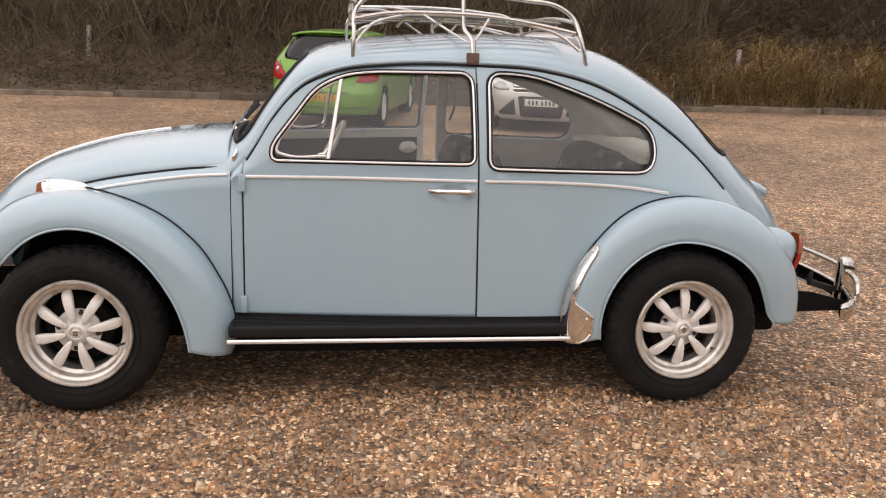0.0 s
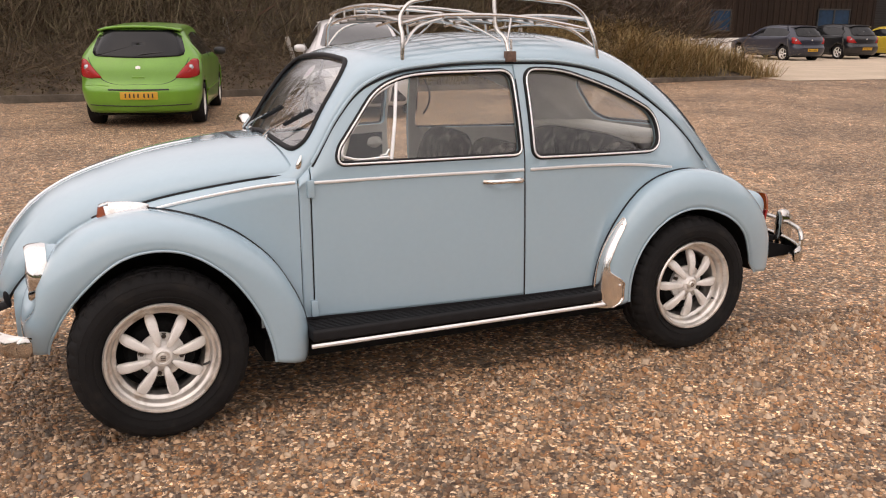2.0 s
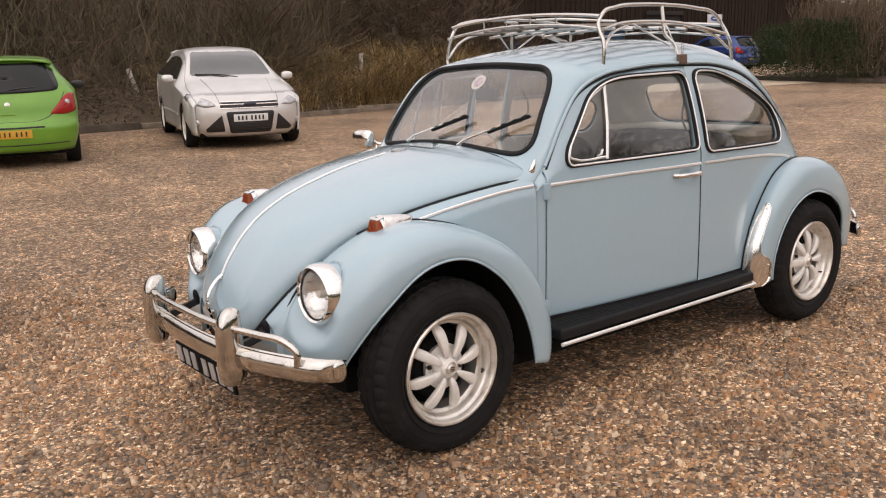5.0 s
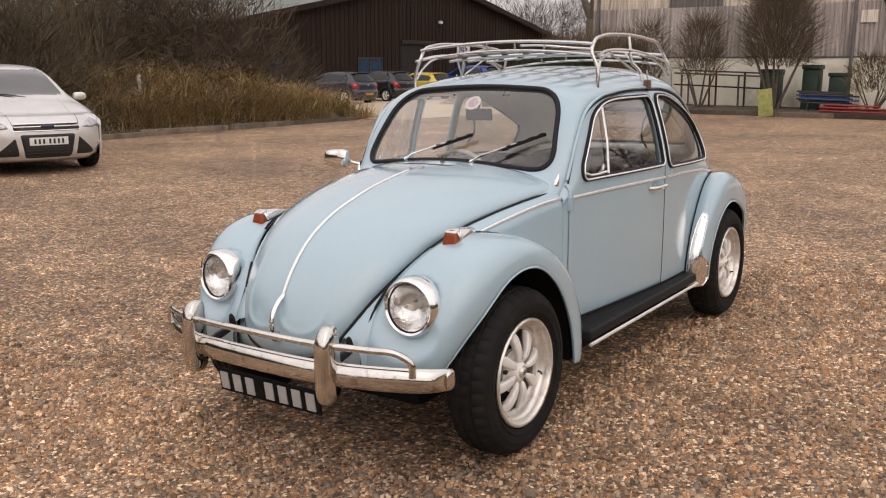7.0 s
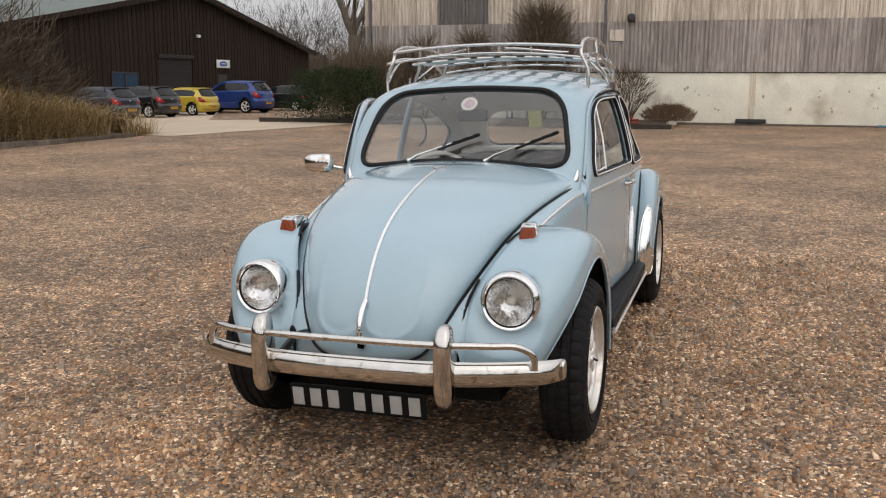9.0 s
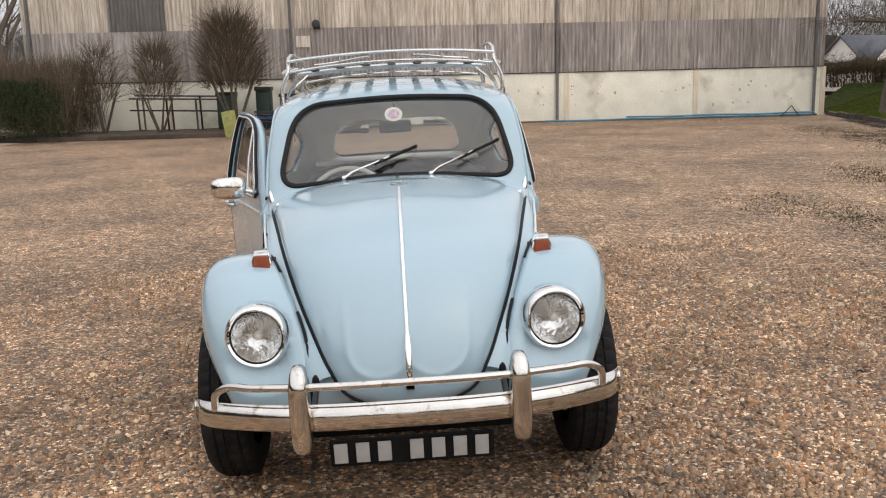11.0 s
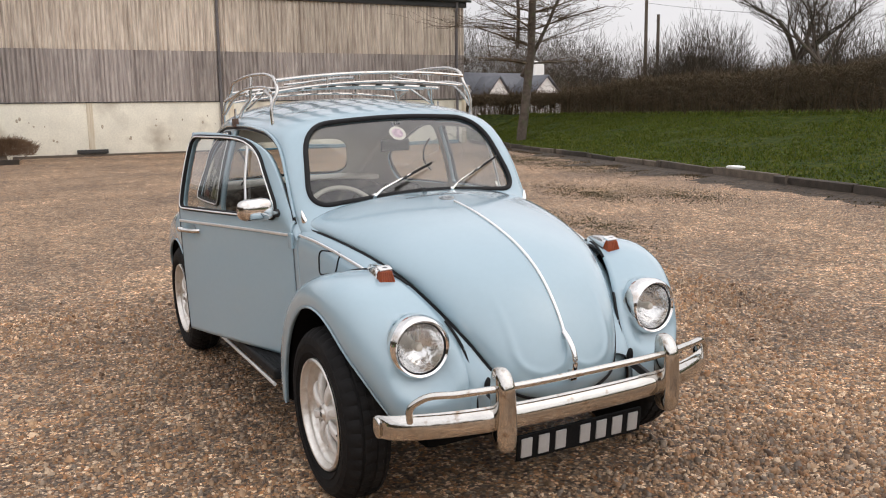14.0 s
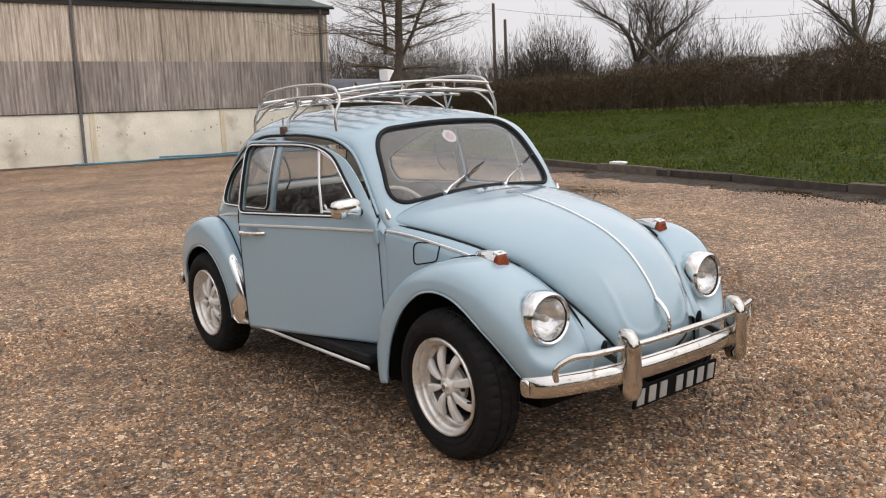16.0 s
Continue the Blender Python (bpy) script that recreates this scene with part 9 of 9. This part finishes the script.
    def panel(name, poly, where, mat_, lift=0.006, label="", dome=0.0, rings=7):
        poly = even(np.asarray(poly, float), 64)
        c = poly.mean(0)
        def fn(a, k):
            y, z = c + (poly[int(a) % 64] - c) * k
            return where(y, z, lift + dome * (1 - k**4))
        v, f = sheet(fn, range(65), np.linspace(0.02, 1.0, rings))
        ob = solid(name, (v, f), mat_, root, label)
        thicken(ob, 0.012, 0, 0)
        return ob

    def seam(pts, where, r=0.006, name="panel_seam", mat_=None):
        return solid(name, tube([where(y, z, 0.004) for y, z in smooth_path([(a, b, 0) for a, b in pts], 60)[:, :2]], r, 5), mat_ or M["black"], root)

    panel("rear_glass", rounded([(-0.66, 1.02), (-0.55, 1.375), (0.55, 1.375), (0.66, 1.02), (0, 0.985)], [0.10, 0.06, 0.06, 0.10, 0.4]), on_tail, M["dark_glass"], 0.014, "dark rear window")
    for s in (-1, 1):
        lamp = rounded([(s * 0.50, 0.715), (s * 0.66, 0.90), (s * 0.74, 0.98), (s * 0.815, 0.97), (s * 0.825, 0.74), (s * 0.70, 0.705)], [0.02, 0.06, 0.05, 0.04, 0.04, 0.04])
        panel("tail_lamp", lamp if s > 0 else lamp[::-1], on_tail, M["red_lens"], 0.010, "red tail lamp", 0.012)
        solid("lamp_centre", moved(lathe([(0, 0.018), (0.025, 0.016), (0.045, 0.004), (0.045, -0.02)], 20, "x"), pose(*on_tail(s * 0.715, 0.855, 0.014)) @ pose(0, 0, 0, 0, 0, s * 24)), M["lamp_clear"], root, "clear round reversing lamp")
        seam([(s * 0.40, 0.60), (s * 0.60, 0.615), (s * 0.80, 0.60)], on_tail, 0.010, "bumper_crease", paint)
    seam([(-0.70, 0.99), (-0.62, 0.84), (-0.48, 0.68), (-0.36, 0.635), (0, 0.625), (0.36, 0.635), (0.48, 0.68), (0.62, 0.84), (0.70, 0.99)], on_tail, 0.007)
    seam([(-0.42, 0.555), (0, 0.55), (0.42, 0.555)], on_tail, 0.012)
    seam([(-0.70, 0.335), (0, 0.32), (0.70, 0.335)], on_tail, 0.010)
    bx, _, bz = on_tail(0, 0.845)
    solid("tailgate_badge", moved(lathe([(0, 0.008), (0.030, 0.008), (0.040, 0.004), (0.038, 0)], 20, "x"), pose(bx, 0, bz, 0, -8, 0)), M["alloy_lip"], root)
    solid("tailgate_pull", moved(block(-0.02, 0.015, -0.09, 0.09, -0.016, 0.016, 0.008), pose(*on_tail(0, 0.725))), paint, root)
    px, _, pz = on_tail(0, 0.47)
    pl = solid("number_plate", moved(block(-0.01, 0.014, -0.26, 0.26, -0.055, 0.055, 0.004), pose(px, 0, pz)), M["plate_yellow"], root, "yellow plate with plain dark bars")
    for k in range(7):
        y = -0.185 + 0.058 * k + 0.025 * (k > 3)
        solid("character_bar", block(px + 0.014, px + 0.017, y - 0.010, y + 0.010, pz - 0.030, pz + 0.030), M["black"], pl)
    sp = solid("rear_spoiler", sheet(lambda a, b: (sx * (1.36 + 0.28 * b - 0.10 * abs(2 * a - 1) ** 2.5), sy * (2 * a - 1) * 0.585, sz * (1.425 - 0.018 * b - 0.055 * abs(2 * a - 1) ** 3)), np.linspace(0, 1, 22), np.linspace(0, 1, 6)), paint, root)
    thicken(sp, 0.03)
    solid("rear_wiper", tube([on_tail(0, 1.03, 0.02), on_tail(0.10, 1.05, 0.03), on_tail(0.34, 1.07, 0.02)], 0.010, 5), M["black"], root)
    # front
    def on_nose(y, z, lift=0.0):
        w = float(NOSE_W(z))
        k = min(1.0, abs(y) / w) ** 2.6
        return (-sx * (float(NOSE_X(z)) - 0.62 * (1 - (1 - k) ** (1 / 2.6)) + lift), sy * y * (1 + lift * 0.6), sz * z)
    def nose(a, z):
        return on_nose(float(NOSE_W(z)) * math.copysign(abs(math.sin(a)) ** (2 / 2.6), a), z)
    fb = solid("front_fascia", sheet(nose, np.linspace(-math.pi / 2, math.pi / 2, 33), np.linspace(0.19, 0.80, 18)), paint, root)
    thicken(fb, 0.015, 0, 0)
    if front:
        for s in (-1, 1):
            fix = (lambda q: q) if s > 0 else (lambda q: q[::-1])
            panel("headlamp", fix(rounded([(s * 0.46, 0.635), (s * 0.52, 0.70), (s * 0.72, 0.79), (s * 0.815, 0.80), (s * 0.82, 0.69), (s * 0.62, 0.615)], [0.02, 0.05, 0.05, 0.03, 0.05, 0.05])), on_nose, M["lamp_clear"], 0.008, "clear swept headlamp", 0.016)
            panel("side_intake", fix(rounded([(s * 0.36, 0.27), (s * 0.40, 0.51), (s * 0.62, 0.30), (s * 0.60, 0.26)], 0.02)), on_nose, M["black"], 0.006, "black side intake")
            solid("fog_lamp", moved(lathe([(0.0, -0.02), (0.04, -0.015), (0.055, 0.0), (0.05, 0.03)], 18, "x"), pose(*on_nose(s * 0.715, 0.40, 0.004)) @ pose(0, 0, 0, 0, 0, -s * 32)), M["lamp_clear"], root, "round fog lamp")
            seam([(s * 0.44, 0.80), (s * 0.42, 0.70), (s * 0.40, 0.62)], on_nose, 0.006)
        g = panel("grille", rounded([(-0.42, 0.605), (-0.40, 0.685), (0.40, 0.685), (0.42, 0.605)], 0.02), on_nose, M["black"], 0.006, "slim black grille")
        for z in (0.60, 0.655, 0.69):
            solid("grille_bar", tube([on_nose(y, z, 0.012) for y in np.linspace(-0.41, 0.41, 15)], 0.009, 6), M["chrome"], g, "bright grille bar")
        solid("badge_oval", moved(lathe([(0, -0.02), (0.06, -0.018), (0.08, -0.008), (0.08, 0.01)], 24, "x"), pose(*on_nose(0, 0.655, 0.02)) @ Matrix.Diagonal((1, 1.15, 0.5, 1))), M["navy"], root, "dark blue oval badge")
        panel("lower_intake", rounded([(-0.29, 0.24), (-0.345, 0.55), (0.345, 0.55), (0.29, 0.24)], 0.03), on_nose, M["black"], 0.006, "black lower intake")
        for z in (0.26, 0.30, 0.34, 0.38):
            solid("intake_bar", tube([on_nose(y, z, 0.010) for y in np.linspace(-0.28, 0.28, 9)], 0.005, 5), M["gutter"], root)
        px, _, pz = on_nose(0, 0.46)
        pl = solid("number_plate", moved(block(-0.022, 0.01, -0.26, 0.26, -0.055, 0.055, 0.004), pose(px, 0, pz)), M["plate_white"], root, "white plate with plain dark bars")
        for k in range(7):
            y = -0.185 + 0.058 * k + 0.025 * (k > 3)
            solid("character_bar", block(px - 0.026, px - 0.022, y - 0.013, y + 0.013, pz - 0.034, pz + 0.034), M["black"], pl)
        for s in (-1, 1):
            p = [(x * sx, s * (0.40 + 0.10 * (x + 1.9)) * sy, float(sk.crown_z(x * sx, 0.42 * sy)) + 0.001) for x in np.linspace(-1.72, -0.98, 10)]
            solid("bonnet_crease", tube(p, 0.009, 6), paint, root)
            wp = [(-0.93 * sx, s * 0.08, 1.005 * sz), (-0.86 * sx, s * 0.08 + 0.25, 1.045 * sz), (-0.80 * sx, s * 0.08 + 0.5, 1.06 * sz)]
            solid("wiper", tube(wp, 0.010, 5), M["black"], root)
    if roof is not None:
        keep = (Z > 1.40) & ~low & (X > -0.2)
        solid("roof_panel", pick(verts, faces, keep, lambda v: np.stack([0 * v[:, 0], 0 * v[:, 0], 0 * v[:, 0] + 0.006], 1)), roof, root, "contrasting dark roof")
    return root


M["screen_glass"] = material("sky_reflecting_glass", (0.045, 0.050, 0.052), 0.05, vary=0.1, scale=3, coat=1.0)


def heading(x, y, fx, fy):
    """The pose of a car at (x, y) whose nose points along (fx, fy)."""
    return pose(x, y, ground_z(x, y), 0, 0, math.degrees(math.atan2(-fy, -fx)))


parked_car("hatchback", "lime green three-door hatchback parked nose to the bank", M["lime"], heading(0.22, 11.49, 0.26, 0.966), fine=True)
parked_car("family_hatchback", "silver five-door hatchback parked facing the yard", M["silver"], heading(3.64, 11.59, -0.25, -0.968), 1.08, 1.07, 1.05, True, True, wheel=0.33)
parked_car("dark_hatchback", "dark navy hatchback parked by the barn", M["navy"], heading(27.0, 25.4, 0.04, 1.0), 1.05, 1.0, 0.98, group="cars by the dark barn")
parked_car("dark_hatchback", "black hatchback parked by the barn", M["ink"], heading(30.5, 25.8, 0.04, 1.0), 1.05, 1.02, 1.0, group="cars by the dark barn")
parked_car("small_car", "small yellow car with a dark roofline by the barn", M["yellow"], heading(33.8, 25.6, 0.04, 1.0), 0.92, 0.97, 0.95, group="cars by the dark barn")
parked_car("off_roader", "tall bright blue off-roader by the barn", M["cobalt"], heading(38.4, 25.6, 0.04, 1.0), 1.17, 1.15, 1.20, group="cars by the dark barn", wheel=0.38)
parked_car("dark_hatchback", "black estate car parked by the barn", M["ink"], heading(43.0, 25.0, 0.04, 1.0), 1.1, 1.03, 1.02, group="cars by the dark barn")
loose_stones()
